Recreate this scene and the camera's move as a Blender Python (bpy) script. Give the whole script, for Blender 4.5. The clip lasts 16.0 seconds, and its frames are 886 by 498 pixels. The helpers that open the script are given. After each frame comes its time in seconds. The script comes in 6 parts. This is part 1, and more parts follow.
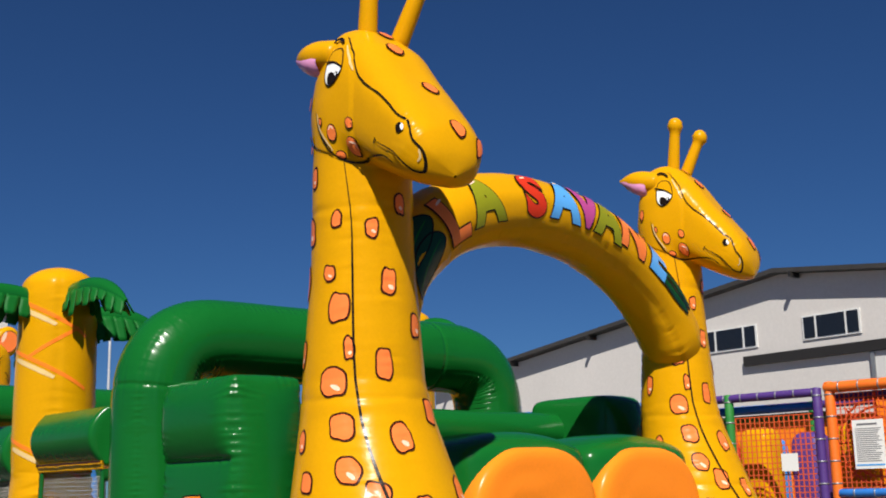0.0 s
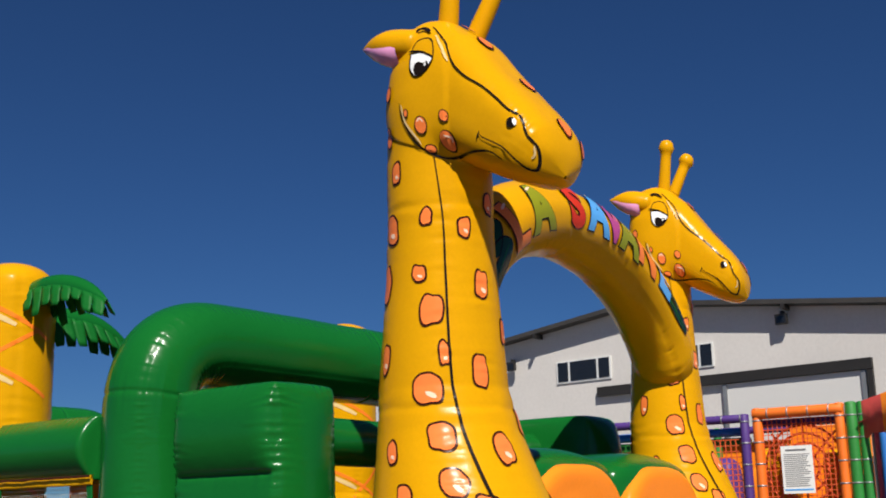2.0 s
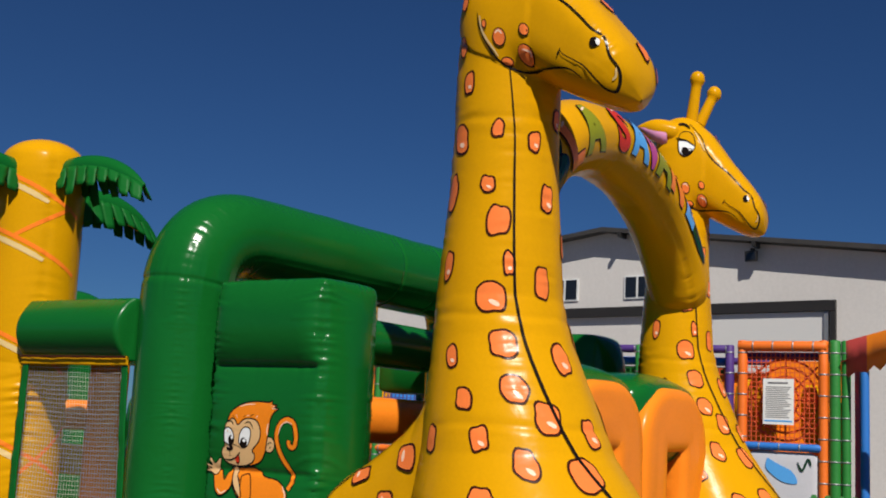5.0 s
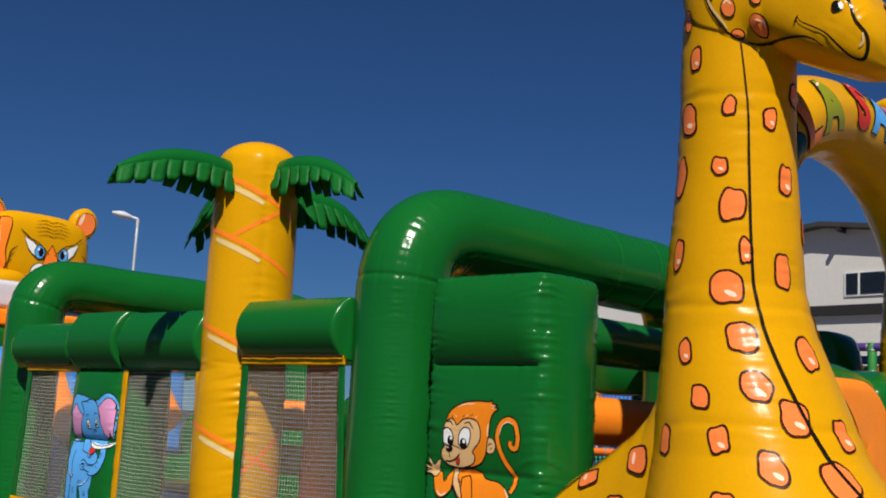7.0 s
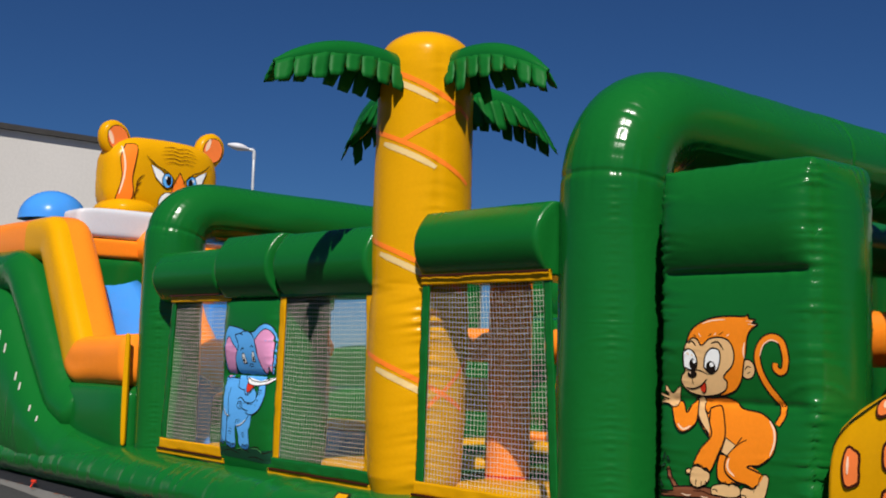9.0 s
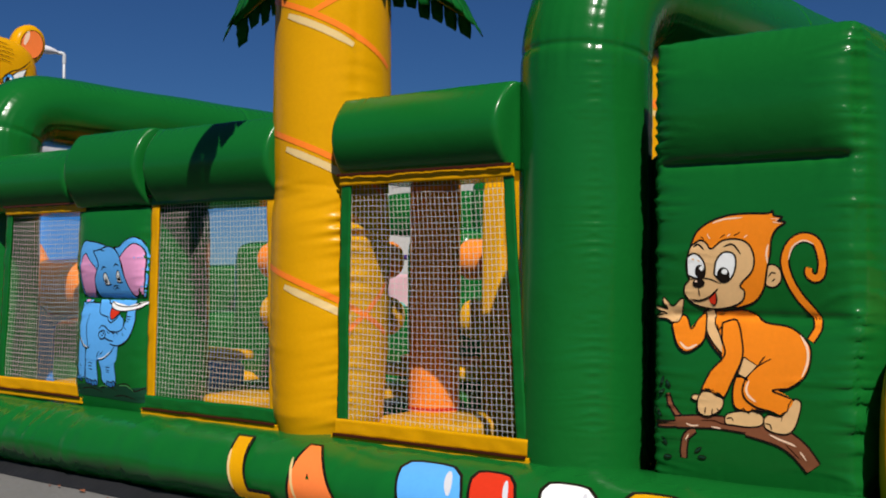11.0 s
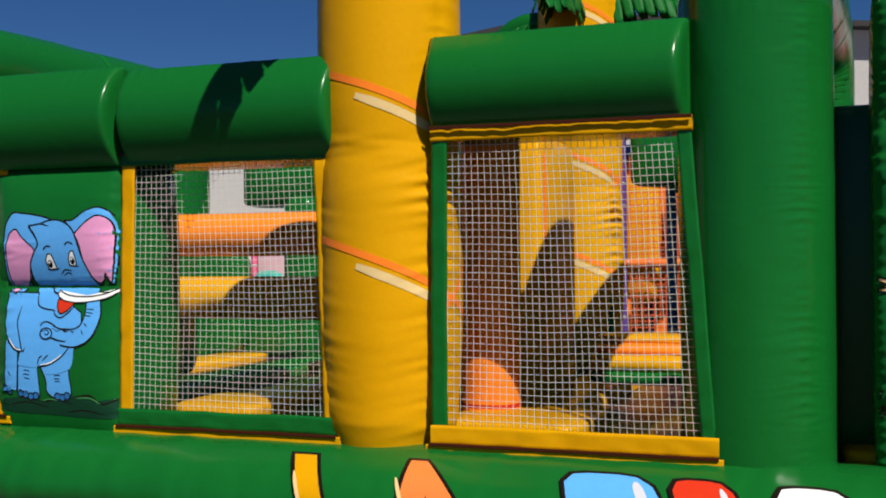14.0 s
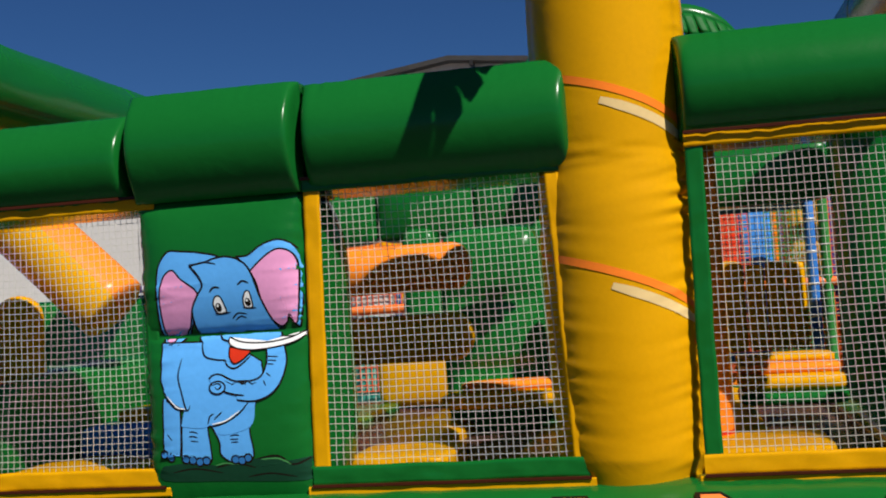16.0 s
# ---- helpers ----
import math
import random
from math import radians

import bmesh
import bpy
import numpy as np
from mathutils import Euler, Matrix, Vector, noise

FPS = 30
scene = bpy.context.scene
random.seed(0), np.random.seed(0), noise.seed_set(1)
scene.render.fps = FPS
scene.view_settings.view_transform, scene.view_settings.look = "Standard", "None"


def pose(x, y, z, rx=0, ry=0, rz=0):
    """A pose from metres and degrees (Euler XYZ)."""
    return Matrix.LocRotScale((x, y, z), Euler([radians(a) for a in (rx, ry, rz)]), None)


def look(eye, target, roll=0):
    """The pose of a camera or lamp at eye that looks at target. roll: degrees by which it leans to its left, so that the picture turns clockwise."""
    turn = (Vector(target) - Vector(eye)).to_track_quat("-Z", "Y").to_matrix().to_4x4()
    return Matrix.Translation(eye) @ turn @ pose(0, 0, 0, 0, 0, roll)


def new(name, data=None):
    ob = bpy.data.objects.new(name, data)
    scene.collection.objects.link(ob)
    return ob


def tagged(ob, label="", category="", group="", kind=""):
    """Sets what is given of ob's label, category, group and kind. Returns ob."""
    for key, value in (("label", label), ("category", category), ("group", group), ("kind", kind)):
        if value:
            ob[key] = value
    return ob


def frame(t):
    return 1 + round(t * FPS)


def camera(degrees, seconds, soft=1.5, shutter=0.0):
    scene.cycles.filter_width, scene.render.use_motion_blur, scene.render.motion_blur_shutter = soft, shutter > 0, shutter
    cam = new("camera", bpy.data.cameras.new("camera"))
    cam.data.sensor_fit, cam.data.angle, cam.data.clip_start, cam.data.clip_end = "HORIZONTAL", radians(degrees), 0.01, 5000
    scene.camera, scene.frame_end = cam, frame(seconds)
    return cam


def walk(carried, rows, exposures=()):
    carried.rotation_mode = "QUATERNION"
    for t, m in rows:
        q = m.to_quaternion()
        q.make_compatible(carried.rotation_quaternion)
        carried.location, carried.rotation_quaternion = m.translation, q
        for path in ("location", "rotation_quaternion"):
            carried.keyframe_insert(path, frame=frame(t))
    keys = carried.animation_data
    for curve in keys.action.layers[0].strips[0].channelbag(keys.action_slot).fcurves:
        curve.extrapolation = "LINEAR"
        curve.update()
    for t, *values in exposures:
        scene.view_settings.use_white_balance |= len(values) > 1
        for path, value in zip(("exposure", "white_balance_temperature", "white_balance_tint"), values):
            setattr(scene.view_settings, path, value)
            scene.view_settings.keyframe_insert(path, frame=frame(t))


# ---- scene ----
cam = camera(41.7, 16.0, soft=1.9)
PATH = [
    (0, (10.32, -4.212, 1.703), (8.868, -2.897, 2.11), -1.3),
    (0.5, (9.94, -4.492, 1.683), (8.577, -3.098, 2.127), -0.4),
    (1, (9.473, -4.791, 1.681), (8.208, -3.314, 2.148), 0.4),
    (1.5, (9.069, -5.019, 1.696), (7.819, -3.525, 2.148), 0.4),
    (2, (8.721, -5.183, 1.645), (7.547, -3.627, 2.096), -1.2),
    (2.5, (8.467, -5.293, 1.636), (7.387, -3.661, 2.048), 1.1),
    (3, (8.299, -5.551, 1.624), (7.242, -3.886, 1.957), 0.4),
    (3.2, (8.245, -5.607, 1.595), (7.153, -3.956, 1.885), 0.8),
    (5.3, (8.209, -5.709, 1.589), (7.089, -4.083, 1.912), 3.3),
    (5.5, (8.2, -5.725, 1.595), (7.072, -4.112, 1.951), 3.8),
    (6, (8.136, -5.705, 1.59), (6.995, -4.1, 1.938), 4.6),
    (6.5, (8.057, -5.683, 1.574), (6.872, -4.1, 1.877), 4.0),
    (6.7, (8.034, -5.657, 1.571), (6.788, -4.121, 1.866), 3.4),
    (7, (7.897, -5.501, 1.556), (6.52, -4.081, 1.852), 3.1),
    (7.5, (7.623, -5.361, 1.537), (6.138, -4.038, 1.744), 2.7),
    (8, (7.267, -5.346, 1.524), (5.862, -3.937, 1.721), 0.7),
    (8.5, (6.932, -5.291, 1.48), (5.512, -3.895, 1.672), -0.2),
    (9, (6.494, -5.15, 1.466), (5.0, -3.833, 1.645), 1.7),
    (9.5, (6.099, -5.088, 1.439), (4.638, -3.725, 1.531), 1.4),
    (9.7, (5.976, -5.069, 1.424), (4.544, -3.674, 1.505), 1.0),
    (11.8, (4.34, -4.696, 1.379), (3.232, -3.032, 1.446), 1.3),
    (12, (4.149, -4.692, 1.36), (3.086, -3.0, 1.436), 1.5),
    (12.5, (3.708, -4.766, 1.349), (2.757, -3.009, 1.431), 3.0),
    (13, (3.307, -4.914, 1.398), (2.506, -3.082, 1.423), 0.5),
    (13.5, (2.857, -5.004, 1.367), (2.1, -3.153, 1.387), -1.0),
    (14, (2.434, -5.052, 1.402), (1.721, -3.184, 1.411), -0.5),
    (14.5, (1.951, -5.143, 1.389), (1.395, -3.223, 1.434), -3.3),
    (15, (1.445, -5.154, 1.348), (0.947, -3.218, 1.4), -3.7),
    (15.5, (0.98, -5.103, 1.362), (0.479, -3.167, 1.414), -1.7),
    (16, (0.376, -5.111, 1.33), (-0.012, -3.151, 1.42), -3.7),
]
walk(cam, [(t, look(eye, target, roll)) for t, eye, target, roll in PATH],
     exposures=((0.0, 0.33), (3.0, 0.24), (5.5, 0.01), (6.0, 0.19), (7.5, 0.04), (8.5, 0.07), (9.5, 0.2), (12.0, 0.02), (13.0, 0.06), (14.0, 0.17), (16.0, 0.22)))

# ---- light ----
SUN_FROM = Vector((0.66, -0.67, 1.0)).normalized()      # from the place towards the sun
world = bpy.data.worlds.new("world")
scene.world = world
world.use_nodes = True
_nt = world.node_tree
_sky = _nt.nodes.new("ShaderNodeTexSky")
_sky.sky_type = 'NISHITA'
_sky.sun_disc = False
_sky.sun_elevation = math.asin(SUN_FROM.z)
_sky.sun_rotation = math.atan2(SUN_FROM.x, SUN_FROM.y)
_sky.altitude = 1500.0
_sky.air_density = 1.0
_sky.dust_density = 0.15
_sky.ozone_density = 6.0
_bg = _nt.nodes["Background"]
_tint = _nt.nodes.new("ShaderNodeMix")
_tint.data_type, _tint.blend_type = 'RGBA', 'MULTIPLY'
_tint.inputs[0].default_value = 1.0
_tint.inputs[7].default_value = (0.40, 0.66, 0.97, 1)
_nt.links.new(_sky.outputs[0], _tint.inputs[6])
_nt.links.new(_tint.outputs[2], _bg.inputs[0])
_bg.inputs[1].default_value = 0.041
sun = new("sun", bpy.data.lights.new("sun", 'SUN'))
sun.data.energy = 5.0
sun.data.angle = radians(0.53)
sun.data.color = (1.0, 0.95, 0.87)
sun.rotation_mode = 'QUATERNION'
sun.rotation_quaternion = SUN_FROM.to_track_quat('Z', 'Y')
scene.view_settings.exposure = 0.0


# ---- materials ----
def mat(name, rgb, rough=0.35, metal=0.0, vary=0.12, scale=3.0, fine=60.0, bump=0.15, bscale=9.0, coat=0.0, stretch=(1, 1, 1), trans=0.0, spec=0.5):
    """A surface with its colour varied at two scales and a fine relief."""
    m = bpy.data.materials.new(name)
    m.use_nodes = True
    nt = m.node_tree
    b = nt.nodes["Principled BSDF"]
    tc = nt.nodes.new("ShaderNodeTexCoord")
    mp = nt.nodes.new("ShaderNodeMapping")
    mp.inputs["Scale"].default_value = stretch
    nt.links.new(tc.outputs["Object"], mp.inputs["Vector"])
    n1 = nt.nodes.new("ShaderNodeTexNoise")
    n1.inputs["Scale"].default_value = scale
    n1.inputs["Detail"].default_value = 5
    n2 = nt.nodes.new("ShaderNodeTexNoise")
    n2.inputs["Scale"].default_value = fine
    n2.inputs["Detail"].default_value = 3
    nt.links.new(mp.outputs[0], n1.inputs["Vector"])
    nt.links.new(mp.outputs[0], n2.inputs["Vector"])
    add = nt.nodes.new("ShaderNodeMath")
    add.operation = 'ADD'
    nt.links.new(n1.outputs["Fac"], add.inputs[0])
    nt.links.new(n2.outputs["Fac"], add.inputs[1])
    half = nt.nodes.new("ShaderNodeMath")
    half.operation = 'MULTIPLY'
    half.inputs[1].default_value = 0.5
    nt.links.new(add.outputs[0], half.inputs[0])
    ramp = nt.nodes.new("ShaderNodeValToRGB")
    lo = [max(0.0, c * (1 - vary)) for c in rgb]
    hi = [min(1.0, c * (1 + vary)) for c in rgb]
    ramp.color_ramp.elements[0].position = 0.3
    ramp.color_ramp.elements[1].position = 0.7
    ramp.color_ramp.elements[0].color = (*lo, 1)
    ramp.color_ramp.elements[1].color = (*hi, 1)
    nt.links.new(half.outputs[0], ramp.inputs[0])
    nt.links.new(ramp.outputs[0], b.inputs["Base Color"])
    rr = nt.nodes.new("ShaderNodeMapRange")
    rr.inputs["To Min"].default_value = max(0.02, rough - 0.07)
    rr.inputs["To Max"].default_value = min(1.0, rough + 0.07)
    nt.links.new(n1.outputs["Fac"], rr.inputs["Value"])
    nt.links.new(rr.outputs[0], b.inputs["Roughness"])
    b.inputs["Metallic"].default_value = metal
    b.inputs["Coat Weight"].default_value = coat
    b.inputs["Specular IOR Level"].default_value = spec
    b.inputs["Coat Roughness"].default_value = 0.12
    if trans:
        b.inputs["Transmission Weight"].default_value = trans
    n3 = nt.nodes.new("ShaderNodeTexNoise")
    n3.inputs["Scale"].default_value = bscale
    n3.inputs["Detail"].default_value = 4
    n3.inputs["Distortion"].default_value = 0.6
    nt.links.new(mp.outputs[0], n3.inputs["Vector"])
    bp = nt.nodes.new("ShaderNodeBump")
    bp.inputs["Strength"].default_value = bump
    bp.inputs["Distance"].default_value = 0.02
    nt.links.new(n3.outputs["Fac"], bp.inputs["Height"])
    nt.links.new(bp.outputs[0], b.inputs["Normal"])
    return m


def vinyl(name, rgb, rough=0.24, bump=0.14, spec=0.13):
    return mat(name, rgb, rough=rough, vary=0.05, scale=1.7, fine=45, bump=bump, bscale=7.0, spec=spec)


YELLOW = vinyl("yellow_vinyl", (0.63, 0.300, 0.002), rough=0.24, spec=0.08)
GREEN = vinyl("green_vinyl", (0.005, 0.112, 0.016), rough=0.22, spec=0.25)
FRINGE = vinyl("green_fringe_cloth", (0.005, 0.112, 0.016), rough=0.5, spec=0.12)
ORANGE = vinyl("orange_vinyl", (0.88, 0.235, 0.015))
BLUE = vinyl("blue_vinyl", (0.05, 0.25, 0.70))
WHITE = vinyl("white_vinyl", (0.56, 0.56, 0.60))
SPOT = vinyl("spot_print", (0.86, 0.20, 0.045))
SPOT_LIGHT = vinyl("spot_shine_print", (0.88, 0.60, 0.42))
INK = vinyl("black_print", (0.012, 0.008, 0.006))
# brown of printed outlines, also of the painted shadow line at the window hems
BROWN_INK_AND_SHADE = vinyl("brown_print_and_hem_shade", (0.05, 0.012, 0.005))
PINK = vinyl("pink_print", (0.72, 0.30, 0.52))
EYEWHITE = vinyl("white_print", (0.82, 0.82, 0.80))
STRIPE = vinyl("orange_stripe_print", (0.90, 0.21, 0.02))
CREAM = vinyl("cream_print", (0.70, 0.50, 0.22))
SKYBLUE = vinyl("light_blue_print", (0.10, 0.37, 0.78))
DEEPBLUE = vinyl("blue_print", (0.03, 0.16, 0.42))
RED = vinyl("red_print", (0.60, 0.035, 0.012))
OLIVE = vinyl("olive_print", (0.24, 0.25, 0.012))
MAGENTA = vinyl("magenta_print", (0.46, 0.07, 0.25))
DARKGREEN = vinyl("dark_green_print", (0.008, 0.045, 0.022))
SKIN = vinyl("beige_print", (0.72, 0.44, 0.20))
FUR = vinyl("ginger_print", (0.85, 0.23, 0.012))
BARK = vinyl("bark_print", (0.22, 0.075, 0.035))
FLOORV = vinyl("brown_floor_vinyl", (0.075, 0.035, 0.028))
NETMAT = mat("net_cord", (0.55, 0.53, 0.47), rough=0.7, vary=0.1, bump=0.0)
CONCRETE = mat("concrete_paving", (0.15, 0.145, 0.14), rough=0.85, vary=0.18, scale=0.8, fine=30, bump=0.2, bscale=20)
# near-black ground colour: a cast shadow on the yard is painted in
SHADE_GROUND = mat("shade_dark_ground", (0.030, 0.030, 0.032), rough=0.9, vary=0.3, scale=1.0, fine=80, bump=0.4, bscale=60)
RENDER = mat("rendered_wall", (0.60, 0.57, 0.54), rough=0.9, vary=0.07, scale=0.35, fine=12, bump=0.1, bscale=25)
ROOFM = mat("dark_metal_roof", (0.06, 0.055, 0.05), rough=0.55, metal=0.3, vary=0.2, bump=0.1)
DARKMETAL = mat("dark_metal", (0.035, 0.032, 0.030), rough=0.5, metal=0.4, bump=0.05)
GREYMETAL = mat("grey_metal", (0.30, 0.31, 0.32), rough=0.45, metal=0.6, bump=0.05)
GLASS = mat("dark_window_glass", (0.012, 0.014, 0.018), rough=0.08, vary=0.1, bump=0.0)
FRAMEW = mat("white_window_frame", (0.70, 0.70, 0.68), rough=0.5, bump=0.05)
PANELW = mat("white_door_panel", (0.60, 0.59, 0.57), rough=0.6, vary=0.05, scale=0.5, bump=0.08)
FOAM_O = mat("orange_foam", (0.80, 0.16, 0.012), rough=0.55, vary=0.1, bump=0.15, bscale=20)
FOAM_P = mat("purple_foam", (0.075, 0.030, 0.19), rough=0.55, vary=0.1, bump=0.15, bscale=20)
FOAM_B = mat("blue_foam", (0.02, 0.16, 0.52), rough=0.55, vary=0.1, bump=0.15, bscale=20)
FOAM_G = mat("green_foam", (0.02, 0.20, 0.03), rough=0.55, vary=0.1, bump=0.15, bscale=20)
FOAM_K = mat("pink_foam", (0.75, 0.10, 0.22), rough=0.55, vary=0.1, bump=0.15, bscale=20)
FOAM_PALE = mat("pale_pink_foam", (0.72, 0.42, 0.46), rough=0.55, vary=0.12, bump=0.15, bscale=20)
FOAM_T = mat("teal_foam", (0.05, 0.38, 0.30), rough=0.55, vary=0.12, bump=0.15, bscale=20)
PAPER = mat("paper", (0.80, 0.79, 0.76), rough=0.8, vary=0.03, bump=0.02)
PRINTGREY = mat("grey_print", (0.16, 0.16, 0.17), rough=0.8, bump=0.0)
PICKET = mat("green_painted_wood", (0.05, 0.24, 0.06), rough=0.6, vary=0.15, bump=0.2, stretch=(1, 1, 0.2))
NETRED = mat("red_net", (0.70, 0.10, 0.02), rough=0.7, bump=0.0)
STEEL = mat("lamp_grey", (0.55, 0.56, 0.58), rough=0.4, metal=0.2, bump=0.02)
TARP = mat("red_canopy_cloth", (0.55, 0.06, 0.05), rough=0.7, vary=0.15, bump=0.3, bscale=8)
DRYLEAF = mat("dry_leaf", (0.22, 0.07, 0.03), rough=0.8, vary=0.3, bump=0.1)
SKIRT = mat("black_ground_sheet", (0.012, 0.012, 0.014), rough=0.5, bump=0.4, bscale=15)


# ---- mesh helpers ----
class Acc:
    """Collects faces of one mesh, with a material slot for each."""

    def __init__(self):
        self.v, self.f, self.m, self.mats, self.weld = [], [], [], [], False

    def slot(self, material):
        if material not in self.mats:
            self.mats.append(material)
        return self.mats.index(material)

    def grid(self, fn, nu, nv, material, wrap_u=False, wrap_v=False):
        """fn(i, j) gives a point; rows i in 0..nu, columns j in 0..nv."""
        base, s = len(self.v), self.slot(material) if not callable(material) else None
        cu, cv = nu + (0 if wrap_u else 1), nv + (0 if wrap_v else 1)
        for i in range(cu):
            for j in range(cv):
                self.v.append(tuple(fn(i, j)))
        for i in range(nu):
            for j in range(nv):
                a, b = i % cu, (i + 1) % cu
                c, d = j % cv, (j + 1) % cv
                self.f.append((base + a * cv + c, base + a * cv + d, base + b * cv + d, base + b * cv + c))
                self.m.append(s if s is not None else self.slot(material(i, j)))

    def poly(self, pts, material):
        base = len(self.v)
        self.v += [tuple(p) for p in pts]
        self.f.append(tuple(range(base, base + len(pts))))
        self.m.append(self.slot(material))

    def box(self, a, b, material):
        x0, y0, z0 = a
        x1, y1, z1 = b
        base = len(self.v)
        self.v += [(x0, y0, z0), (x1, y0, z0), (x1, y1, z0), (x0, y1, z0), (x0, y0, z1), (x1, y0, z1), (x1, y1, z1), (x0, y1, z1)]
        for q in ((0, 3, 2, 1), (4, 5, 6, 7), (0, 1, 5, 4), (1, 2, 6, 5), (2, 3, 7, 6), (3, 0, 4, 7)):
            self.f.append(tuple(base + k for k in q))
            self.m.append(self.slot(material))

    def mesh(self, name, smooth=True):
        me = bpy.data.meshes.new(name)
        me.from_pydata(self.v, [], self.f)
        for mt in self.mats:
            me.materials.append(mt)
        me.polygons.foreach_set("material_index", self.m)
        me.polygons.foreach_set("use_smooth", [smooth] * len(self.f))
        if self.weld:
            bm = bmesh.new()
            bm.from_mesh(me)
            bmesh.ops.remove_doubles(bm, verts=bm.verts, dist=0.0004)
            bm.to_mesh(me)
            bm.free()
        me.update()
        return me


def part(name, acc, parent, label="", smooth=True, kind=""):
    ob = new(name, acc.mesh(name, smooth))
    ob.parent = parent
    return tagged(ob, label=label, kind=kind)


def thing(name, label, category, group="", kind="", at=(0, 0, 0)):
    ob = new(name)
    ob.location = at
    return tagged(ob, label, category, group, kind)


def single(name, acc, label, category, group="", kind="", smooth=True):
    return tagged(new(name, acc.mesh(name, smooth)), label, category, group, kind)


def frames_along(pts):
    """Tangent and two side vectors for every point, carried along without twist."""
    pts = [Vector(p) for p in pts]
    out, side = [], None
    for i, p in enumerate(pts):
        t = (pts[min(i + 1, len(pts) - 1)] - pts[max(i - 1, 0)]).normalized()
        if side is None:
            side = t.orthogonal().normalized()
            if abs(t.z) < 0.9:
                side = t.cross(Vector((0, 0, 1))).normalized()
            else:
                side = Vector((1, 0, 0))
        side = (side - t * side.dot(t)).normalized()
        out.append((p, t, side, t.cross(side)))
    return out


def rounded_path(corners, radius, step=0.05):
    """A path through corners, with bends of the given radius."""
    c = [Vector(p) for p in corners]
    pts = [c[0]]
    for i in range(1, len(c) - 1):
        a, b = (c[i - 1] - c[i]).normalized(), (c[i + 1] - c[i]).normalized()
        ang = a.angle(b)
        cut = min(radius / math.tan(ang / 2), (c[i - 1] - c[i]).length * 0.48, (c[i + 1] - c[i]).length * 0.48)
        p, q = c[i] + a * cut, c[i] + b * cut
        n = 14
        for k in range(n + 1):
            s = k / n
            pts.append(p * (1 - s) ** 2 + c[i] * 2 * s * (1 - s) + q * s * s)
    pts.append(c[-1])
    out = [pts[0]]
    for p in pts[1:]:
        gap = (p - out[-1]).length
        n = max(1, int(gap / step))
        last = out[-1]
        for k in range(1, n + 1):
            out.append(last.lerp(p, k / n))
    return out


def seam_pucker(s, d, seed):
    """Height of the folds that run square to a seam: s along it, d away from it, in metres."""
    if d > 0.34:
        return 0.0
    reach = 0.025 + 0.16 * abs(noise.noise(Vector((s * 9.0, seed, 1.5))))
    fold = max(0.0, 1 - 2.6 * abs(noise.noise(Vector((s * 22.0 + 1.2 * d, seed * 3.1, 3.0 * d)))))
    fine = noise.noise(Vector((s * 55.0, seed, 6.0 * d)))
    return 0.020 * (0.35 + 1.3 * abs(noise.noise(Vector((s * 2.3, seed, 8.0))))) * (math.exp(-d / reach) * (fold * fold - 0.3) + 0.22 * math.exp(-d / 0.03) * fine)


def tube(acc, pts, radius, material, n=40, seams=(), ripple=0.004, cap0=0.5, cap1=0.5, squash=1.0, pucker=(), square=2.0, ridge=0.0, folds=0.0):
    """An inflated tube: seams run along it at the given angles, puckered; cap: dome height as a share of the radius."""
    fr = frames_along(pts)
    length = [0.0]
    for a, b in zip(fr, fr[1:]):
        length.append(length[-1] + (b[0] - a[0]).length)
    rad = radius if callable(radius) else (lambda s, L: radius)
    total = length[-1]

    def ring(i, j, scale=1.0, shift=0.0):
        p, t, a, b = fr[i]
        th = 2 * math.pi * j / n
        s = length[i]
        r = rad(s, total)
        for q in seams:
            d = abs((th - q + math.pi) % (2 * math.pi) - math.pi)
            w = math.exp(-abs(d) / 0.16)
            r += ridge * math.exp(-d / 0.40) - (0.009 * math.exp(-(d / 0.07) ** 2) if not ridge else 0.004 * math.exp(-(d / 0.03) ** 2))
            if folds:
                r += folds * (1.0 if q > 1 else 0.25) * seam_pucker(s, d * r, q + q0)
                continue
            r += ripple * (0.5 + 2.6 * abs(noise.noise(Vector((s * 4.0, q, 7.0))))) * w * noise.noise(Vector((s * 40.0 + 3 * d, q * 3.1, d * 2.0)))
        for q in pucker:
            d = abs(s - q)
            r -= 0.008 * math.exp(-(d / 0.016) ** 2)
            r += ripple * 0.8 * math.exp(-(d / 0.12) ** 2) * noise.noise(Vector((th * 9.0, q, d * 2.0)))
        r += ripple * noise.noise(Vector((s * 2.0, math.cos(th) * 2, math.sin(th) * 2 + q0)))
        c, e = math.cos(th), math.sin(th)
        if square != 2.0:
            k = (abs(c) ** square + abs(e) ** square) ** (1 / square)
            c, e = c / k, e / k
        return p + (a * c + b * e * squash) * r * scale + t * shift

    q0 = random.random() * 50
    m = 5
    rows = []
    for k in range(m):
        u = math.pi / 2 * k / m
        rows.append((0, math.sin(u), -rad(0, total) * cap0 * math.cos(u)))
    rows += [(i, 1.0, 0.0) for i in range(len(fr))]
    for k in range(m - 1, -1, -1):
        u = math.pi / 2 * k / m
        rows.append((len(fr) - 1, math.sin(u), rad(total, total) * cap1 * math.cos(u)))
    mt = material if not callable(material) else (lambda i, j: material(rows[min(i, len(rows) - 1)][0] / max(1, len(fr) - 1), 2 * math.pi * j / n))
    acc.grid(lambda i, j: ring(rows[i][0], j, max(rows[i][1], 1e-4), rows[i][2]), len(rows) - 1, n, mt, wrap_v=True)


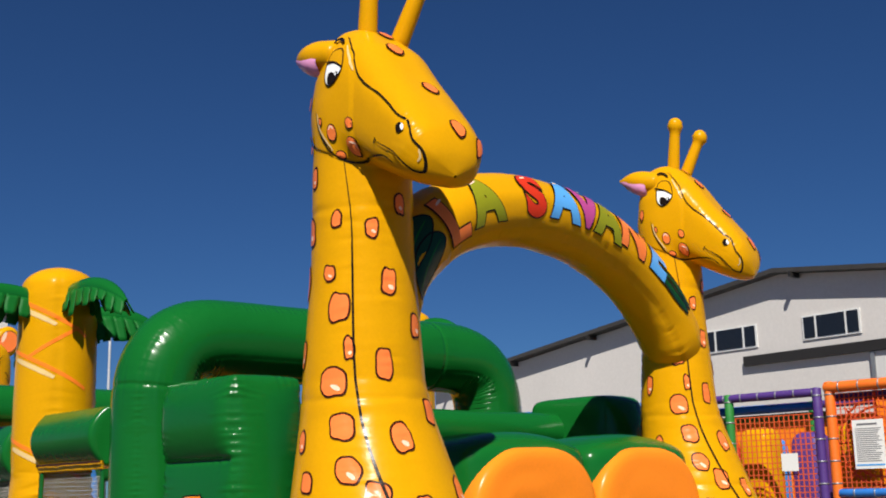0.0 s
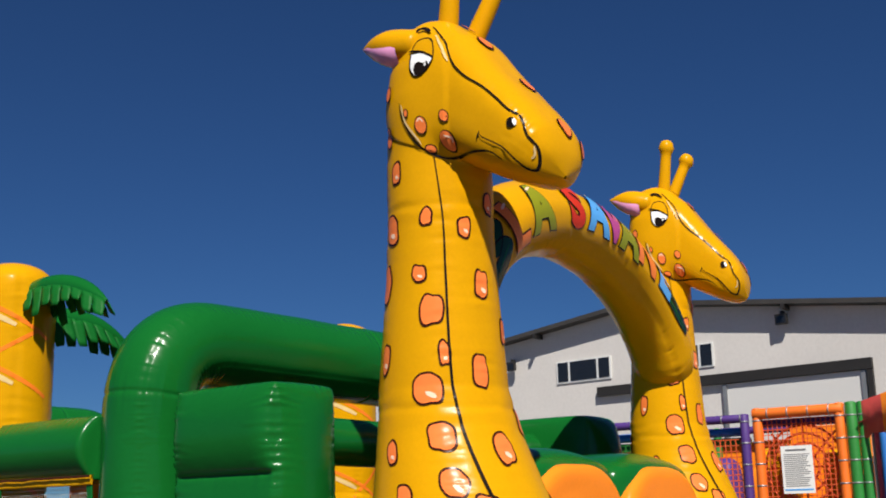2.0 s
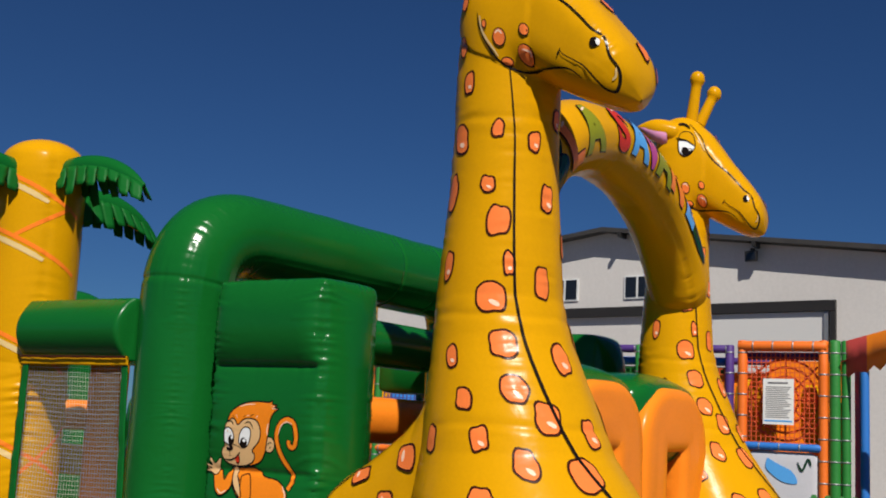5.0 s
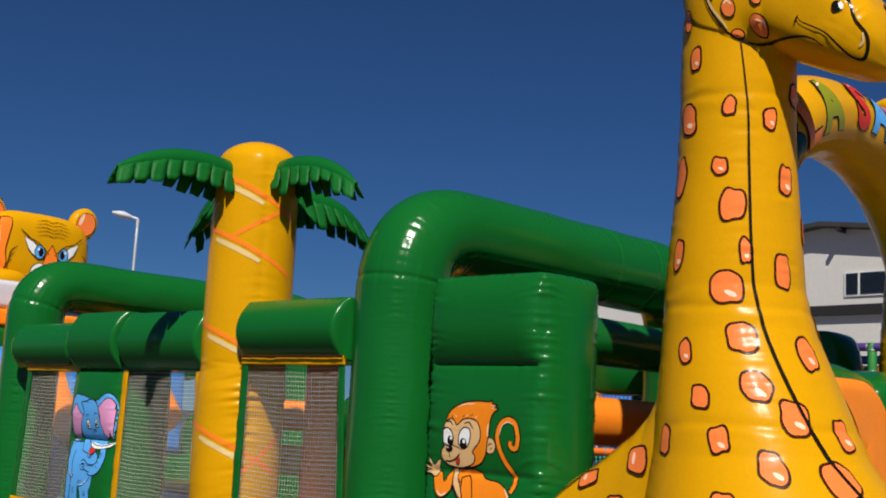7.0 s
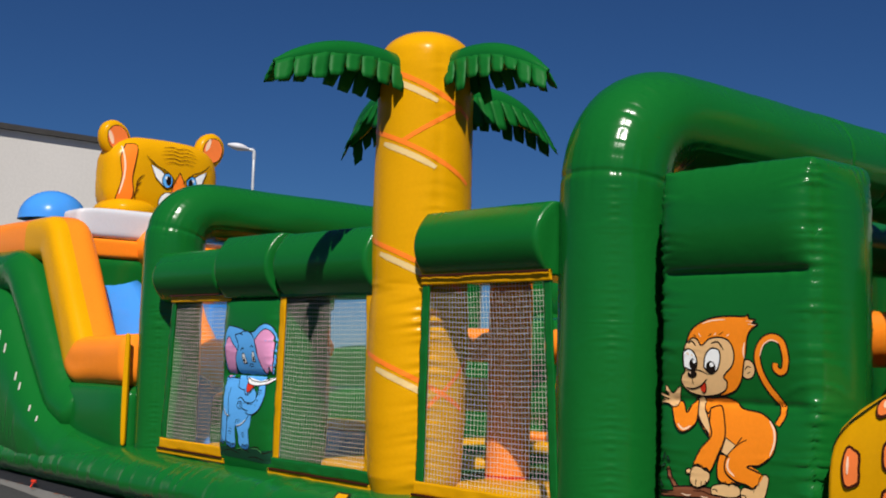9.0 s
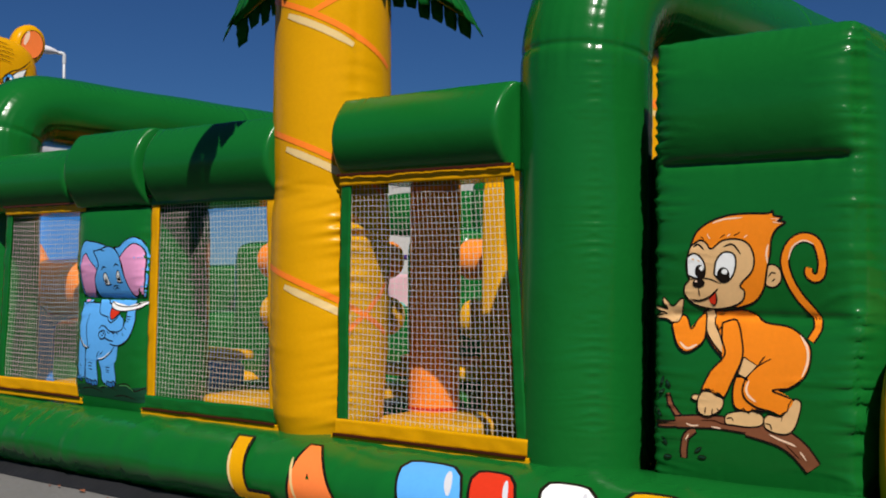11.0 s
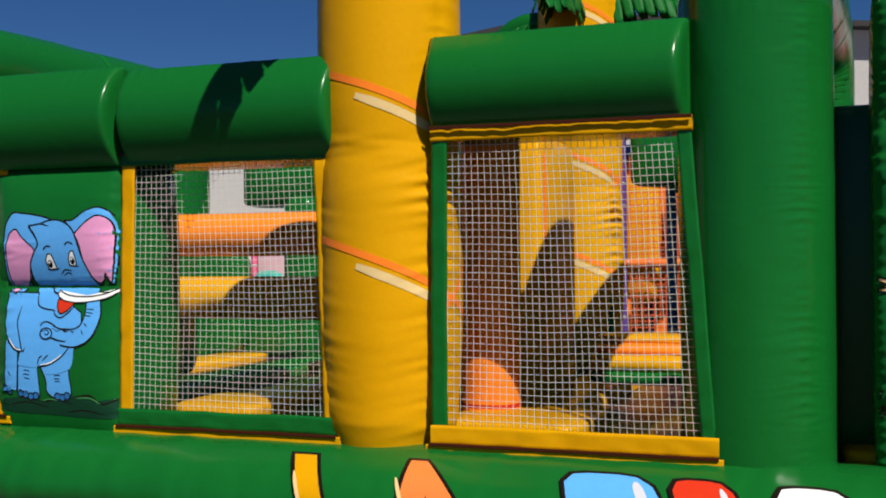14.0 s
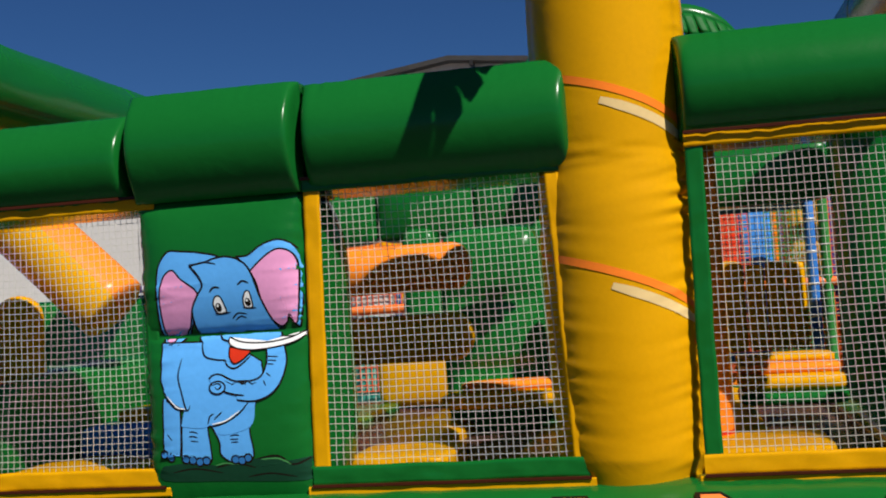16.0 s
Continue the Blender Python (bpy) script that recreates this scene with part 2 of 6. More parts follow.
def spread(w, k=2.0):
    return max(0.0, 1 - abs(w) ** k)


class Block:
    """An inflated block between two corners: bulging faces, creases across its front (-y) face, puckers along its edges."""

    def __init__(self, a, b, bulge, power, ripple, seed, creases=(), full=4.0, side=None, shares=()):
        self.shares = shares or [1.0] * (len(creases) + 1)
        self.lo, self.hi = Vector(a), Vector(b)
        self.c, self.h = (self.lo + self.hi) / 2, (self.hi - self.lo) / 2
        self.bulge, self.power, self.ripple, self.seed, self.full, self.side = bulge, power, ripple, seed, full, side
        self.creases = sorted(creases)
        self.cuts = [self.lo.z, *self.creases, self.hi.z]

    def swell(self, x, y, z):
        """How far the front or back stands out at x, z in -1..1."""
        if y < 0 and self.creases:
            wz = self.c.z + self.h.z * z
            for p, q, k in zip(self.cuts, self.cuts[1:], self.shares):
                if wz <= q or q == self.hi.z:
                    v = (2 * wz - p - q) / (q - p)
                    break
            return k * spread(x, self.full) * (spread(v, 2.4) - 0.25 * math.exp(-((1 - abs(v)) * (q - p) / 0.03) ** 2) * (abs(z) < 0.97))
        return spread(x, self.full) * spread(z, 2.0)

    def crimp(self, x, y, z):
        """Puckers square to the edges and creases."""
        h, r, sd = self.h, self.ripple, self.seed
        dx, dy, dz = h.x * (1 - abs(x)), h.y * (1 - abs(y)), h.z * (1 - abs(z))
        px, py, pz = h.x * x, h.y * y, h.z * z
        s = 0.4 * math.exp(-(dy + dz) / 0.055) * noise.noise(Vector((px * 30 + sd, 3 * (z > 0), y * 2)))
        edge = (2.0 if r > 0.0115 else 1.2) * seam_pucker(pz + sd, 0.85 * (dx + dy), sd + 7 * (x > 0) + 3 * (y > 0)) if r > 0.007 else 0.0
        groove = 0.012 * math.exp(-((dx + dy) / 0.022) ** 2)
        if y > 0:
            s, edge = s * 0.4, edge * 0.5
        s += 0.4 * math.exp(-(dx + dz) / 0.055) * noise.noise(Vector((py * 30 + sd, 5 * (x > 0), z * 2)))
        if y < -0.9:
            for q in self.creases:
                s += 0.22 * math.exp(-abs(self.c.z + pz - q) / 0.05) * noise.noise(Vector((px * 19 + sd, q, 1)))
        return r * (1.9 * s + 0.16 * noise.noise(Vector((px * 2.2 + sd, pz * 2.2, py * 2.2)))) - groove + edge

    def at(self, x, y, z):
        p, h, b = self.power, self.h, self.bulge
        k = (abs(x) ** p + abs(y) ** p + abs(z) ** p) ** (1 / p)
        x, y, z = x / k, y / k, z / k
        bx = self.side if self.side is not None and x > 0 else b[0]
        q = Vector((h.x * x + bx * x * spread(y, 2.0) * spread(z, 6.0), h.y * y + b[1] * y * self.swell(x, y, z), h.z * z + b[2] * z * spread(x, 4.0) * spread(y)))
        return self.c + q + Vector((x, y, z)).normalized() * self.crimp(x, y, z)

    def front(self, wx, wz, off):
        """A point of the front face at wx, wz, raised by off."""
        x, z = max(-0.995, min(0.995, (wx - self.c.x) / self.h.x)), max(-0.995, min(0.995, (wz - self.c.z) / self.h.z))
        y = -max(0.0, 1 - abs(x) ** self.power - abs(z) ** self.power) ** (1 / self.power)
        return Vector((wx, self.c.y + self.h.y * y + self.bulge[1] * y * self.swell(x, y, z) - self.crimp(x, y, z) - 0.0015 - off, wz))


def pillow(acc, a, b, material, bulge=(0.04, 0.06, 0.04), power=7.0, n=26, ripple=0.006, seed=0.0, creases=(), full=4.0, side=None, ds=None, shares=()):
    """Adds an inflated block to a mesh; ds sets its grid in metres, n its grid in cells."""
    acc.weld = True
    blk = Block(a, b, bulge, power, ripple, seed, creases, full, side, shares)
    cnt = [n] * 3 if ds is None else [max(8, min(170, int(2 * q / ds))) for q in blk.h]
    for ax in range(3):
        for sg in (-1, 1):
            p1, p2 = (ax + 1) % 3, (ax + 2) % 3
            if sg < 0:
                p1, p2 = p2, p1

            def fn(i, j, ax=ax, sg=sg, p1=p1, p2=p2):
                u, v = -1 + 2 * i / cnt[p1], -1 + 2 * j / cnt[p2]
                u, v = math.sin(u * math.pi / 2) * 0.35 + u * 0.65, math.sin(v * math.pi / 2) * 0.35 + v * 0.65
                p = [0, 0, 0]
                p[ax], p[p1], p[p2] = sg, u, v
                return blk.at(*p)
            acc.grid(fn, cnt[p1], cnt[p2], material)
    return blk


def flat(u, v, off):
    return Vector((u, off, v))


def drape(acc, surf, share=0.4, fine=0.024):
    """Lays a flat print (u, off, v) on a surface, cut fine enough to follow it."""
    bm = bmesh.new()
    vs = [bm.verts.new(p) for p in acc.v]
    for f, m in zip(acc.f, acc.m):
        try:
            bm.faces.new([vs[k] for k in f]).material_index = m
        except ValueError:
            pass
    bmesh.ops.triangulate(bm, faces=bm.faces)
    for _ in range(4):
        long = [e for e in bm.edges if e.calc_length() > fine]
        if not long:
            break
        bmesh.ops.subdivide_edges(bm, edges=long, cuts=1)
        bmesh.ops.triangulate(bm, faces=[f for f in bm.faces if len(f.verts) > 3])
    bm.verts.index_update()
    acc.v = [tuple(surf(v.co.x, v.co.z, v.co.y * share)) for v in bm.verts]
    acc.f = [tuple(v.index for v in f.verts) for f in bm.faces]
    acc.m = [f.material_index for f in bm.faces]
    bm.free()


def blob(acc, surf, cu, cv, ru, rv, material, rot=0.0, off=0.004, wob=0.0, n=20, rings=3, seed=0.0, square=0.0):
    """A printed patch that lies on a surface: surf(u, v, off) gives a point."""
    ca, sa = math.cos(rot), math.sin(rot)
    base, s = len(acc.v), acc.slot(material)
    acc.v.append(tuple(surf(cu, cv, off)))
    for k in range(1, rings + 1):
        for j in range(n):
            th = 2 * math.pi * j / n
            r = k / rings * (1 + wob * noise.noise(Vector((math.cos(th) * 1.3 + seed, math.sin(th) * 1.3, seed))))
            cx, sx = math.cos(th), math.sin(th)
            if square:
                q = (abs(cx) ** (2 + square) + abs(sx) ** (2 + square)) ** (1 / (2 + square))
                cx, sx = cx / q, sx / q
            x, y = ru * r * cx, rv * r * sx
            acc.v.append(tuple(surf(cu + x * ca - y * sa, cv + x * sa + y * ca, off)))
    for j in range(n):
        acc.f.append((base, base + 1 + j, base + 1 + (j + 1) % n))
        acc.m.append(s)
    for k in range(rings - 1):
        for j in range(n):
            a = base + 1 + k * n
            acc.f.append((a + j, a + n + j, a + n + (j + 1) % n, a + (j + 1) % n))
            acc.m.append(s)


def smooth_line(pts, per=6):
    """A soft curve through points (Catmull-Rom)."""
    out = []
    p = [pts[0], *pts, pts[-1]]
    for i in range(1, len(p) - 2):
        for k in range(per):
            t = k / per
            q = []
            for d in range(len(pts[0])):
                a, b, c, e = p[i - 1][d], p[i][d], p[i + 1][d], p[i + 2][d]
                q.append(0.5 * (2 * b + (c - a) * t + (2 * a - 5 * b + 4 * c - e) * t * t + (3 * b - a - 3 * c + e) * t ** 3))
            out.append(tuple(q))
    out.append(tuple(pts[-1]))
    return out


def stroke(acc, surf, pts, width, material, off=0.005, soft=True, taper=0.35, across=2):
    """A printed line on a surface, tapering at both ends."""
    line = smooth_line(pts) if soft and len(pts) > 2 else pts
    if len(line) == 2:
        line = [(line[0][0] + (line[1][0] - line[0][0]) * k / 8, line[0][1] + (line[1][1] - line[0][1]) * k / 8) for k in range(9)]
    n = len(line)

    def fn(i, j):
        a, b = line[max(i - 1, 0)], line[min(i + 1, n - 1)]
        dx, dy = b[0] - a[0], b[1] - a[1]
        q = math.hypot(dx, dy) or 1.0
        e = min(i, n - 1 - i) / max(1, n * 0.2)
        w = width * (taper + (1 - taper) * min(1.0, e)) / 2
        s = (2 * j / across - 1) * w
        return surf(line[i][0] - dy / q * s, line[i][1] + dx / q * s, off)
    acc.grid(fn, n - 1, across, material)


def area(acc, surf, outline, material, off=0.004, rings=4, soft=True, per=4):
    """A printed area inside an outline that is seen whole from its middle."""
    line = smooth_line([*outline, outline[0]], per)[:-1] if soft else outline
    cu = sum(p[0] for p in line) / len(line)
    cv = sum(p[1] for p in line) / len(line)
    n, base, s = len(line), len(acc.v), acc.slot(material)
    acc.v.append(tuple(surf(cu, cv, off)))
    for k in range(1, rings + 1):
        for u, v in line:
            acc.v.append(tuple(surf(cu + (u - cu) * k / rings, cv + (v - cv) * k / rings, off)))
    for j in range(n):
        acc.f.append((base, base + 1 + j, base + 1 + (j + 1) % n))
        acc.m.append(s)
    for k in range(rings - 1):
        a = base + 1 + k * n
        for j in range(n):
            acc.f.append((a + j, a + n + j, a + n + (j + 1) % n, a + (j + 1) % n))
            acc.m.append(s)


def outlined(acc, surf, outline, material, ink=INK, width=0.012, off=0.004, soft=True):
    area(acc, surf, outline, material, off, soft=soft)
    line = smooth_line([*outline, outline[0]], 4) if soft else [*outline, outline[0]]
    stroke(acc, surf, line, width, ink, off + 0.002, soft=False, taper=1.0)


# ---- ground ----
def build_ground():
    acc = Acc()
    acc.poly([(-2500, -2500, 0), (2500, -2500, 0), (2500, 2500, 0), (-2500, 2500, 0)], SHADE_GROUND)
    single("ground", acc, "yard ground, darkened to stand in for a cast shadow", "ground", kind="structure", smooth=False)
    acc = Acc()
    # the front edge of the paving traces that shadow's edge
    acc.poly([(-30, -0.20, 0.004), (-9.0, -0.30, 0.004), (-4.86, -0.545, 0.004), (-1.49, -0.894, 0.004), (12, -2.30, 0.004), (30, -4.2, 0.004), (30, 24.0, 0.004), (-30, 24.0, 0.004)], CONCRETE)
    single("pavement", acc, "pale grey concrete paving under the inflatables", "pavement", kind="structure", smooth=False)


def build_dry_leaves():
    rnd = random.Random(5)
    acc = Acc()
    for k in range(45):
        x, y = -9.5 + 9.0 * rnd.random() ** 1.4, -0.37 - 0.10 * rnd.random() ** 2
        a, r, z = rnd.random() * 6.28, 0.015 + 0.03 * rnd.random(), 0.006 + 0.012 * rnd.random()
        c, e = math.cos(a) * r, math.sin(a) * r
        acc.poly([(x - c, y - e, z), (x + e * 0.5, y - c * 0.5, z + 0.01), (x + c, y + e, z + 0.004), (x - e * 0.5, y + c * 0.5, z + 0.008)], DRYLEAF)
    single("dry_leaves", acc, "small dry brown leaves blown against the rim", "dry leaves", kind="stuff", smooth=False)


# ---- inflatable castle ----
def net(acc, low, high, z0, z1, y, cell=0.0325, cord=0.0029):
    """A slack net of cords in the plane of a wall: low and high give its two ends in x at z0 and z1."""
    nx, nz = round((low[1] - low[0]) / cell), round((z1 - z0) / cell)
    x0 = low[0]

    def sag(u, v):
        k = math.sin(math.pi * u) * math.sin(math.pi * v)
        a, b = low[0] + (high[0] - low[0]) * v, low[1] + (high[1] - low[1]) * v
        return Vector((a + (b - a) * u + 0.006 * noise.noise(Vector((u * 4, v * 4, x0))), y + 0.025 * k + 0.010 * noise.noise(Vector((u * 3, v * 3, 9 + x0))),
                       z0 + (z1 - z0) * v - 0.012 * k + 0.006 * noise.noise(Vector((u * 5, v * 3, x0 + 4)))))
    h = cord / 2
    for k in range(nx + 1):
        u = k / nx
        acc.grid(lambda i, j: sag(u, i / 12) + Vector(((-h, 0, 0), (0, -h, 0), (h, 0, 0), (0, h, 0))[j % 4]), 12, 4, NETMAT, wrap_v=True)
    for k in range(nz + 1):
        v = k / nz
        acc.grid(lambda i, j: sag(i / 12, v) + Vector(((0, 0, -h), (0, -h, 0), (0, 0, h), (0, h, 0))[j % 4]), 12, 4, NETMAT, wrap_v=True)


def strip(acc, pts, width, normal, material, thick=0.012):
    """A stitched webbing strip along points, flat against normal."""
    line = []
    for a, b in zip(pts, pts[1:]):
        n = max(10, int((Vector(b) - Vector(a)).length / 0.03))
        line += [Vector(a).lerp(Vector(b), k / n) for k in range(n)]
    line.append(Vector(pts[-1]))
    nr = Vector(normal)

    cols = (-1.0, -0.97, -0.6, -0.2, 0.2, 0.6, 0.97, 1.0)

    def fn(i, j):
        t = (line[min(i + 1, len(line) - 1)] - line[max(i - 1, 0)]).normalized()
        s = t.cross(nr).normalized() * (width / 2)
        p = line[i] + s * 0.12 * noise.noise(line[i] * 4 + Vector((3, 1, 2)))
        c = cols[j % 8]
        q = p + s * c
        lift = thick + min(1.0, width / 0.06) ** 2 * (0.006 * noise.noise(line[i] * 7) + 0.006 * noise.noise(q * 23 + Vector((1, 2, 5)))) if 0 < j % 8 < 7 else -0.004
        return q + nr * lift
    acc.grid(fn, len(line) - 1, 8, material, wrap_v=True)


def net_window(parent, low, high, z0, z1, colors, y=0.0):
    """A netted opening with its border strips: colours for left, right, top and bottom."""
    acc = Acc()
    net(acc, low, high, z0 + 0.03, z1 - 0.02, y + 0.02)
    win = part("net_window", acc, parent, "white square-mesh safety net", smooth=True)
    (a, b), (c, d) = low, high
    for pts, col, nm, w in (([(a, y, z0), (c, y, z1)], colors[0], "side_strip", 0.078), ([(b, y, z0), (d, y, z1)], colors[1], "side_strip", 0.064),
                            ([(c - 0.04, y - 0.008, z1), (d + 0.04, y - 0.008, z1)], colors[2], "top_strip", 0.068), ([(a - 0.04, y - 0.008, z0 + 0.030), (b + 0.04, y - 0.008, z0 + 0.030)], colors[3], "bottom_strip", 0.09),
                            ([(a - 0.06, y - 0.022, z0 - 0.036), (b + 0.06, y - 0.022, z0 - 0.036)], YELLOW, "hem_strip", 0.042)):
        acc = Acc()
        strip(acc, pts, w, (0, -1, 0), col, 0.005)
        # thin brown edge lines; the lower one paints the shade under the curled hem
        if nm in ("top_strip", "bottom_strip"):
            up = Vector((0, -0.026, 0.026 if nm == "top_strip" else -0.044))
            strip(acc, [Vector(p) + up for p in pts], 0.016, (0, -1, 0), BROWN_INK_AND_SHADE, 0.003)
        part(nm, acc, win)
    return win


def build_castle():
    castle = thing("inflatable_castle", "green inflatable bouncy castle with netted side windows, on paving", "bouncy castle")
    # base: a long flat tube along each side and the floor between
    acc = Acc()
    pts = rounded_path([(-9.5, 0.09, 0.255), (6.1, 0.09, 0.255)], 0.2, 0.022)
    tube(acc, pts, 0.43, GREEN, n=56, seams=(math.radians(150), math.radians(196)), ripple=0.013, squash=0.58)
    for k, (x, y, z) in enumerate(acc.v):
        if y < 0.1:
            w = min(1.0, (0.1 - y) / 0.2)
            ang = math.atan2(z - 0.255, 0.09 - y)
            f = 0.5 + abs(noise.noise(Vector((x * 0.7, 3.0, 1.0)))) * 1.6
            d = w * f * (0.011 * noise.noise(Vector((x * 5.5 + 0.4 * ang, ang * 0.5, 2.0))) + 0.007 * noise.noise(Vector((x * 13.0 - 0.5 * ang, ang * 0.9, 7.0))))
            acc.v[k] = (x, y - d * math.cos(ang), z + d * math.sin(ang))
    part("base_tube", acc, castle, "green front base tube")
    acc = Acc()
    tube(acc, [(x, y + 4.56, z) for x, y, z in pts], 0.39, GREEN, n=24, ripple=0.005, squash=0.64)
    part("base_tube", acc, castle)
    acc = Acc()
    pillow(acc, (-9.4, 0.05, 0.02), (5.2, 4.6, 0.46), FLOORV, bulge=(0, 0, 0.01), power=30, n=16)
    part("floor_mattress", acc, castle, "dark jumping floor")
    for k in range(9):
        x = -3.2 + k * 0.9
        acc = Acc()
        pillow(acc, (x, 0.35, 0.44), (x + 0.42, 4.3, 0.53), YELLOW if k % 2 == 0 else GREEN, bulge=(0, 0, 0.03), n=8)
        part("floor_band", acc, castle)
    # ground sheet under the rim
    acc = Acc()
    acc.grid(lambda i, j: (-9.5 + 15.6 * i / 60, (-0.33, -0.24)[j] - 0.02 * noise.noise(Vector((i * 0.4, 0, 0))), (0.008, 0.075)[j]), 60, 1, SKIRT)
    part("ground_sheet", acc, castle, "black sheet under the rim")

    # red tie-down straps at the rim
    for x in (-5.05, -2.95, 0.9):
        acc = Acc()
        strip(acc, [(x - 0.05, -0.345, 0.070), (x + 0.05, -0.345, 0.070)], 0.028, (0, -0.8, 0.6), RED, 0.010)
        strip(acc, [(x, -0.345, 0.07), (x - 0.02, -0.37, 0.01)], 0.02, (0, -0.9, 0.43), RED, 0.008)
        part("tie_strap", acc, castle, "red tie-down strap")
    # two arches across the castle
    def arch(x, r, top, bend, y0=0.30, y1=3.98):
        acc = Acc()
        p = rounded_path([(x, y0, 0.45), (x, y0, top - r), (x, y1, top - r), (x, y1, 0.45)], bend, 0.009)
        tube(acc, p, r, GREEN, n=132, seams=(math.radians(310), math.radians(30)), folds=0.36, ripple=0.006, cap0=0.15, cap1=0.15, pucker=(2.08, 4.55, 5.15), ridge=0.004)
        return part("arch_tube", acc, castle, "green inflated arch")
    arch(1.888, 0.335, 3.31, 0.55)
    arch(-3.60, 0.29, 3.06, 0.38)

    # headers over the windows, near side and far side
    heads = [(0.43, 1.64, 1.96, 2.42, 0.0), (-1.26, -0.02, 1.88, 2.37, -0.02), (-2.11, -1.27, 1.875, 2.39, -0.04), (-3.28, -2.12, 1.87, 2.31, 0.0)]
    for k, (x0, x1, z0, z1, yo) in enumerate(heads):
        acc = Acc()
        pillow(acc, (x0, yo + 0.02, z0), (x1, yo + 0.58, z1), GREEN, bulge=(0.0, 0.13, 0.006), power=80, ripple=0.0068, seed=k * 3.3, full=44.0, ds=0.014)
        part("header_cushion", acc, castle)
        acc = Acc()
        pillow(acc, (x0, 4.58, z0), (x1, 4.84, z1), GREEN, bulge=(0.0, 0.06, 0.02), power=12, n=16, seed=k * 3.3 + 9)
        part("header_cushion", acc, castle)
    # far side posts
    for x in (-2.55, -1.7, -0.75):
        acc = Acc()
        pillow(acc, (x - 0.14, 4.3, 0.45), (x + 0.14, 4.6, 1.95), GREEN, bulge=(0.03, 0.04, 0), n=10, seed=x)
        part("wall_post", acc, castle)

    net_window(castle, (0.48, 1.72), (0.49, 1.62), 0.535, 1.96, (GREEN, GREEN, YELLOW, YELLOW))
    net_window(castle, (-1.26, -0.08), (-1.235, -0.13), 0.545, 1.905, (YELLOW, YELLOW, GREEN, GREEN))
    net_window(castle, (-3.08, -2.05), (-2.99, -2.05), 0.565, 1.885, (GREEN, GREEN, YELLOW, YELLOW))

    # elephant panel and monkey block
    acc = Acc()
    blocks = {"elephant": pillow(acc, (-2.10, 0.0, 0.46), (-1.29, 0.52, 1.885), GREEN, bulge=(0, 0.06, 0), power=30, ripple=0.009, seed=2, creases=(1.25,), ds=0.02, full=6.0, shares=(1.0, 1.15), side=0.13)}
    part("picture_panel", acc, castle, "green panel with printed blue elephant shape")
    acc = Acc()
    blocks["monkey"] = pillow(acc, (2.385, 0.12, 0.44), (3.36, 0.68, 2.53), GREEN, bulge=(0.02, 0.085, 0.02), power=30, ripple=0.012, seed=7, creases=(1.25, 1.945), ds=0.0125, full=9.0, side=0.085, shares=(0.45, 0.42, 1.0))
    part("picture_block", acc, castle, "green block with printed orange monkey shape")
    acc = Acc()
    pillow(acc, (2.385, 4.05, 0.44), (3.36, 4.60, 2.53), GREEN, bulge=(0.02, 0.08, 0.02), power=14, n=24, seed=9, side=0.15)
    part("picture_block", acc, castle)
    acc = Acc()
    pillow(acc, (2.10, 0.52, 0.45), (2.62, 0.75, 2.05), GREEN, bulge=(0, 0.02, 0.02), power=10, n=16)
    part("side_panel", acc, castle)
    # cross tubes inside
    acc = Acc()
    tube(acc, rounded_path([(2.7, 0.6, 2.22), (2.7, 4.1, 2.22)], 0.1, 0.03), 0.178, GREEN, n=36, seams=(1.0,), ripple=0.007)
    part("cross_tube", acc, castle)
    acc = Acc()
    tube(acc, rounded_path([(2.95, 0.6, 1.63), (2.95, 4.1, 1.63)], 0.1, 0.1), 0.17, ORANGE, n=28)
    part("cross_tube", acc, castle, "orange cross tube")
    # orange entrance hoops with green cushions behind them
    for y0, y1 in ((1.29, 2.55), (2.56, 3.81)):
        acc = Acc()
        r = 0.19
        p = rounded_path([(4.35, y0 + 0.23, 0.4), (4.35, y0 + 0.23, 1.745), (4.35, y1 - 0.23, 1.745), (4.35, y1 - 0.23, 0.4)], 0.28, 0.02)
        tube(acc, p, r, ORANGE, n=44, ripple=0.008, squash=1.32, square=6.0, seams=(1.5, 4.0))
        part("entrance_hoop", acc, castle, "orange entrance hoop")
        acc = Acc()
        pillow(acc, (3.60, y0 - 0.02, 1.45), (4.47, y1 + 0.02, 2.02), GREEN, bulge=(0.04, 0, 0.10), power=6, n=40, seed=y0)
        part("entrance_cushion", acc, castle, "green top cushion of the entrance")
    # inner obstacles
    for x, y, r, h, m in ((0.45, 0.86, 0.16, 2.05, ORANGE), (-3.47, 1.2, 0.14, 1.40, YELLOW)):
        acc = Acc()
        tube(acc, rounded_path([(x, y, 0.45), (x, y, h)], 0.1, 0.02), r, lambda u, th, m=m: RED if m is ORANGE and 0.08 < u < 0.10 else m, n=26, cap1=0.9)
        part("obstacle_post", acc, castle, "orange obstacle post" if m is ORANGE else "yellow obstacle post")
    for x0, x1, y, z, r, m in ((-2.3, -0.98, 2.03, 1.55, 0.15, ORANGE), (-2.3, -1.0, 2.07, 1.11, 0.15, YELLOW), (-0.16, 0.22, 2.03, 1.55, 0.15, ORANGE), (-0.16, 0.22, 2.07, 1.11, 0.15, YELLOW)):
        acc = Acc()
        tube(acc, rounded_path([(x0, y, z), (x1, y, z)], 0.1, 0.06), r, m, n=26, cap1=0.8)
        part("obstacle_roller", acc, castle, "orange crawl-through roller" if m is ORANGE else "yellow crawl-through roller")
    acc = Acc()
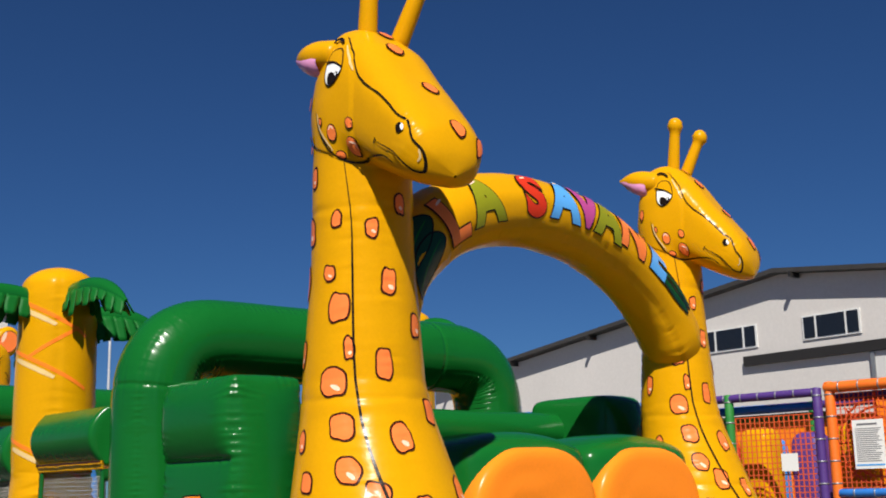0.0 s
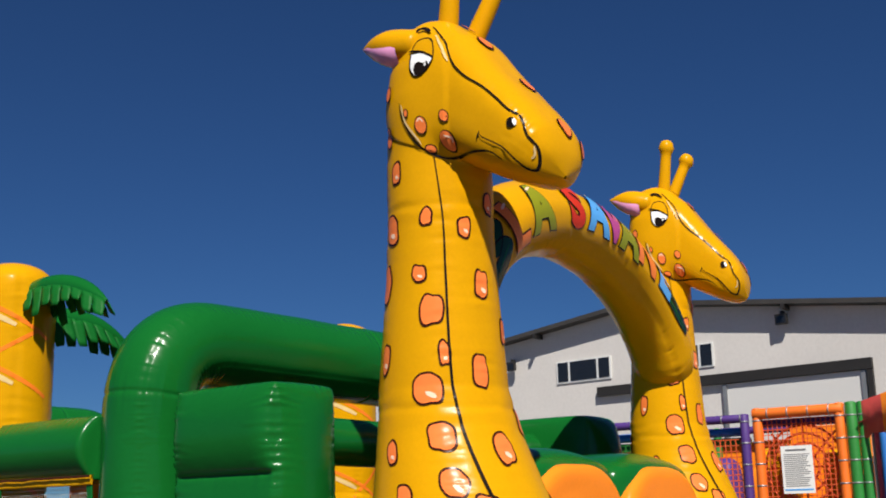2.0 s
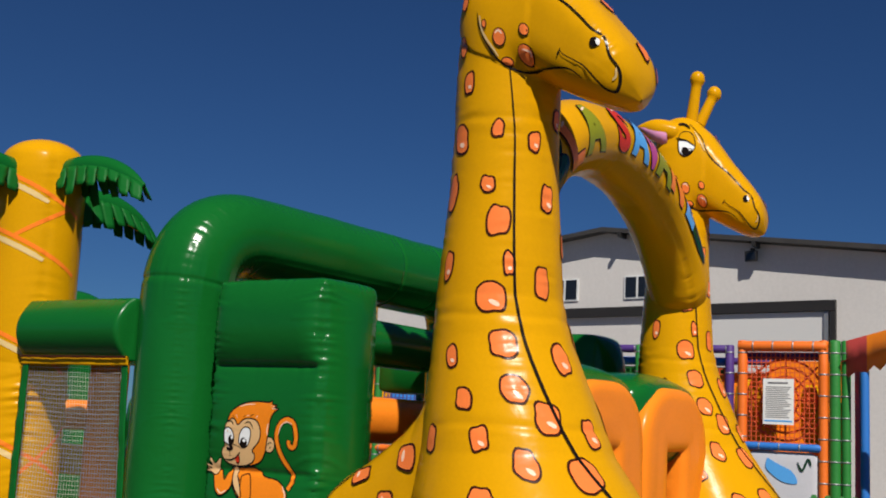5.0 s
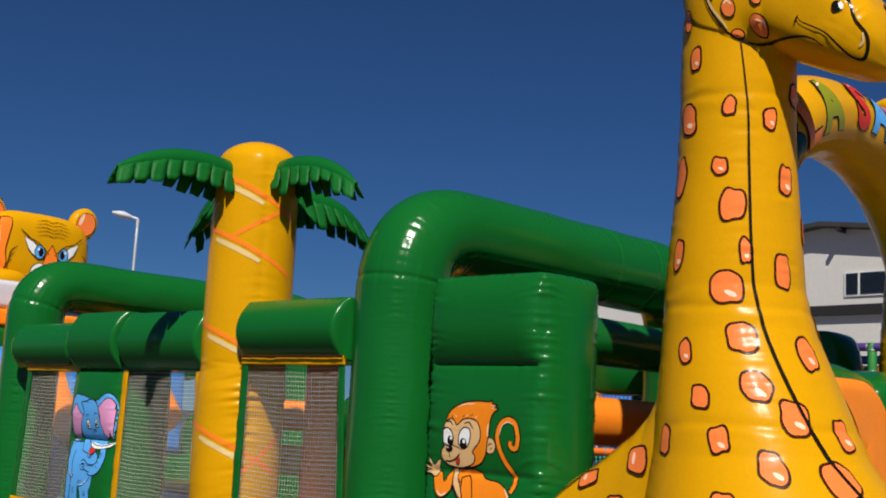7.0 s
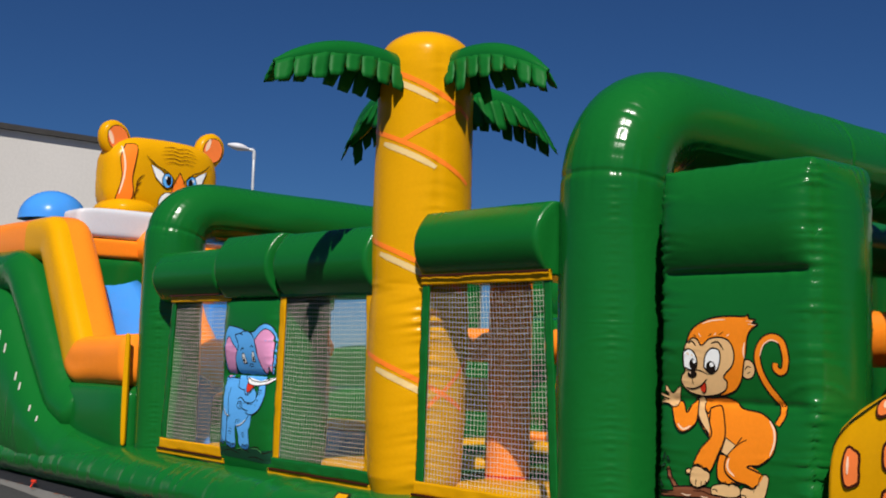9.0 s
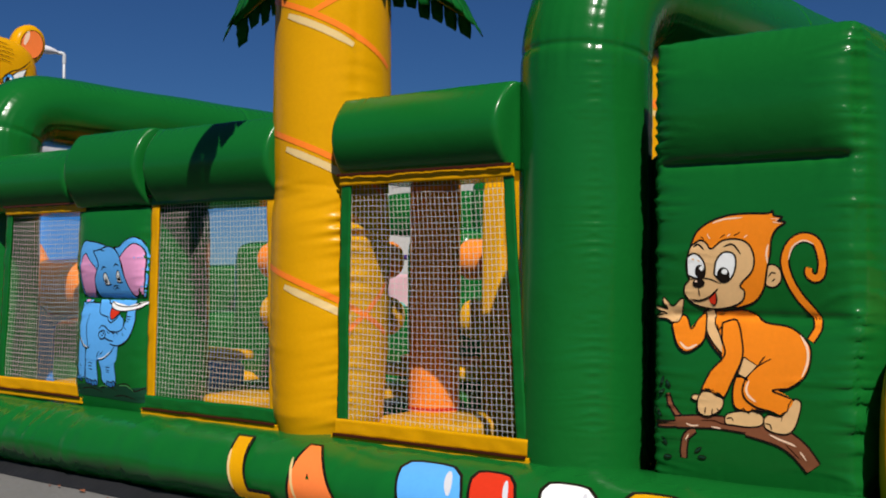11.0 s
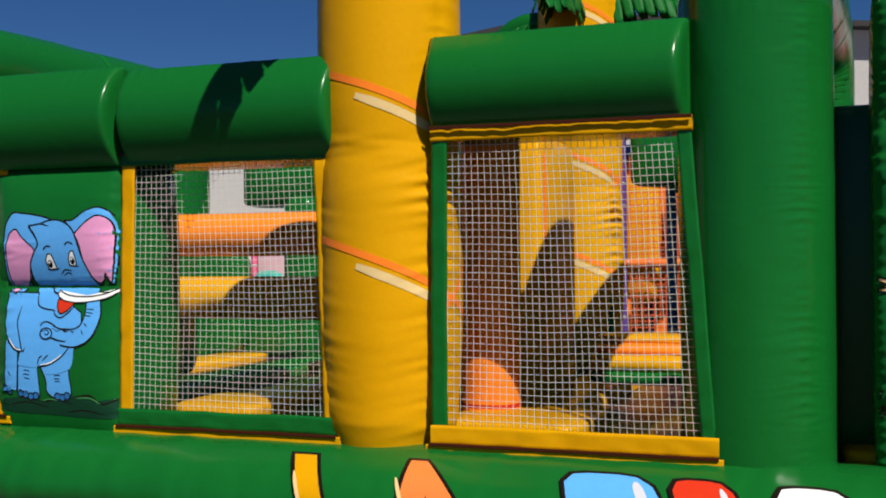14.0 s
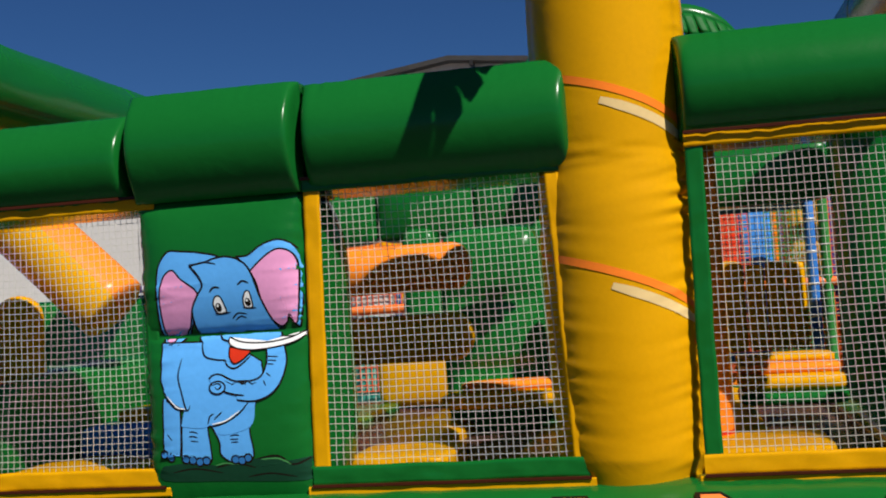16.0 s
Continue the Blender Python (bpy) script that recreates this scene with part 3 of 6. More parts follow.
    pillow(acc, (-1.15, 2.45, 0.45), (-0.50, 2.85, 1.78), GREEN, bulge=(0.03, 0.06, 0.04), power=9, n=30, creases=(0.86, 1.32), seed=5.0)
    part("obstacle_block", acc, castle, "green upright block")
    for x0, x1, y0, y1, z0, z1, m in ((-1.14, -0.12, 2.1, 2.44, 0.64, 0.74, YELLOW), (-1.02, -0.12, 2.2, 2.44, 0.74, 0.80, ORANGE), (0.70, 1.32, 1.90, 2.45, 0.60, 0.68, GREEN), (0.70, 1.31, 1.94, 2.45, 0.68, 0.77, YELLOW),
                              (0.70, 1.30, 2.06, 2.45, 0.77, 0.83, ORANGE), (0.70, 1.28, 2.18, 2.45, 0.83, 0.88, YELLOW), (0.30, 1.05, 0.40, 1.1, 0.46, 0.575, YELLOW), (-1.28, -0.75, 0.42, 0.95, 0.46, 0.60, YELLOW), (-3.15, -2.4, 0.45, 0.9, 0.46, 0.58, YELLOW), (-3.2, -2.2, 1.3, 1.7, 0.50, 0.72, BLUE), (-3.0, -2.2, 1.4, 1.8, 0.72, 0.80, YELLOW)):
        acc = Acc()
        pillow(acc, (x0, y0, z0), (x1, y1, z1), m, bulge=(0, 0.02, 0.01), power=7, n=10)
        part("step_roll", acc, castle)
    # yellow partition behind the orange post, with an orange stripe along its edge
    acc = Acc()
    blk = pillow(acc, (0.36, 1.45, 0.46), (0.56, 2.25, 2.08), YELLOW, bulge=(0.03, 0.02, 0.02), power=14, n=22, seed=3.0)
    wall = part("partition", acc, castle, "yellow inner partition")
    acc = Acc()
    stroke(acc, lambda u, v, off: blk.at(1.0, u, v) + Vector((0.004, 0, 0)), [(-0.86, -0.9 + 0.1 * k) for k in range(19)], 0.10, STRIPE, taper=1.0)
    part("stripe", acc, wall, "orange printed stripe")
    # inner lining of the near wall and the far wall: shaded orange and brown panels
    for x0, x1, z0, z1, m in ((-2.1, -1.27, 0.5, 1.0, YELLOW), (-0.15, 0.35, 0.5, 1.2, GREEN), (-3.5, -2.55, 0.5, 1.1, GREEN), (1.9, 2.4, 0.5, 1.9, GREEN)):
        acc = Acc()
        pillow(acc, (x0, 4.25, z0), (x1, 4.5, z1), m, bulge=(0, 0.03, 0.02), power=9, n=10)
        part("far_panel", acc, castle)
    acc = Acc()
    pillow(acc, (-3.62, 0.75, 0.45), (-3.25, 4.1, 1.05), GREEN, bulge=(0.05, 0, 0.04), power=9, n=20)
    part("climbing_wall", acc, castle, "green inner climbing wall")
    acc = Acc()
    pillow(acc, (-6.3, 4.0, 0.5), (-3.0, 4.3, 1.50), GREEN, bulge=(0.02, 0.05, 0.05), power=9, n=24, seed=8.0)
    part("far_wall", acc, castle, "green far side wall")
    acc = Acc()
    pillow(acc, (-3.1, 2.3, 0.5), (-2.55, 2.7, 1.7), GREEN, bulge=(0.02, 0.04, 0.03), power=9, n=14)
    part("obstacle_block", acc, castle, "green upright block")
    acc = Acc()
    tube(acc, rounded_path([(-3.75, 1.6, 2.08), (-3.07, 1.6, 1.42)], 0.1, 0.06), 0.225, lambda u, th: YELLOW if math.sin(th) + math.cos(th) > 0.0 else ORANGE, n=32, cap1=0.2)
    part("inner_rail", acc, castle, "orange and yellow slide rail")
    return castle, blocks


def build_palm(at, name_label, reach=1.0):
    palm = thing("inflatable_palm_tree", name_label, "palm tree", "palms of the castle")
    cx, cy = at

    def rad(z):
        return float(np.interp(z, (0.40, 0.48, 0.60, 1.0, 1.7, 1.9, 2.1, 2.4, 3.5, 3.62), (0.24, 0.295, 0.33, 0.352, 0.357, 0.340, 0.352, 0.355, 0.345, 0.33)))
    def bark(z, th):
        r = rad(z) + 0.003 * noise.noise(Vector((math.cos(th) * 2, math.sin(th) * 2, z * 2)))
        for q in (-2.79, -0.40, 1.2):
            d = abs((th - q + math.pi) % (2 * math.pi) - math.pi)
            r += (0.050 if z < 2.0 else 0.010) * math.exp(-d / 0.30) * (0.35 + 1.6 * abs(noise.noise(Vector((z * 2.6, q, 3.0))))) * noise.noise(Vector((z * 25.0 + d * 1.5, q * 3.1, d * 0.8))) - 0.008 * math.exp(-(d / 0.08) ** 2)
        r += 0.007 * math.exp(-((z - 1.90) / 0.07) ** 2) * noise.noise(Vector((th * 2, z * 26, 4)))
        return r
    acc = Acc()

    def skin(i, j):
        th = 2 * math.pi * j / 90
        if i <= 260:
            z = 0.40 + (3.58 - 0.40) * i / 260
            k, up = 1.0, 0.0
        else:
            a = math.pi / 2 * (i - 260) / 10
            z, k, up = 3.58, max(0.001, math.cos(a)), 0.21 * math.sin(a)
        r = bark(z, th) * k
        return (cx + math.cos(th) * r, cy + math.sin(th) * r, z + up)
    acc.grid(skin, 270, 90, YELLOW, wrap_v=True)
    trunk = part("trunk", acc, palm, "yellow inflated trunk with orange stripes")

    def surf(u, v, off):
        th = u / 0.33
        r = bark(v, th) + off
        return Vector((cx + math.cos(th) * r, cy + math.sin(th) * r, v))

    def band_print(band, width, m, nm, taper):
        acc = Acc()
        stroke(acc, surf, [(math.radians(a) * 0.33, b) for a, b in smooth_line(band, 5)], width, m, 0.003, soft=False, taper=taper, across=4)
        part(nm, acc, trunk)
    for z in (3.55, 3.08, 2.30, 1.50):
        band_print([(d, z - 0.25 * ((d + 160) / 130) ** 1.6) for d in range(-160, 21, 6)], 0.034, STRIPE, "stripe", 0.9)
        band_print([(d, z - 0.065 - 0.25 * ((d + 160) / 130) ** 1.6) for d in range(-94, -25, 4)], 0.042, CREAM, "shine_stripe", 0.7)
    for z in (1.50, 2.30):
        band_print([(d, z - 0.42 + 0.34 * (d + 32) / 60) for d in range(-32, 40, 6)], 0.030, STRIPE, "stripe", 0.9)
    band_print([(d, 2.93 + 0.22 * (d + 68) / 60) for d in range(-68, 10, 5)], 0.032, STRIPE, "stripe", 0.9)

    # fronds: an inflated rib with a hanging fringed leaf
    for az, ln, z, drop in ((-90, 1.04, 3.47, 0.13), (5, 0.86, 3.50, 0.15), (74, 0.78, 3.33, 0.22), (175, 0.74, 3.33, 0.24)):
        ln = ln * reach
        d = Vector((math.cos(radians(az)), math.sin(radians(az)), 0))
        sd = Vector((0, 0, 1)).cross(d)
        org = Vector((cx, cy, z)) + d * 0.27
        acc = Acc()
        n = 24
        spine = [org + d * (ln * k / n) + Vector((0, 0, 0.05 * math.sin(math.pi * k / n) - drop * (k / n) ** 2)) for k in range(n + 1)]
        tube(acc, spine, lambda s, L: 0.105 * max(0.06, 1 - (s / L) ** 2.6) ** 0.7, GREEN, n=24, ripple=0.003, cap0=0.2, cap1=0.3)
        leaf = part("frond", acc, palm, "green palm frond with cut fringe")
        acc = Acc()
        for sg in (-1, 1):
            teeth = 8
            for q in range(teeth):
                u0, u1 = q / teeth, (q + 0.97) / teeth
                def fn(i, j, u0=u0, u1=u1, sg=sg, q=q):
                    u = u0 + (u1 - u0) * (0.5 + (j / 3 - 0.5) * (1 - 0.30 * (i / 5) ** 4))
                    k = u * n
                    i0 = min(int(k), n - 1)
                    p0 = spine[i0].lerp(spine[i0 + 1], k - i0)
                    w = 0.10 * max(0.06, 1 - u ** 2.6) ** 0.7
                    hang = (0.30 - 0.13 * u) * (0.75 + 0.4 * noise.noise(Vector((q * 2.3, sg, ln * 9)))) * (i / 5)
                    return p0 + sd * sg * (w + 0.05 * (i / 5)) + Vector((0, 0, -hang)) + d * 0.05 * (i / 5) + sd * 0.012 * noise.noise(Vector((q * 1.7, i * 0.8, j + sg)))
                acc.grid(fn, 5, 3, FRINGE)
        ob = part("fringe", acc, leaf)
        so = ob.modifiers.new("thick", 'SOLIDIFY')
        so.thickness = 0.006
    return palm


# ---- giraffes ----
NZ = (0.0, 0.3, 0.9, 1.2, 1.46, 2.15, 2.4, 3.05, 3.4, 3.8, 4.0, 4.25, 4.45, 4.58, 4.66, 4.70)
NC = (0.57, 0.50, 0.37, 0.24, 0.15, 0.0, -0.035, -0.035, -0.035, -0.035, -0.035, -0.02, 0.0, 0.03, 0.05, 0.05)
NR = (1.06, 1.0, 0.82, 0.715, 0.61, 0.45, 0.412, 0.362, 0.347, 0.350, 0.348, 0.345, 0.315, 0.24, 0.15, 0.03)


def neck_at(z):
    return float(np.interp(z, NZ, NC)), float(np.interp(z, NZ, NR))


def neck_flat(z):
    """How far the neck is flattened from side to side where the head sits on it."""
    return float(np.interp(z, (3.60, 4.00, 4.60), (1.0, 0.96, 0.90)))


def neck_r(z, th):
    """The neck's radius with its puckered seams."""
    r = neck_at(z)[1]
    front = -50 + 50 * max(0, 1.9 - z)
    for q, amp in ((front, 0.006), (-158, 0.018), (-8, 0.010), (95, 0.012)):
        d = abs((th - math.radians(q) + math.pi) % (2 * math.pi) - math.pi)
        r += amp * math.exp(-d / 0.26) * noise.noise(Vector((z * 25 + d, q, d * 0.8))) - 0.004 * math.exp(-(d / 0.07) ** 2)
    r += 0.003 * noise.noise(Vector((z * 3, math.cos(th) * 1.5, math.sin(th) * 1.5)))
    for q in (3.52, 2.28, 1.62):
        r += -0.008 * math.exp(-((z - q) / 0.025) ** 2) * (0.5 + 0.5 * math.cos(th + 0.5)) + 0.005 * math.exp(-((z - q) / 0.12) ** 2) * noise.noise(Vector((th * 3, z * 20, q)))
    return r


def neck_surf(u, v, off):
    r = neck_r(v, u) + off * 0.55
    return Vector((neck_at(v)[0] + math.cos(u) * r, math.sin(u) * r * neck_flat(v), v))


HA = (-0.30, -0.28, -0.21, -0.10, 0.03, 0.3, 0.64, 0.98, 1.17, 1.27, 1.335, 1.355)
HT = (0.08, 0.16, 0.29, 0.39, 0.43, 0.41, 0.30, 0.215, 0.145, 0.06, -0.02, -0.09)
HB = (0.06, 0.04, -0.03, -0.17, -0.38, -0.40, -0.33, -0.28, -0.24, -0.20, -0.14, -0.11)
HW = (0.01, 0.13, 0.22, 0.275, 0.305, 0.36, 0.355, 0.325, 0.30, 0.24, 0.13, 0.01)
H0 = Vector((-0.12, 0.035, 4.45))
HD = Vector((0.82, 0.0, -0.573))
HN = Vector((0.573, 0.0, 0.82))


def rounded(q):
    """A profile of the head sampled finely, with its corners rounded."""
    f = np.interp(np.linspace(HA[0], HA[-1], 241), HA, q)
    pad = np.concatenate((2 * f[0] - f[12:0:-1], f, 2 * f[-1] - f[-2:-14:-1]))
    w = np.hanning(27)[1:-1]
    return np.convolve(pad, w / w.sum(), "valid")


HS = np.linspace(HA[0], HA[-1], 241)
HT, HB, HW = rounded(HT), rounded(HB), rounded(HW)


def head_fold(a, th):
    """Puckers along the seam that runs down the near side of the face, and round the muzzle."""
    d = abs((th - 2.50 + math.pi) % (2 * math.pi) - math.pi) * 0.34
    return 0.55 * seam_pucker(a, d, 4.0) * (a < 1.2) + 0.5 * seam_pucker(th * 0.3, abs(a - 1.06), 9.0)


def head_point(a, th, off=0.0):
    t, b, w = (float(np.interp(a, HS, q)) for q in (HT, HB, HW))
    c, s = math.cos(th), math.sin(th)
    k = (abs(c) ** 3.0 + abs(s) ** 3.0) ** (1 / 3.0)
    c, s = c / k, s / k
    return H0 + HD * a + HN * ((t + b) / 2 + ((t - b) / 2 + off) * s) + Vector((0, (w + off) * c, 0))


def near_depth(u, v):
    """How far the near side of head and neck stands out from y = 0 at local x = u and z = v: both blended where they meet."""
    dx, dz = u - H0.x, v - H0.z
    a, p = dx * HD.x + dz * HD.z, dx * HN.x + dz * HN.z
    head = neck = 0.0
    if HA[0] < a < HA[-1]:
        t, b, w = (float(np.interp(a, HS, q)) for q in (HT, HB, HW))
        q = (p - (t + b) / 2) / max(0.01, (t - b) / 2)
        if abs(q) < 1:
            side = (1 - abs(q) ** 3.0) ** (1 / 3.0)
            head = max(0.0, (w + head_fold(a, math.atan2(q, -side) % (2 * math.pi))) * side - H0.y)
    c, r = u - neck_at(v)[0], neck_at(v)[1]
    if v < 4.69 and abs(c) < r:
        r = neck_r(v, -math.acos(c / r))
        neck = math.sqrt(max(0.0, r * r - c * c)) * neck_flat(v)
    k = 0.10 * min(1.0, min(head, neck) / 0.12)
    return 0.5 * (head + neck + math.sqrt((head - neck) ** 2 + k * k))


def head_side(u, v, off):
    """The near side of the head at local x = u and z = v."""
    return Vector((u, -near_depth(u, v) - 0.006 - off * 0.5, v))


def build_giraffe():
    acc = Acc()
    nz, nt = 250, 72

    def neck(i, j):
        z = 0.25 + (4.70 - 0.25) * i / nz
        th = 2 * math.pi * j / nt
        r = neck_r(z, th)
        x, y = neck_at(z)[0] + math.cos(th) * r, math.sin(th) * r * neck_flat(z)
        return (x, y if z < 3.6 or y > -0.05 else min(y, 0.006 - near_depth(x, z)), z)
    acc.grid(neck, nz, nt, YELLOW, wrap_v=True)
    na, nr = 150, 96

    def head(i, j):
        a, th = HA[0] + (HA[-1] - HA[0]) * (0.5 - 0.5 * math.cos(math.pi * i / na)), 2 * math.pi * j / nr
        p = head_point(a, th, head_fold(a, th) + 0.004 * noise.noise(Vector((a * 4, math.cos(th) * 2, math.sin(th) * 2))))
        if p.y < -0.05:
            p.y = min(p.y, -near_depth(p.x, p.z))
        return p
    acc.grid(head, na, nr, YELLOW, wrap_v=True)
    # horns and ears
    for b, t in (((0.10, -0.04, 4.76), (0.17, -0.06, 5.24)), ((0.12, 0.22, 4.76), (0.30, 0.30, 5.16))):
        b, t = Vector(b), Vector(t)
        p = [b.lerp(t, k / 16) for k in range(17)]
        tube(acc, p, lambda s, L: 0.070 - 0.014 * (s / L) + 0.034 * math.exp(-((s / L - 0.95) / 0.09) ** 2), YELLOW, n=18, ripple=0.003, cap1=0.8)
    for sg in (-1, 1):
        b, t = Vector((-0.06, 0.07 + sg * 0.24, 4.62)), Vector((-0.47, 0.07 + sg * 0.33, 4.70))
        p = [b.lerp(t, k / 14) for k in range(15)]
        tube(acc, p, lambda s, L: 0.145 * math.sin(math.pi * min(1, 0.42 + 0.58 * (s / L) ** 1.6)) + 0.012, YELLOW, n=18, ripple=0.002, squash=0.8)

        def ear(u, v, off, b=b, t=t, sg=sg):
            q = b.lerp(t, u)
            r = 0.145 * math.sin(math.pi * min(1, 0.42 + 0.58 * u ** 1.6)) + 0.012
            return q + Vector((0.25 * r, -1.0 * (r * 0.86 + off) * math.cos(v * 1.1), -0.35 * r + math.sin(v) * r * 0.8))
        area(acc, ear, [(0.25, 0.55), (0.25, -0.85), (0.60, -0.85), (0.97, -0.1), (0.6, 0.5)], PINK, 0.012)
    # body behind the neck
    def hump_top(u):
        return float(np.interp(u, (0, 0.004, 0.02, 0.06, 0.113, 0.294, 0.453, 0.557, 0.621, 0.68, 1.0), (0.55, 0.90, 1.08, 1.20, 1.268, 1.424, 1.587, 1.746, 1.933, 2.1, 2.4)))

    def hump_wide(u):
        return 0.40 * min(1.0, 0.45 + 0.75 * (u / 0.12) ** 0.5 if u < 0.12 else 1.25)

    def hump(i, j):
        u, th = i / 90, 2 * math.pi * j / 36
        x, top, bot, w = -1.24 + 1.44 * u, hump_top(u), 0.30, hump_wide(u)
        c, s = math.cos(th), math.sin(th)
        k = (abs(c) ** 3 + abs(s) ** 3) ** (1 / 3)
        return (x, w * c / k + 0.004 * noise.noise(Vector((x * 9, th, 0))) + 0.012 * max(0.0, s) ** 4 * noise.noise(Vector((x * 26, 2, 0))), (top + bot) / 2 + (top - bot) / 2 * s / k)
    acc.grid(hump, 90, 36, YELLOW, wrap_v=True)

    edge = [(-1.15, 0.92), (-1.15, 1.02), (-1.10, 1.15), (-0.97, 1.26), (-0.83, 1.355), (-0.69, 1.46), (-0.58, 1.555), (-0.47, 1.68), (-0.40, 1.82), (-0.36, 1.93)]

    def hump_side(u, v, off):
        q = max(0.0, min(1.0, (u + 1.24) / 1.44))
        top, w = hump_top(q), hump_wide(q)
        k = max(-0.98, min(0.98, (v - (top + 0.30) / 2) / ((top - 0.30) / 2)))
        return Vector((u, -w * (1 - abs(k) ** 3) ** (1 / 3) - 0.006 - off, v))
    # spots on the neck: angle, height, half sizes
    spots = [(-102.7, 3.75, .042, .066), (-64.7, 3.44, .035, .052), (-110.7, 3.39, .066, .094), (-25.3, 3.37, .042, .06), (-118.7, 3.05, .05, .115), (-72.7, 3.085, .045, .049),
             (-8.1, 3.02, .052, .088), (-59.7, 2.856, .07, .094), (-48.8, 2.59, .03, .073), (-110.7, 2.58, .045, .091), (-16.3, 2.487, .058, .10), (-63.7, 2.383, .09, .092),
             (-98.7, 2.02, .044, .066), (-56.9, 2.10, .08, .083), (-10.8, 2.03, .07, .09), (-53.3, 1.837, .084, .084), (-87.7, 1.77, .05, .063), (-35.2, 1.677, .077, .09),
             (-4.5, 1.60, .06, .087), (-115.7, 1.53, .05, .08), (-77.7, 1.546, .056, .07), (-53.3, 1.411, .07, .084), (-21.7, 1.366, .10, .094), (-78.7, 1.21, .08, .07),
             (-54.2, 0.95, .09, .09), (-93.7, 0.9, .08, .1), (-27.1, 1.0, .1, .09), (25, 2.75, .05, .08), (30, 2.2, .06, .09), (10, 3.55, .04, .07), (35, 1.7, .07, .09),
             (170, 3.2, .06, .09), (150, 2.6, .07, .09), (200, 2.2, .08, .09), (110, 3.0, .06, .08), (100, 2.3, .07, .09)]
    for k, (th, z, ru, rv) in enumerate(spots):
        r, ru, rv = neck_at(z)[1], ru * 0.92, rv * 0.92
        a = math.radians(th)
        rot = 0.5 * noise.noise(Vector((k * 1.7, 3, 0)))
        sf = lambda u, v, off, r=r, a=a: neck_surf(a + (u / r), v, off)
        blob(acc, sf, 0, z, ru + 0.014, rv + 0.014, BROWN_INK_AND_SHADE, rot, 0.008, 0.22, seed=k * 1.3, square=0.9, rings=6, n=32)
        blob(acc, sf, 0, z, ru, rv, SPOT, rot, 0.013, 0.22, seed=k * 1.3, square=0.9, rings=6, n=32)
        if k % 3 != 1:
            blob(acc, sf, ru * 0.25, z - rv * 0.45, ru * 0.45, rv * 0.18, SPOT_LIGHT, rot - 0.5, 0.016, 0.2, rings=2, n=12)
    for x, z, ru, rv, rot in ((-0.43, 1.405, 0.082, 0.089, 0.0), (-0.835, 1.275, 0.095, 0.049, 0.3), (-0.573, 1.122, 0.065, 0.080, 0.0), (-0.785, 1.03, 0.059, 0.076, 0.0), (-1.02, 0.96, 0.051, 0.114, 0.0), (-0.77, 0.82, 0.080, 0.057, 0.0), (-0.95, 0.50, 0.06, 0.05, 0.3), (-0.55, 0.62, 0.06, 0.06, 0.1)):
        ru, rv = ru * 0.80, rv * 0.80
        blob(acc, hump_side, x, z, ru + 0.014, rv + 0.014, BROWN_INK_AND_SHADE, rot, 0.003, 0.2, square=1.2, seed=x, rings=6)
        blob(acc, hump_side, x, z, ru, rv, SPOT, rot, 0.006, 0.2, square=1.2, seed=x, rings=6)
        blob(acc, hump_side, x - ru * 0.4, z + rv * 0.1, ru * 0.2, rv * 0.5, SPOT_LIGHT, rot, 0.009, 0.1, rings=2, n=12)
    stroke(acc, hump_side, edge, 0.012, INK, 0.006)
    # seam line down the neck
    seam = [(-56.9, 3.87), (-47.9, 3.46), (-46.1, 3.10), (-44.3, 2.61), (-40.6, 2.20), (-36.1, 1.94), (-27.1, 1.60), (-18.1, 1.36), (-9, 1.16), (5, 0.85), (20, 0.5)]
    sf = lambda u, v, off: neck_surf(u / 0.36, v, off)
    stroke(acc, sf, smooth_line([(math.radians(t) * 0.36, z) for t, z in seam], 20), 0.014, INK, 0.020, soft=False)
    # face
    # printed face: its upper half sits a little further back
    S = lambda u, v, off: head_side(u - 0.045 * max(0.0, min(1.0, (v - 3.95) / 0.4)), v - 0.012 * max(0.0, min(1.0, (v - 3.95) / 0.4)), off)
    inked(acc, head_side, -0.185, 4.00, 0.032, 0.062, SPOT, 0.016, 0.009)
    inked(acc, head_side, -0.180, 4.29, 0.028, 0.048, SPOT, 0.016, 0.009)
    stroke(acc, S, [(-0.008, 4.183), (0.013, 4.052), (0.103, 3.895)], 0.014, CREAM, 0.0020)
    stroke(acc, S, [(-0.026, 4.206), (-0.009, 4.076), (0.051, 3.937), (0.126, 3.852), (0.224, 3.802), (0.327, 3.796), (0.524, 3.775), (0.614, 3.747), (0.681, 3.691)], 0.012, INK, 0.0034)
    stroke(acc, S, [(0.542, 3.886), (0.561, 3.849), (0.653, 3.793), (0.715, 3.746), (0.787, 3.657), (0.827, 3.614), (0.869, 3.611), (0.903, 3.674), (0.905, 3.735), (0.866, 3.808), (0.826, 3.921), (0.751, 3.988), (0.683, 4.075), (0.594, 4.176), (0.472, 4.285), (0.387, 4.399), (0.317, 4.552), (0.205, 4.680), (0.160, 4.720)], 0.012, INK, 0.0048)
    stroke(acc, S, [(0.520, 3.846), (0.547, 3.885)], 0.010, INK, 0.0062)
    stroke(acc, S, [(0.234, 4.626), (0.308, 4.513), (0.360, 4.404)], 0.014, CREAM, 0.0062)
    stroke(acc, S, [(0.865, 3.664), (0.888, 3.691), (0.895, 3.737)], 0.010, CREAM, 0.0062)
    inked(acc, S, 0.025, 4.116, 0.014, 0.024, SPOT, 0.0048, 0.008, 0.0)
    inked(acc, S, 0.124, 4.015, 0.039, 0.054, SPOT, 0.0048, 0.008, 0.0)
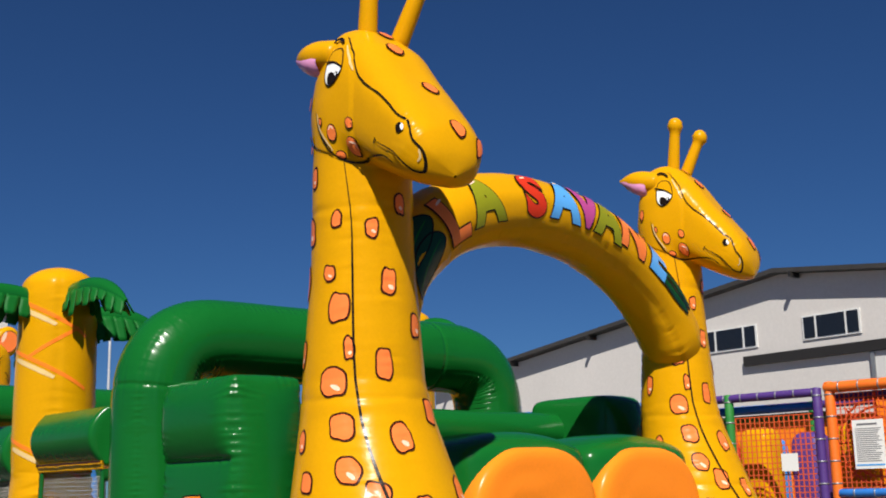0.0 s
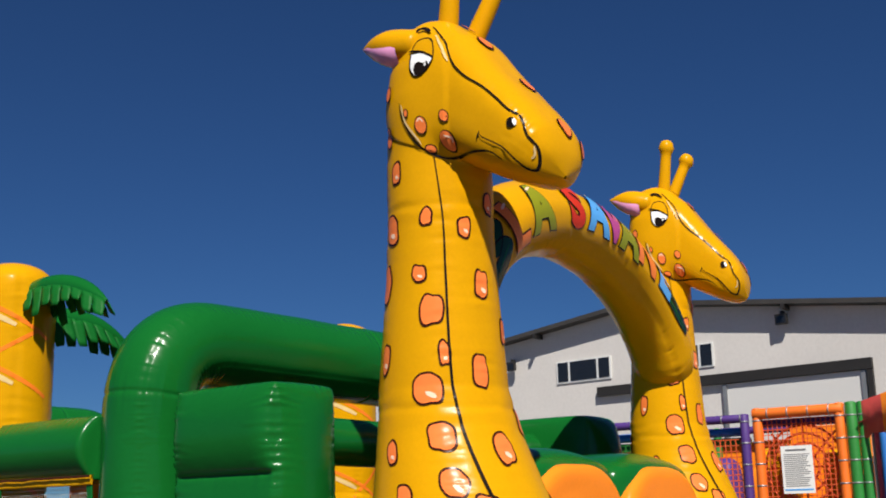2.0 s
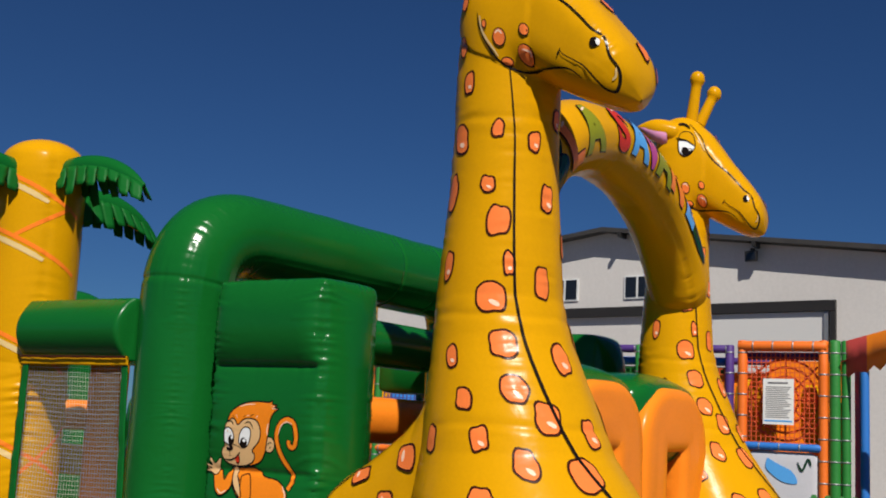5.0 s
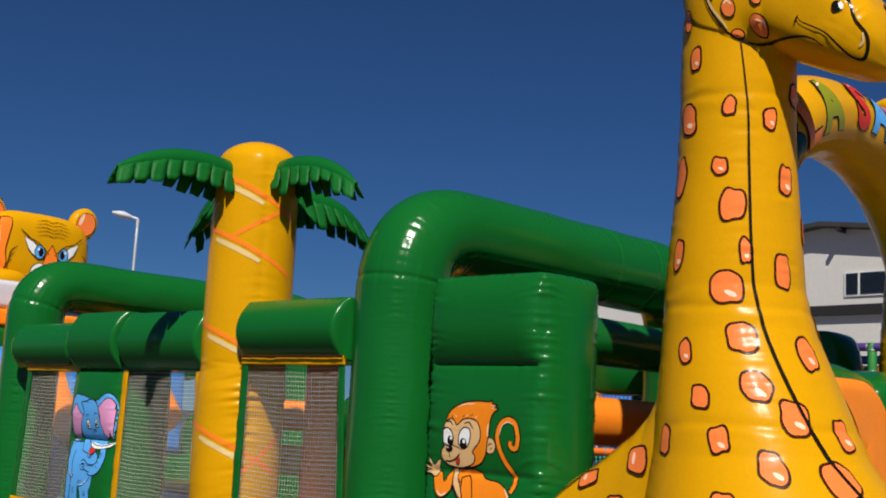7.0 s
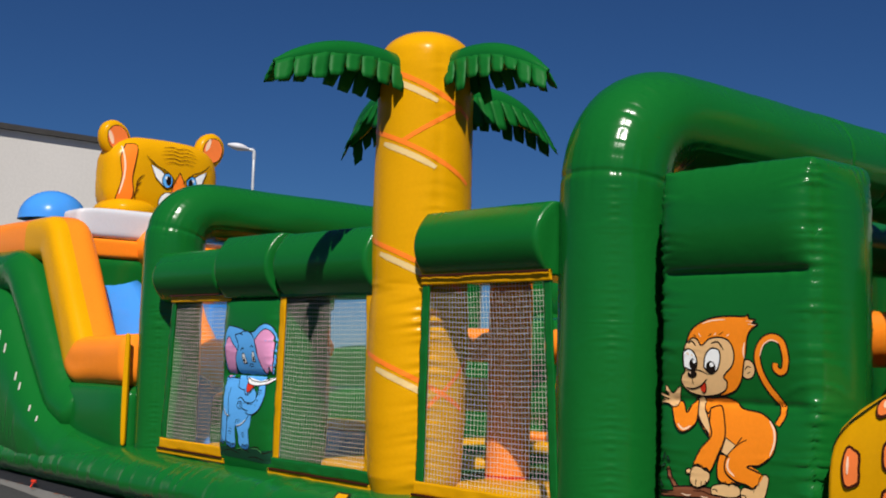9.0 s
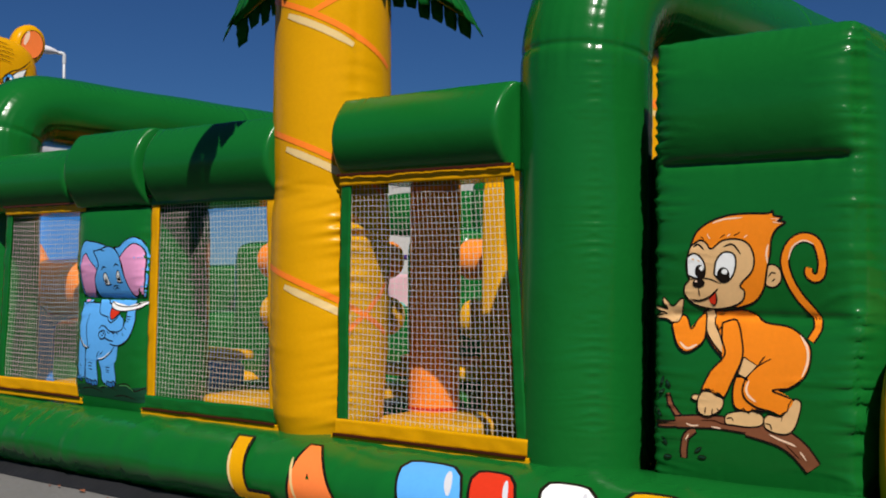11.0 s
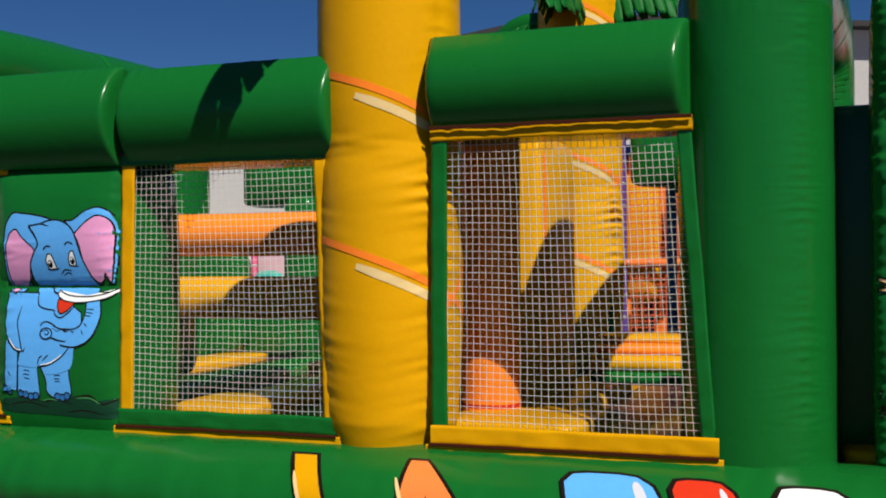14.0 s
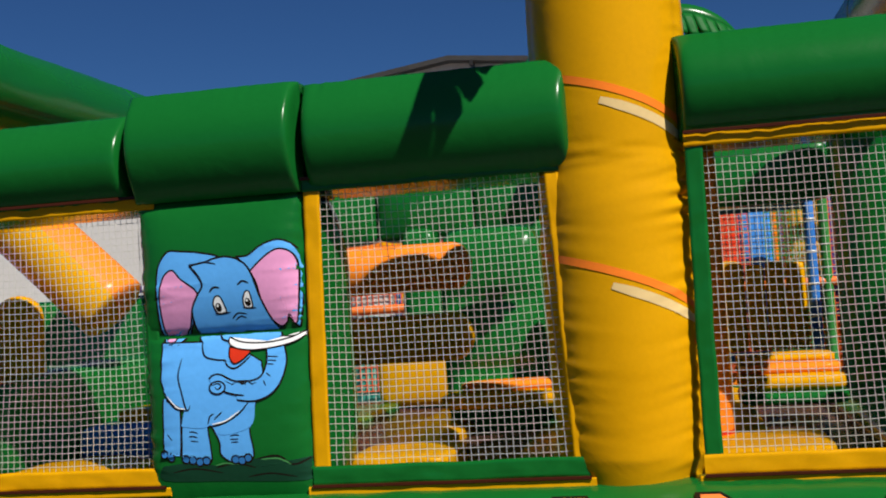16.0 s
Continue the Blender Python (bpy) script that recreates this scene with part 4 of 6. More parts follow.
    inked(acc, S, 0.300, 4.041, 0.027, 0.036, SPOT, 0.0062, 0.008, 0.2)
    blob(acc, S, 0.294, 3.884, 0.054, 0.071, INK, 0.5, 0.012, rings=6)
    blob(acc, S, 0.294, 3.884, 0.046, 0.063, SPOT, 0.5, 0.024, rings=6)
    inked(acc, S, 0.159, 3.859, 0.032, 0.022, SPOT, 0.0048, 0.008, -0.3)
    stroke(acc, S, [(0.100, 4.040), (0.124, 4.059), (0.147, 4.032)], 0.012, SPOT_LIGHT, 0.0080)
    stroke(acc, S, [(0.278, 3.915), (0.329, 3.893), (0.335, 3.860)], 0.012, SPOT_LIGHT, 0.034)
    outlined(acc, S, [(0.058, 4.532), (0.082, 4.606), (0.135, 4.624), (0.199, 4.606), (0.242, 4.540), (0.257, 4.458), (0.230, 4.396), (0.182, 4.361), (0.127, 4.356), (0.075, 4.412)], YELLOW, width=0.010, off=0.0020)
    outlined(acc, S, [(0.063, 4.526), (0.153, 4.513), (0.253, 4.457), (0.229, 4.402), (0.182, 4.361), (0.127, 4.356), (0.078, 4.411)], EYEWHITE, width=0.010, off=0.0052)
    area(acc, S, [(0.116, 4.445), (0.150, 4.447), (0.185, 4.429), (0.214, 4.435), (0.229, 4.398), (0.182, 4.361), (0.130, 4.363), (0.107, 4.402)], INK, 0.0084)
    blob(acc, S, 0.202, 4.417, 0.008, 0.012, EYEWHITE, 0.0, 0.0098)
    stroke(acc, S, [(0.029, 4.556), (0.087, 4.541), (0.165, 4.514), (0.262, 4.448)], 0.015, INK, 0.0084)
    stroke(acc, S, [(0.032, 4.675), (0.055, 4.716), (0.113, 4.715), (0.185, 4.666)], 0.022, INK, 0.030)
    blob(acc, S, 0.771, 3.896, 0.029, 0.034, INK, 0.3, 0.0062)
    blob(acc, S, 0.794, 3.895, 0.012, 0.024, EYEWHITE, 0.3, 0.0076)
    # spots on the nose and top
    for a, th, r in ((0.75, -0.25 * math.pi + math.pi * 0.72, .05), (1.15, math.pi * 0.45, .055), (1.28, -math.pi * 0.02 + math.pi, .0), (0.35, math.pi * 0.55, .05), (1.22, math.pi * 0.25, .05), (0.1, math.pi * 0.5, .05)):
        if r:
            sf = lambda u, v, off, a=a, th=th: head_point(a + v, th + u / 0.25, off)
            blob(acc, sf, 0, 0, r * 0.7 + 0.011, r + 0.011, BROWN_INK_AND_SHADE, 0.2, 0.010, 0.15)
            blob(acc, sf, 0, 0, r * 0.7, r, SPOT, 0.2, 0.013, 0.15)
    g = single("inflatable_giraffe_statue", acc, "yellow inflatable giraffe statue with printed orange spots", "statue", "entrance giraffes")
    g.location, g.rotation_euler, g.scale = (4.595, 0.309, 0.067), (0, 0, -0.055), (0.935, 0.935, 0.959)
    h = new("inflatable_giraffe_statue", g.data)
    tagged(h, "yellow inflatable giraffe statue across the entrance arch", "statue", "entrance giraffes")
    h.location, h.rotation_euler, h.scale = (4.109, 4.187, 0.261), (0, 0, 0.174), (0.794, 0.794, 0.888)


def build_entrance_arch():
    top = thing("entrance_arch", "yellow inflated entrance arch with painted name letters", "arch")
    acc = Acc()
    bow = smooth_line([(0.54, 2.66), (0.54, 2.81), (0.62, 3.07), (0.79, 3.30), (1.05, 3.50), (1.37, 3.65), (1.74, 3.74), (2.15, 3.78), (2.57, 3.75), (2.97, 3.67), (3.33, 3.53), (3.64, 3.35), (3.89, 3.12), (4.05, 2.90), (4.13, 2.74)], 7)
    bow = [q for a, b in zip(bow, bow[1:]) for q in (a, ((a[0] + b[0]) / 2, (a[1] + b[1]) / 2))] + [bow[-1]]
    pts = [Vector((4.45 - 0.08 * (y - 0.31), y, z)) for y, z in bow]
    tube(acc, pts, lambda s, L: 0.272 - 0.10 * max(0.0, 1 - (L - s) / 0.30) ** 2, YELLOW, n=64, ripple=0.012, seams=(0.9, 2.4, 4.4), cap0=0.1, cap1=0.12, pucker=(0.9, 1.9, 2.9))
    body = part("arch_body", acc, top, "yellow inflated arch")
    return top, pts


# ---- printed pictures and letters on the castle ----
def limb(acc, surf, pts, width, material, off, ink=INK, edge=0.022):
    stroke(acc, surf, pts, width + edge, ink, off, taper=0.9, across=4)
    stroke(acc, surf, pts, width, material, off + 0.002, taper=0.9, across=4)


def inked(acc, surf, u, v, ru, rv, material, off, edge=0.010, rot=0.0, ink=INK):
    blob(acc, surf, u, v, ru + edge, rv + edge, ink, rot, off)
    blob(acc, surf, u, v, ru, rv, material, rot, off + 0.002)


def build_monkey_print(castle, block):
    S = flat
    acc = Acc()
    limb(acc, S, [(2.481, 0.884), (2.494, 0.839), (2.530, 0.792), (2.569, 0.762)], 0.017, BARK, 0.0020, edge=0.018)
    limb(acc, S, [(2.394, 0.739), (2.473, 0.740), (2.575, 0.753)], 0.020, BARK, 0.0052, edge=0.018)
    limb(acc, S, [(2.620, 0.727), (2.576, 0.692), (2.562, 0.641), (2.560, 0.592)], 0.025, BARK, 0.0020, edge=0.018)
    limb(acc, S, [(2.524, 0.755), (2.626, 0.764), (2.725, 0.769), (2.823, 0.764), (2.894, 0.757)], 0.050, BARK, 0.0084, edge=0.018)
    limb(acc, S, [(2.870, 0.759), (2.965, 0.745), (3.046, 0.721), (3.114, 0.676), (3.171, 0.607)], 0.075, BARK, 0.0116, edge=0.018)
    stroke(acc, S, [(2.575, 0.753), (2.607, 0.744), (2.639, 0.749)], 0.007, SPOT_LIGHT, 0.0116)
    stroke(acc, S, [(2.701, 0.747), (2.750, 0.743)], 0.006, SPOT_LIGHT, 0.0116)
    stroke(acc, S, [(2.976, 0.737), (3.023, 0.719), (3.069, 0.706), (3.097, 0.695)], 0.009, SPOT_LIGHT, 0.0148)
    stroke(acc, S, [(3.114, 0.676), (3.142, 0.639)], 0.007, SPOT_LIGHT, 0.0148)
    stroke(acc, S, [(2.571, 0.673), (2.589, 0.703)], 0.006, SPOT_LIGHT, 0.0116)
    stroke(acc, S, [(2.651, 0.772), (2.713, 0.776), (2.762, 0.764), (2.835, 0.765)], 0.006, BROWN_INK_AND_SHADE, 0.0148)
    stroke(acc, S, [(3.046, 0.704), (3.114, 0.641)], 0.006, BROWN_INK_AND_SHADE, 0.0162)
    inked(acc, S, 2.444, 0.888, 0.018, 0.005, DARKGREEN, 0.0162, 0.004, 0.6)
    inked(acc, S, 2.634, 0.636, 0.018, 0.005, DARKGREEN, 0.0162, 0.004, 0.6)
    inked(acc, S, 2.450, 0.941, 0.018, 0.005, DARKGREEN, 0.0194, 0.004, 1.3)
    inked(acc, S, 2.400, 0.800, 0.018, 0.005, DARKGREEN, 0.0194, 0.004, 1.3)
    inked(acc, S, 2.410, 0.725, 0.018, 0.005, DARKGREEN, 0.0194, 0.004, 1.3)
    inked(acc, S, 2.463, 0.662, 0.018, 0.005, DARKGREEN, 0.0226, 0.004, 2.2)
    inked(acc, S, 2.483, 0.928, 0.018, 0.005, DARKGREEN, 0.0226, 0.004, 2.2)
    inked(acc, S, 2.439, 0.790, 0.018, 0.005, DARKGREEN, 0.0226, 0.004, 2.2)
    inked(acc, S, 2.478, 0.592, 0.018, 0.005, DARKGREEN, 0.0194, 0.004, 0.0)
    inked(acc, S, 2.653, 0.604, 0.018, 0.005, DARKGREEN, 0.0194, 0.004, 0.0)
    limb(acc, S, [(3.154, 1.153), (3.184, 1.213), (3.164, 1.270), (3.107, 1.337), (3.061, 1.418), (3.043, 1.500), (3.071, 1.571), (3.127, 1.600), (3.183, 1.577), (3.208, 1.502), (3.201, 1.438), (3.173, 1.423), (3.149, 1.443), (3.151, 1.467)], 0.030, FUR, 0.0020, edge=0.018)
    stroke(acc, S, [(3.058, 1.500), (3.080, 1.559), (3.127, 1.585), (3.172, 1.569)], 0.007, SPOT_LIGHT, 0.0052)
    outlined(acc, S, [(2.768, 0.789), (2.780, 0.811), (2.834, 0.827), (2.917, 0.830), (2.952, 0.806), (2.941, 0.773), (2.882, 0.760), (2.811, 0.763), (2.774, 0.766)], SKIN, width=0.007, off=0.0162)
    outlined(acc, S, [(2.820, 0.980), (2.880, 0.972), (2.928, 0.881), (2.952, 0.835), (2.917, 0.838), (2.870, 0.828), (2.815, 0.847), (2.806, 0.919)], FUR, width=0.009, off=0.0194)
    stroke(acc, S, [(2.816, 0.841), (2.834, 0.825), (2.857, 0.841), (2.882, 0.820), (2.899, 0.843), (2.923, 0.823), (2.950, 0.841)], 0.006, INK, 0.0226, soft=False)
    outlined(acc, S, [(2.952, 0.800), (2.975, 0.823), (3.033, 0.819), (3.067, 0.869), (3.095, 0.900), (3.121, 0.885), (3.112, 0.826), (3.091, 0.772), (3.057, 0.745), (2.999, 0.746), (2.959, 0.765)], SKIN, width=0.007, off=0.0226)
    stroke(acc, S, [(2.958, 0.783), (2.982, 0.779), (2.988, 0.756)], 0.006, INK, 0.0258)
    stroke(acc, S, [(2.776, 0.790), (2.798, 0.795), (2.810, 0.781)], 0.006, INK, 0.0194)
    outlined(acc, S, [(2.644, 1.268), (2.743, 1.272), (2.864, 1.276), (2.947, 1.226), (3.063, 1.207), (3.143, 1.147), (3.160, 1.084), (3.139, 1.002), (3.066, 0.944), (2.986, 0.930), (2.915, 0.951), (2.832, 0.993), (2.758, 1.060), (2.708, 1.106), (2.660, 1.177)], FUR, width=0.009, off=0.0226)
    area(acc, S, [(2.856, 0.958), (2.915, 0.974), (2.997, 0.939), (3.080, 0.899), (3.073, 0.863), (3.027, 0.828), (2.952, 0.847), (2.881, 0.877), (2.857, 0.917)], FUR, 0.0258)
    stroke(acc, S, [(2.984, 1.068), (2.926, 1.035), (2.879, 0.990), (2.854, 0.934), (2.863, 0.887), (2.917, 0.850), (2.987, 0.838), (3.027, 0.824)], 0.009, INK, 0.0272)
    stroke(acc, S, [(2.955, 1.078), (2.926, 1.041)], 0.007, INK, 0.0286)
    stroke(acc, S, [(3.066, 0.944), (2.992, 0.930), (3.038, 0.913), (3.080, 0.899)], 0.009, INK, 0.0286)
    stroke(acc, S, [(3.033, 0.801), (3.039, 0.834), (3.061, 0.845), (3.067, 0.874), (3.087, 0.903)], 0.006, INK, 0.0300, soft=False)
    stroke(acc, S, [(3.109, 1.174), (3.141, 1.124), (3.146, 1.060), (3.122, 0.995)], 0.011, SPOT_LIGHT, 0.0258)
    stroke(acc, S, [(2.882, 0.966), (2.871, 0.930), (2.881, 0.901), (2.916, 0.874)], 0.011, SPOT_LIGHT, 0.0286)
    outlined(acc, S, [(2.855, 1.070), (2.920, 1.034), (2.868, 0.977), (2.832, 0.993)], SKIN, width=0.006, off=0.0286, soft=False)
    outlined(acc, S, [(2.659, 1.275), (2.703, 1.276), (2.707, 1.216), (2.738, 1.156), (2.764, 1.073), (2.721, 1.107), (2.676, 1.165), (2.659, 1.226)], SKIN, width=0.007, off=0.0258)
    outlined(acc, S, [(2.491, 1.206), (2.536, 1.246), (2.568, 1.235), (2.594, 1.186), (2.625, 1.237), (2.659, 1.250), (2.664, 1.152), (2.633, 1.108), (2.577, 1.080), (2.532, 1.102), (2.505, 1.157)], FUR, width=0.009, off=0.0290)
    stroke(acc, S, [(2.538, 1.124), (2.577, 1.096), (2.627, 1.116)], 0.011, SPOT_LIGHT, 0.0322)
    outlined(acc, S, [(2.399, 1.230), (2.407, 1.245), (2.462, 1.253), (2.401, 1.273), (2.406, 1.289), (2.467, 1.274), (2.443, 1.315), (2.453, 1.327), (2.490, 1.290), (2.511, 1.297), (2.534, 1.320), (2.554, 1.321), (2.547, 1.283), (2.536, 1.246), (2.524, 1.218), (2.491, 1.213), (2.458, 1.228)], SKIN, width=0.007, off=0.0322)
    outlined(acc, S, [(2.744, 1.217), (2.810, 1.232), (2.842, 1.149), (2.849, 1.066), (2.808, 0.967), (2.766, 0.885), (2.736, 0.901), (2.711, 0.893), (2.692, 0.916), (2.655, 0.907), (2.697, 0.996), (2.764, 1.073), (2.747, 1.144)], FUR, width=0.009, off=0.0322)
    stroke(acc, S, [(2.655, 0.907), (2.680, 0.919), (2.693, 0.900), (2.711, 0.914), (2.726, 0.891), (2.742, 0.904), (2.767, 0.882)], 0.006, INK, 0.0354, soft=False)
    stroke(acc, S, [(2.719, 1.210), (2.729, 1.186), (2.741, 1.205)], 0.006, INK, 0.0354)
    inked(acc, S, 2.627, 0.874, 0.017, 0.011, SKIN, 0.0194, 0.008, 0.0)
    outlined(acc, S, [(2.637, 0.867), (2.659, 0.902), (2.699, 0.904), (2.730, 0.889), (2.760, 0.879), (2.763, 0.849), (2.739, 0.817), (2.690, 0.794), (2.650, 0.803), (2.637, 0.826)], SKIN, width=0.007, off=0.0368)
    stroke(acc, S, [(2.677, 0.836), (2.673, 0.804)], 0.006, INK, 0.0400)
    stroke(acc, S, [(2.710, 0.829), (2.708, 0.799)], 0.006, INK, 0.0400)
    stroke(acc, S, [(2.734, 0.834), (2.744, 0.815)], 0.006, INK, 0.0400)
    inked(acc, S, 2.982, 1.431, 0.042, 0.047, SKIN, 0.0020, 0.008, 0.0)
    stroke(acc, S, [(2.966, 1.426), (2.982, 1.445), (3.003, 1.441)], 0.007, INK, 0.0052)
    stroke(acc, S, [(2.980, 1.407), (2.998, 1.419)], 0.006, INK, 0.0052)
    outlined(acc, S, [(2.595, 1.570), (2.626, 1.632), (2.688, 1.675), (2.774, 1.702), (2.871, 1.709), (2.965, 1.707), (2.988, 1.717), (2.994, 1.696), (3.033, 1.689), (3.012, 1.672), (3.047, 1.666), (3.010, 1.640), (2.984, 1.595), (2.977, 1.523), (2.962, 1.464), (2.946, 1.380), (2.911, 1.326), (2.864, 1.300), (2.792, 1.289), (2.742, 1.363), (2.654, 1.422)], FUR, width=0.010, off=0.0066)
    stroke(acc, S, [(2.969, 1.571), (2.960, 1.529), (2.965, 1.488)], 0.009, SPOT_LIGHT, 0.0098)
    stroke(acc, S, [(2.700, 1.669), (2.762, 1.686), (2.847, 1.691)], 0.007, SPOT_LIGHT, 0.0098)
    stroke(acc, S, [(2.977, 1.684), (3.018, 1.680), (2.989, 1.668), (3.033, 1.661)], 0.006, SPOT_LIGHT, 0.0098, soft=False)
    stroke(acc, S, [(2.645, 1.610), (2.662, 1.595)], 0.005, BROWN_INK_AND_SHADE, 0.0098)
    stroke(acc, S, [(2.738, 1.601), (2.765, 1.617)], 0.005, BROWN_INK_AND_SHADE, 0.0098)
    stroke(acc, S, [(2.806, 1.609), (2.836, 1.625)], 0.005, BROWN_INK_AND_SHADE, 0.0098)
    stroke(acc, S, [(2.676, 1.620), (2.691, 1.597)], 0.005, SPOT_LIGHT, 0.0098)
    stroke(acc, S, [(2.775, 1.607), (2.790, 1.619)], 0.005, SPOT_LIGHT, 0.0098)
    stroke(acc, S, [(2.854, 1.601), (2.872, 1.613)], 0.005, SPOT_LIGHT, 0.0098)
    outlined(acc, S, [(2.595, 1.564), (2.639, 1.592), (2.671, 1.580), (2.698, 1.552), (2.751, 1.589), (2.824, 1.595), (2.878, 1.571), (2.903, 1.511), (2.892, 1.451), (2.850, 1.408), (2.833, 1.383), (2.853, 1.360), (2.839, 1.317), (2.779, 1.289), (2.693, 1.279), (2.605, 1.298), (2.560, 1.340), (2.560, 1.383), (2.585, 1.415), (2.571, 1.483)], SKIN, width=0.009, off=0.0112)
    stroke(acc, S, [(2.608, 1.560), (2.633, 1.573), (2.662, 1.548)], 0.009, INK, 0.0144)
    stroke(acc, S, [(2.757, 1.561), (2.802, 1.571), (2.839, 1.528)], 0.009, INK, 0.0144)
    outlined(acc, S, [(2.578, 1.433), (2.577, 1.508), (2.615, 1.531), (2.655, 1.502), (2.666, 1.459), (2.656, 1.422), (2.623, 1.416)], EYEWHITE, width=0.009, off=0.0144)
    outlined(acc, S, [(2.710, 1.436), (2.721, 1.497), (2.758, 1.536), (2.807, 1.528), (2.816, 1.480), (2.796, 1.425), (2.753, 1.400)], EYEWHITE, width=0.009, off=0.0158)
    blob(acc, S, 2.639, 1.449, 0.024, 0.031, INK, 0.0, 0.0176)
    blob(acc, S, 2.755, 1.433, 0.031, 0.036, INK, 0.0, 0.0190)
    blob(acc, S, 2.648, 1.464, 0.010, 0.011, EYEWHITE, 0.0, 0.0190)
    blob(acc, S, 2.761, 1.449, 0.014, 0.012, EYEWHITE, 0.0, 0.0204)
    stroke(acc, S, [(2.585, 1.411), (2.629, 1.419), (2.685, 1.416), (2.741, 1.395)], 0.005, INK, 0.0204)
    blob(acc, S, 2.632, 1.395, 0.031, 0.021, INK, 0.1, 0.0218)
    blob(acc, S, 2.619, 1.404, 0.007, 0.005, SPOT_LIGHT, 0.0, 0.0232)
    stroke(acc, S, [(2.630, 1.373), (2.635, 1.338)], 0.005, INK, 0.0232)
    area(acc, S, [(2.678, 1.327), (2.711, 1.355), (2.716, 1.326), (2.703, 1.298), (2.683, 1.308)], RED, 0.0144)
    stroke(acc, S, [(2.586, 1.322), (2.630, 1.316), (2.680, 1.332), (2.711, 1.357), (2.727, 1.372)], 0.009, INK, 0.0246)
    stroke(acc, S, [(2.715, 1.353), (2.718, 1.320), (2.706, 1.297), (2.686, 1.305)], 0.007, INK, 0.0260)
    drape(acc, block.front, 0.22, 0.018)
    part("monkey_picture", acc, castle, "printed ginger monkey picture on a branch")


def build_elephant_print(castle, block):
    S = flat
    acc = Acc()
    area(acc, S, [(-2.015, 0.649), (-1.877, 0.661), (-1.755, 0.645), (-1.632, 0.658), (-1.534, 0.675), (-1.438, 0.668), (-1.368, 0.637), (-1.282, 0.670), (-1.288, 0.577), (-1.397, 0.561), (-1.698, 0.571), (-2.019, 0.582)], DARKGREEN, 0.0020)
    stroke(acc, S, [(-1.546, 0.672), (-1.449, 0.680), (-1.380, 0.637), (-1.282, 0.673)], 0.009, INK, 0.0034)
    stroke(acc, S, [(-1.756, 0.634), (-1.657, 0.653), (-1.561, 0.630)], 0.008, INK, 0.0034)
    stroke(acc, S, [(-1.967, 0.618), (-1.854, 0.634), (-1.720, 0.610)], 0.007, INK, 0.0034)
    stroke(acc, S, [(-1.600, 0.588), (-1.490, 0.601), (-1.371, 0.580)], 0.007, INK, 0.0034)
    stroke(acc, S, [(-1.534, 0.666), (-1.450, 0.668), (-1.392, 0.638)], 0.007, PICKET, 0.0048)
    stroke(acc, S, [(-1.755, 0.645), (-1.705, 0.655), (-1.645, 0.647)], 0.006, PICKET, 0.0048)
    outlined(acc, S, [(-1.994, 1.514), (-1.977, 1.583), (-1.929, 1.641), (-1.867, 1.640), (-1.768, 1.627), (-1.671, 1.597), (-1.664, 1.515), (-1.780, 1.429), (-1.838, 1.293), (-1.892, 1.226), (-1.957, 1.195), (-1.997, 1.255), (-2.002, 1.385)], SKYBLUE, width=0.009, off=0.0020)
    outlined(acc, S, [(-1.987, 1.419), (-1.962, 1.517), (-1.910, 1.555), (-1.869, 1.511), (-1.792, 1.442), (-1.828, 1.362), (-1.851, 1.288), (-1.891, 1.249), (-1.923, 1.239), (-1.962, 1.207), (-1.983, 1.278)], PINK, width=0.008, off=0.0052)
    outlined(acc, S, [(-1.591, 1.597), (-1.536, 1.599), (-1.472, 1.640), (-1.392, 1.663), (-1.327, 1.635), (-1.295, 1.581), (-1.291, 1.489), (-1.302, 1.375), (-1.321, 1.262), (-1.350, 1.281), (-1.366, 1.310), (-1.387, 1.277), (-1.424, 1.262), (-1.468, 1.328), (-1.498, 1.434), (-1.528, 1.528)], SKYBLUE, width=0.009, off=0.0020)
    outlined(acc, S, [(-1.528, 1.526), (-1.451, 1.592), (-1.389, 1.620), (-1.330, 1.595), (-1.310, 1.525), (-1.316, 1.399), (-1.330, 1.291), (-1.348, 1.277), (-1.365, 1.320), (-1.380, 1.283), (-1.417, 1.268), (-1.468, 1.328), (-1.488, 1.399), (-1.501, 1.469)], PINK, width=0.008, off=0.0052)
    limb(acc, S, [(-1.952, 0.961), (-1.954, 0.833), (-1.962, 0.699)], 0.083, SKYBLUE, 0.0034, edge=0.018)
    outlined(acc, S, [(-1.872, 0.945), (-1.900, 0.854), (-1.909, 0.750), (-1.907, 0.680), (-1.840, 0.660), (-1.772, 0.663), (-1.768, 0.732), (-1.775, 0.825), (-1.758, 0.894)], SKYBLUE, width=0.008, off=0.0034)
    outlined(acc, S, [(-1.756, 0.824), (-1.724, 0.754), (-1.721, 0.696), (-1.668, 0.659), (-1.577, 0.667), (-1.562, 0.713), (-1.573, 0.816), (-1.535, 0.941), (-1.577, 0.943), (-1.679, 0.879)], SKYBLUE, width=0.008, off=0.0034)
    outlined(acc, S, [(-1.999, 1.220), (-1.800, 1.215), (-1.688, 1.122), (-1.564, 1.149), (-1.506, 1.112), (-1.489, 0.996), (-1.566, 0.931), (-1.618, 0.876), (-1.756, 0.824), (-1.875, 0.899), (-1.972, 0.950), (-2.004, 1.045)], SKYBLUE, width=0.008, off=0.0084, soft=False)
    area(acc, S, [(-1.872, 0.957), (-1.757, 0.905), (-1.775, 0.825), (-1.892, 0.830), (-1.900, 0.854)], SKYBLUE, 0.0116)
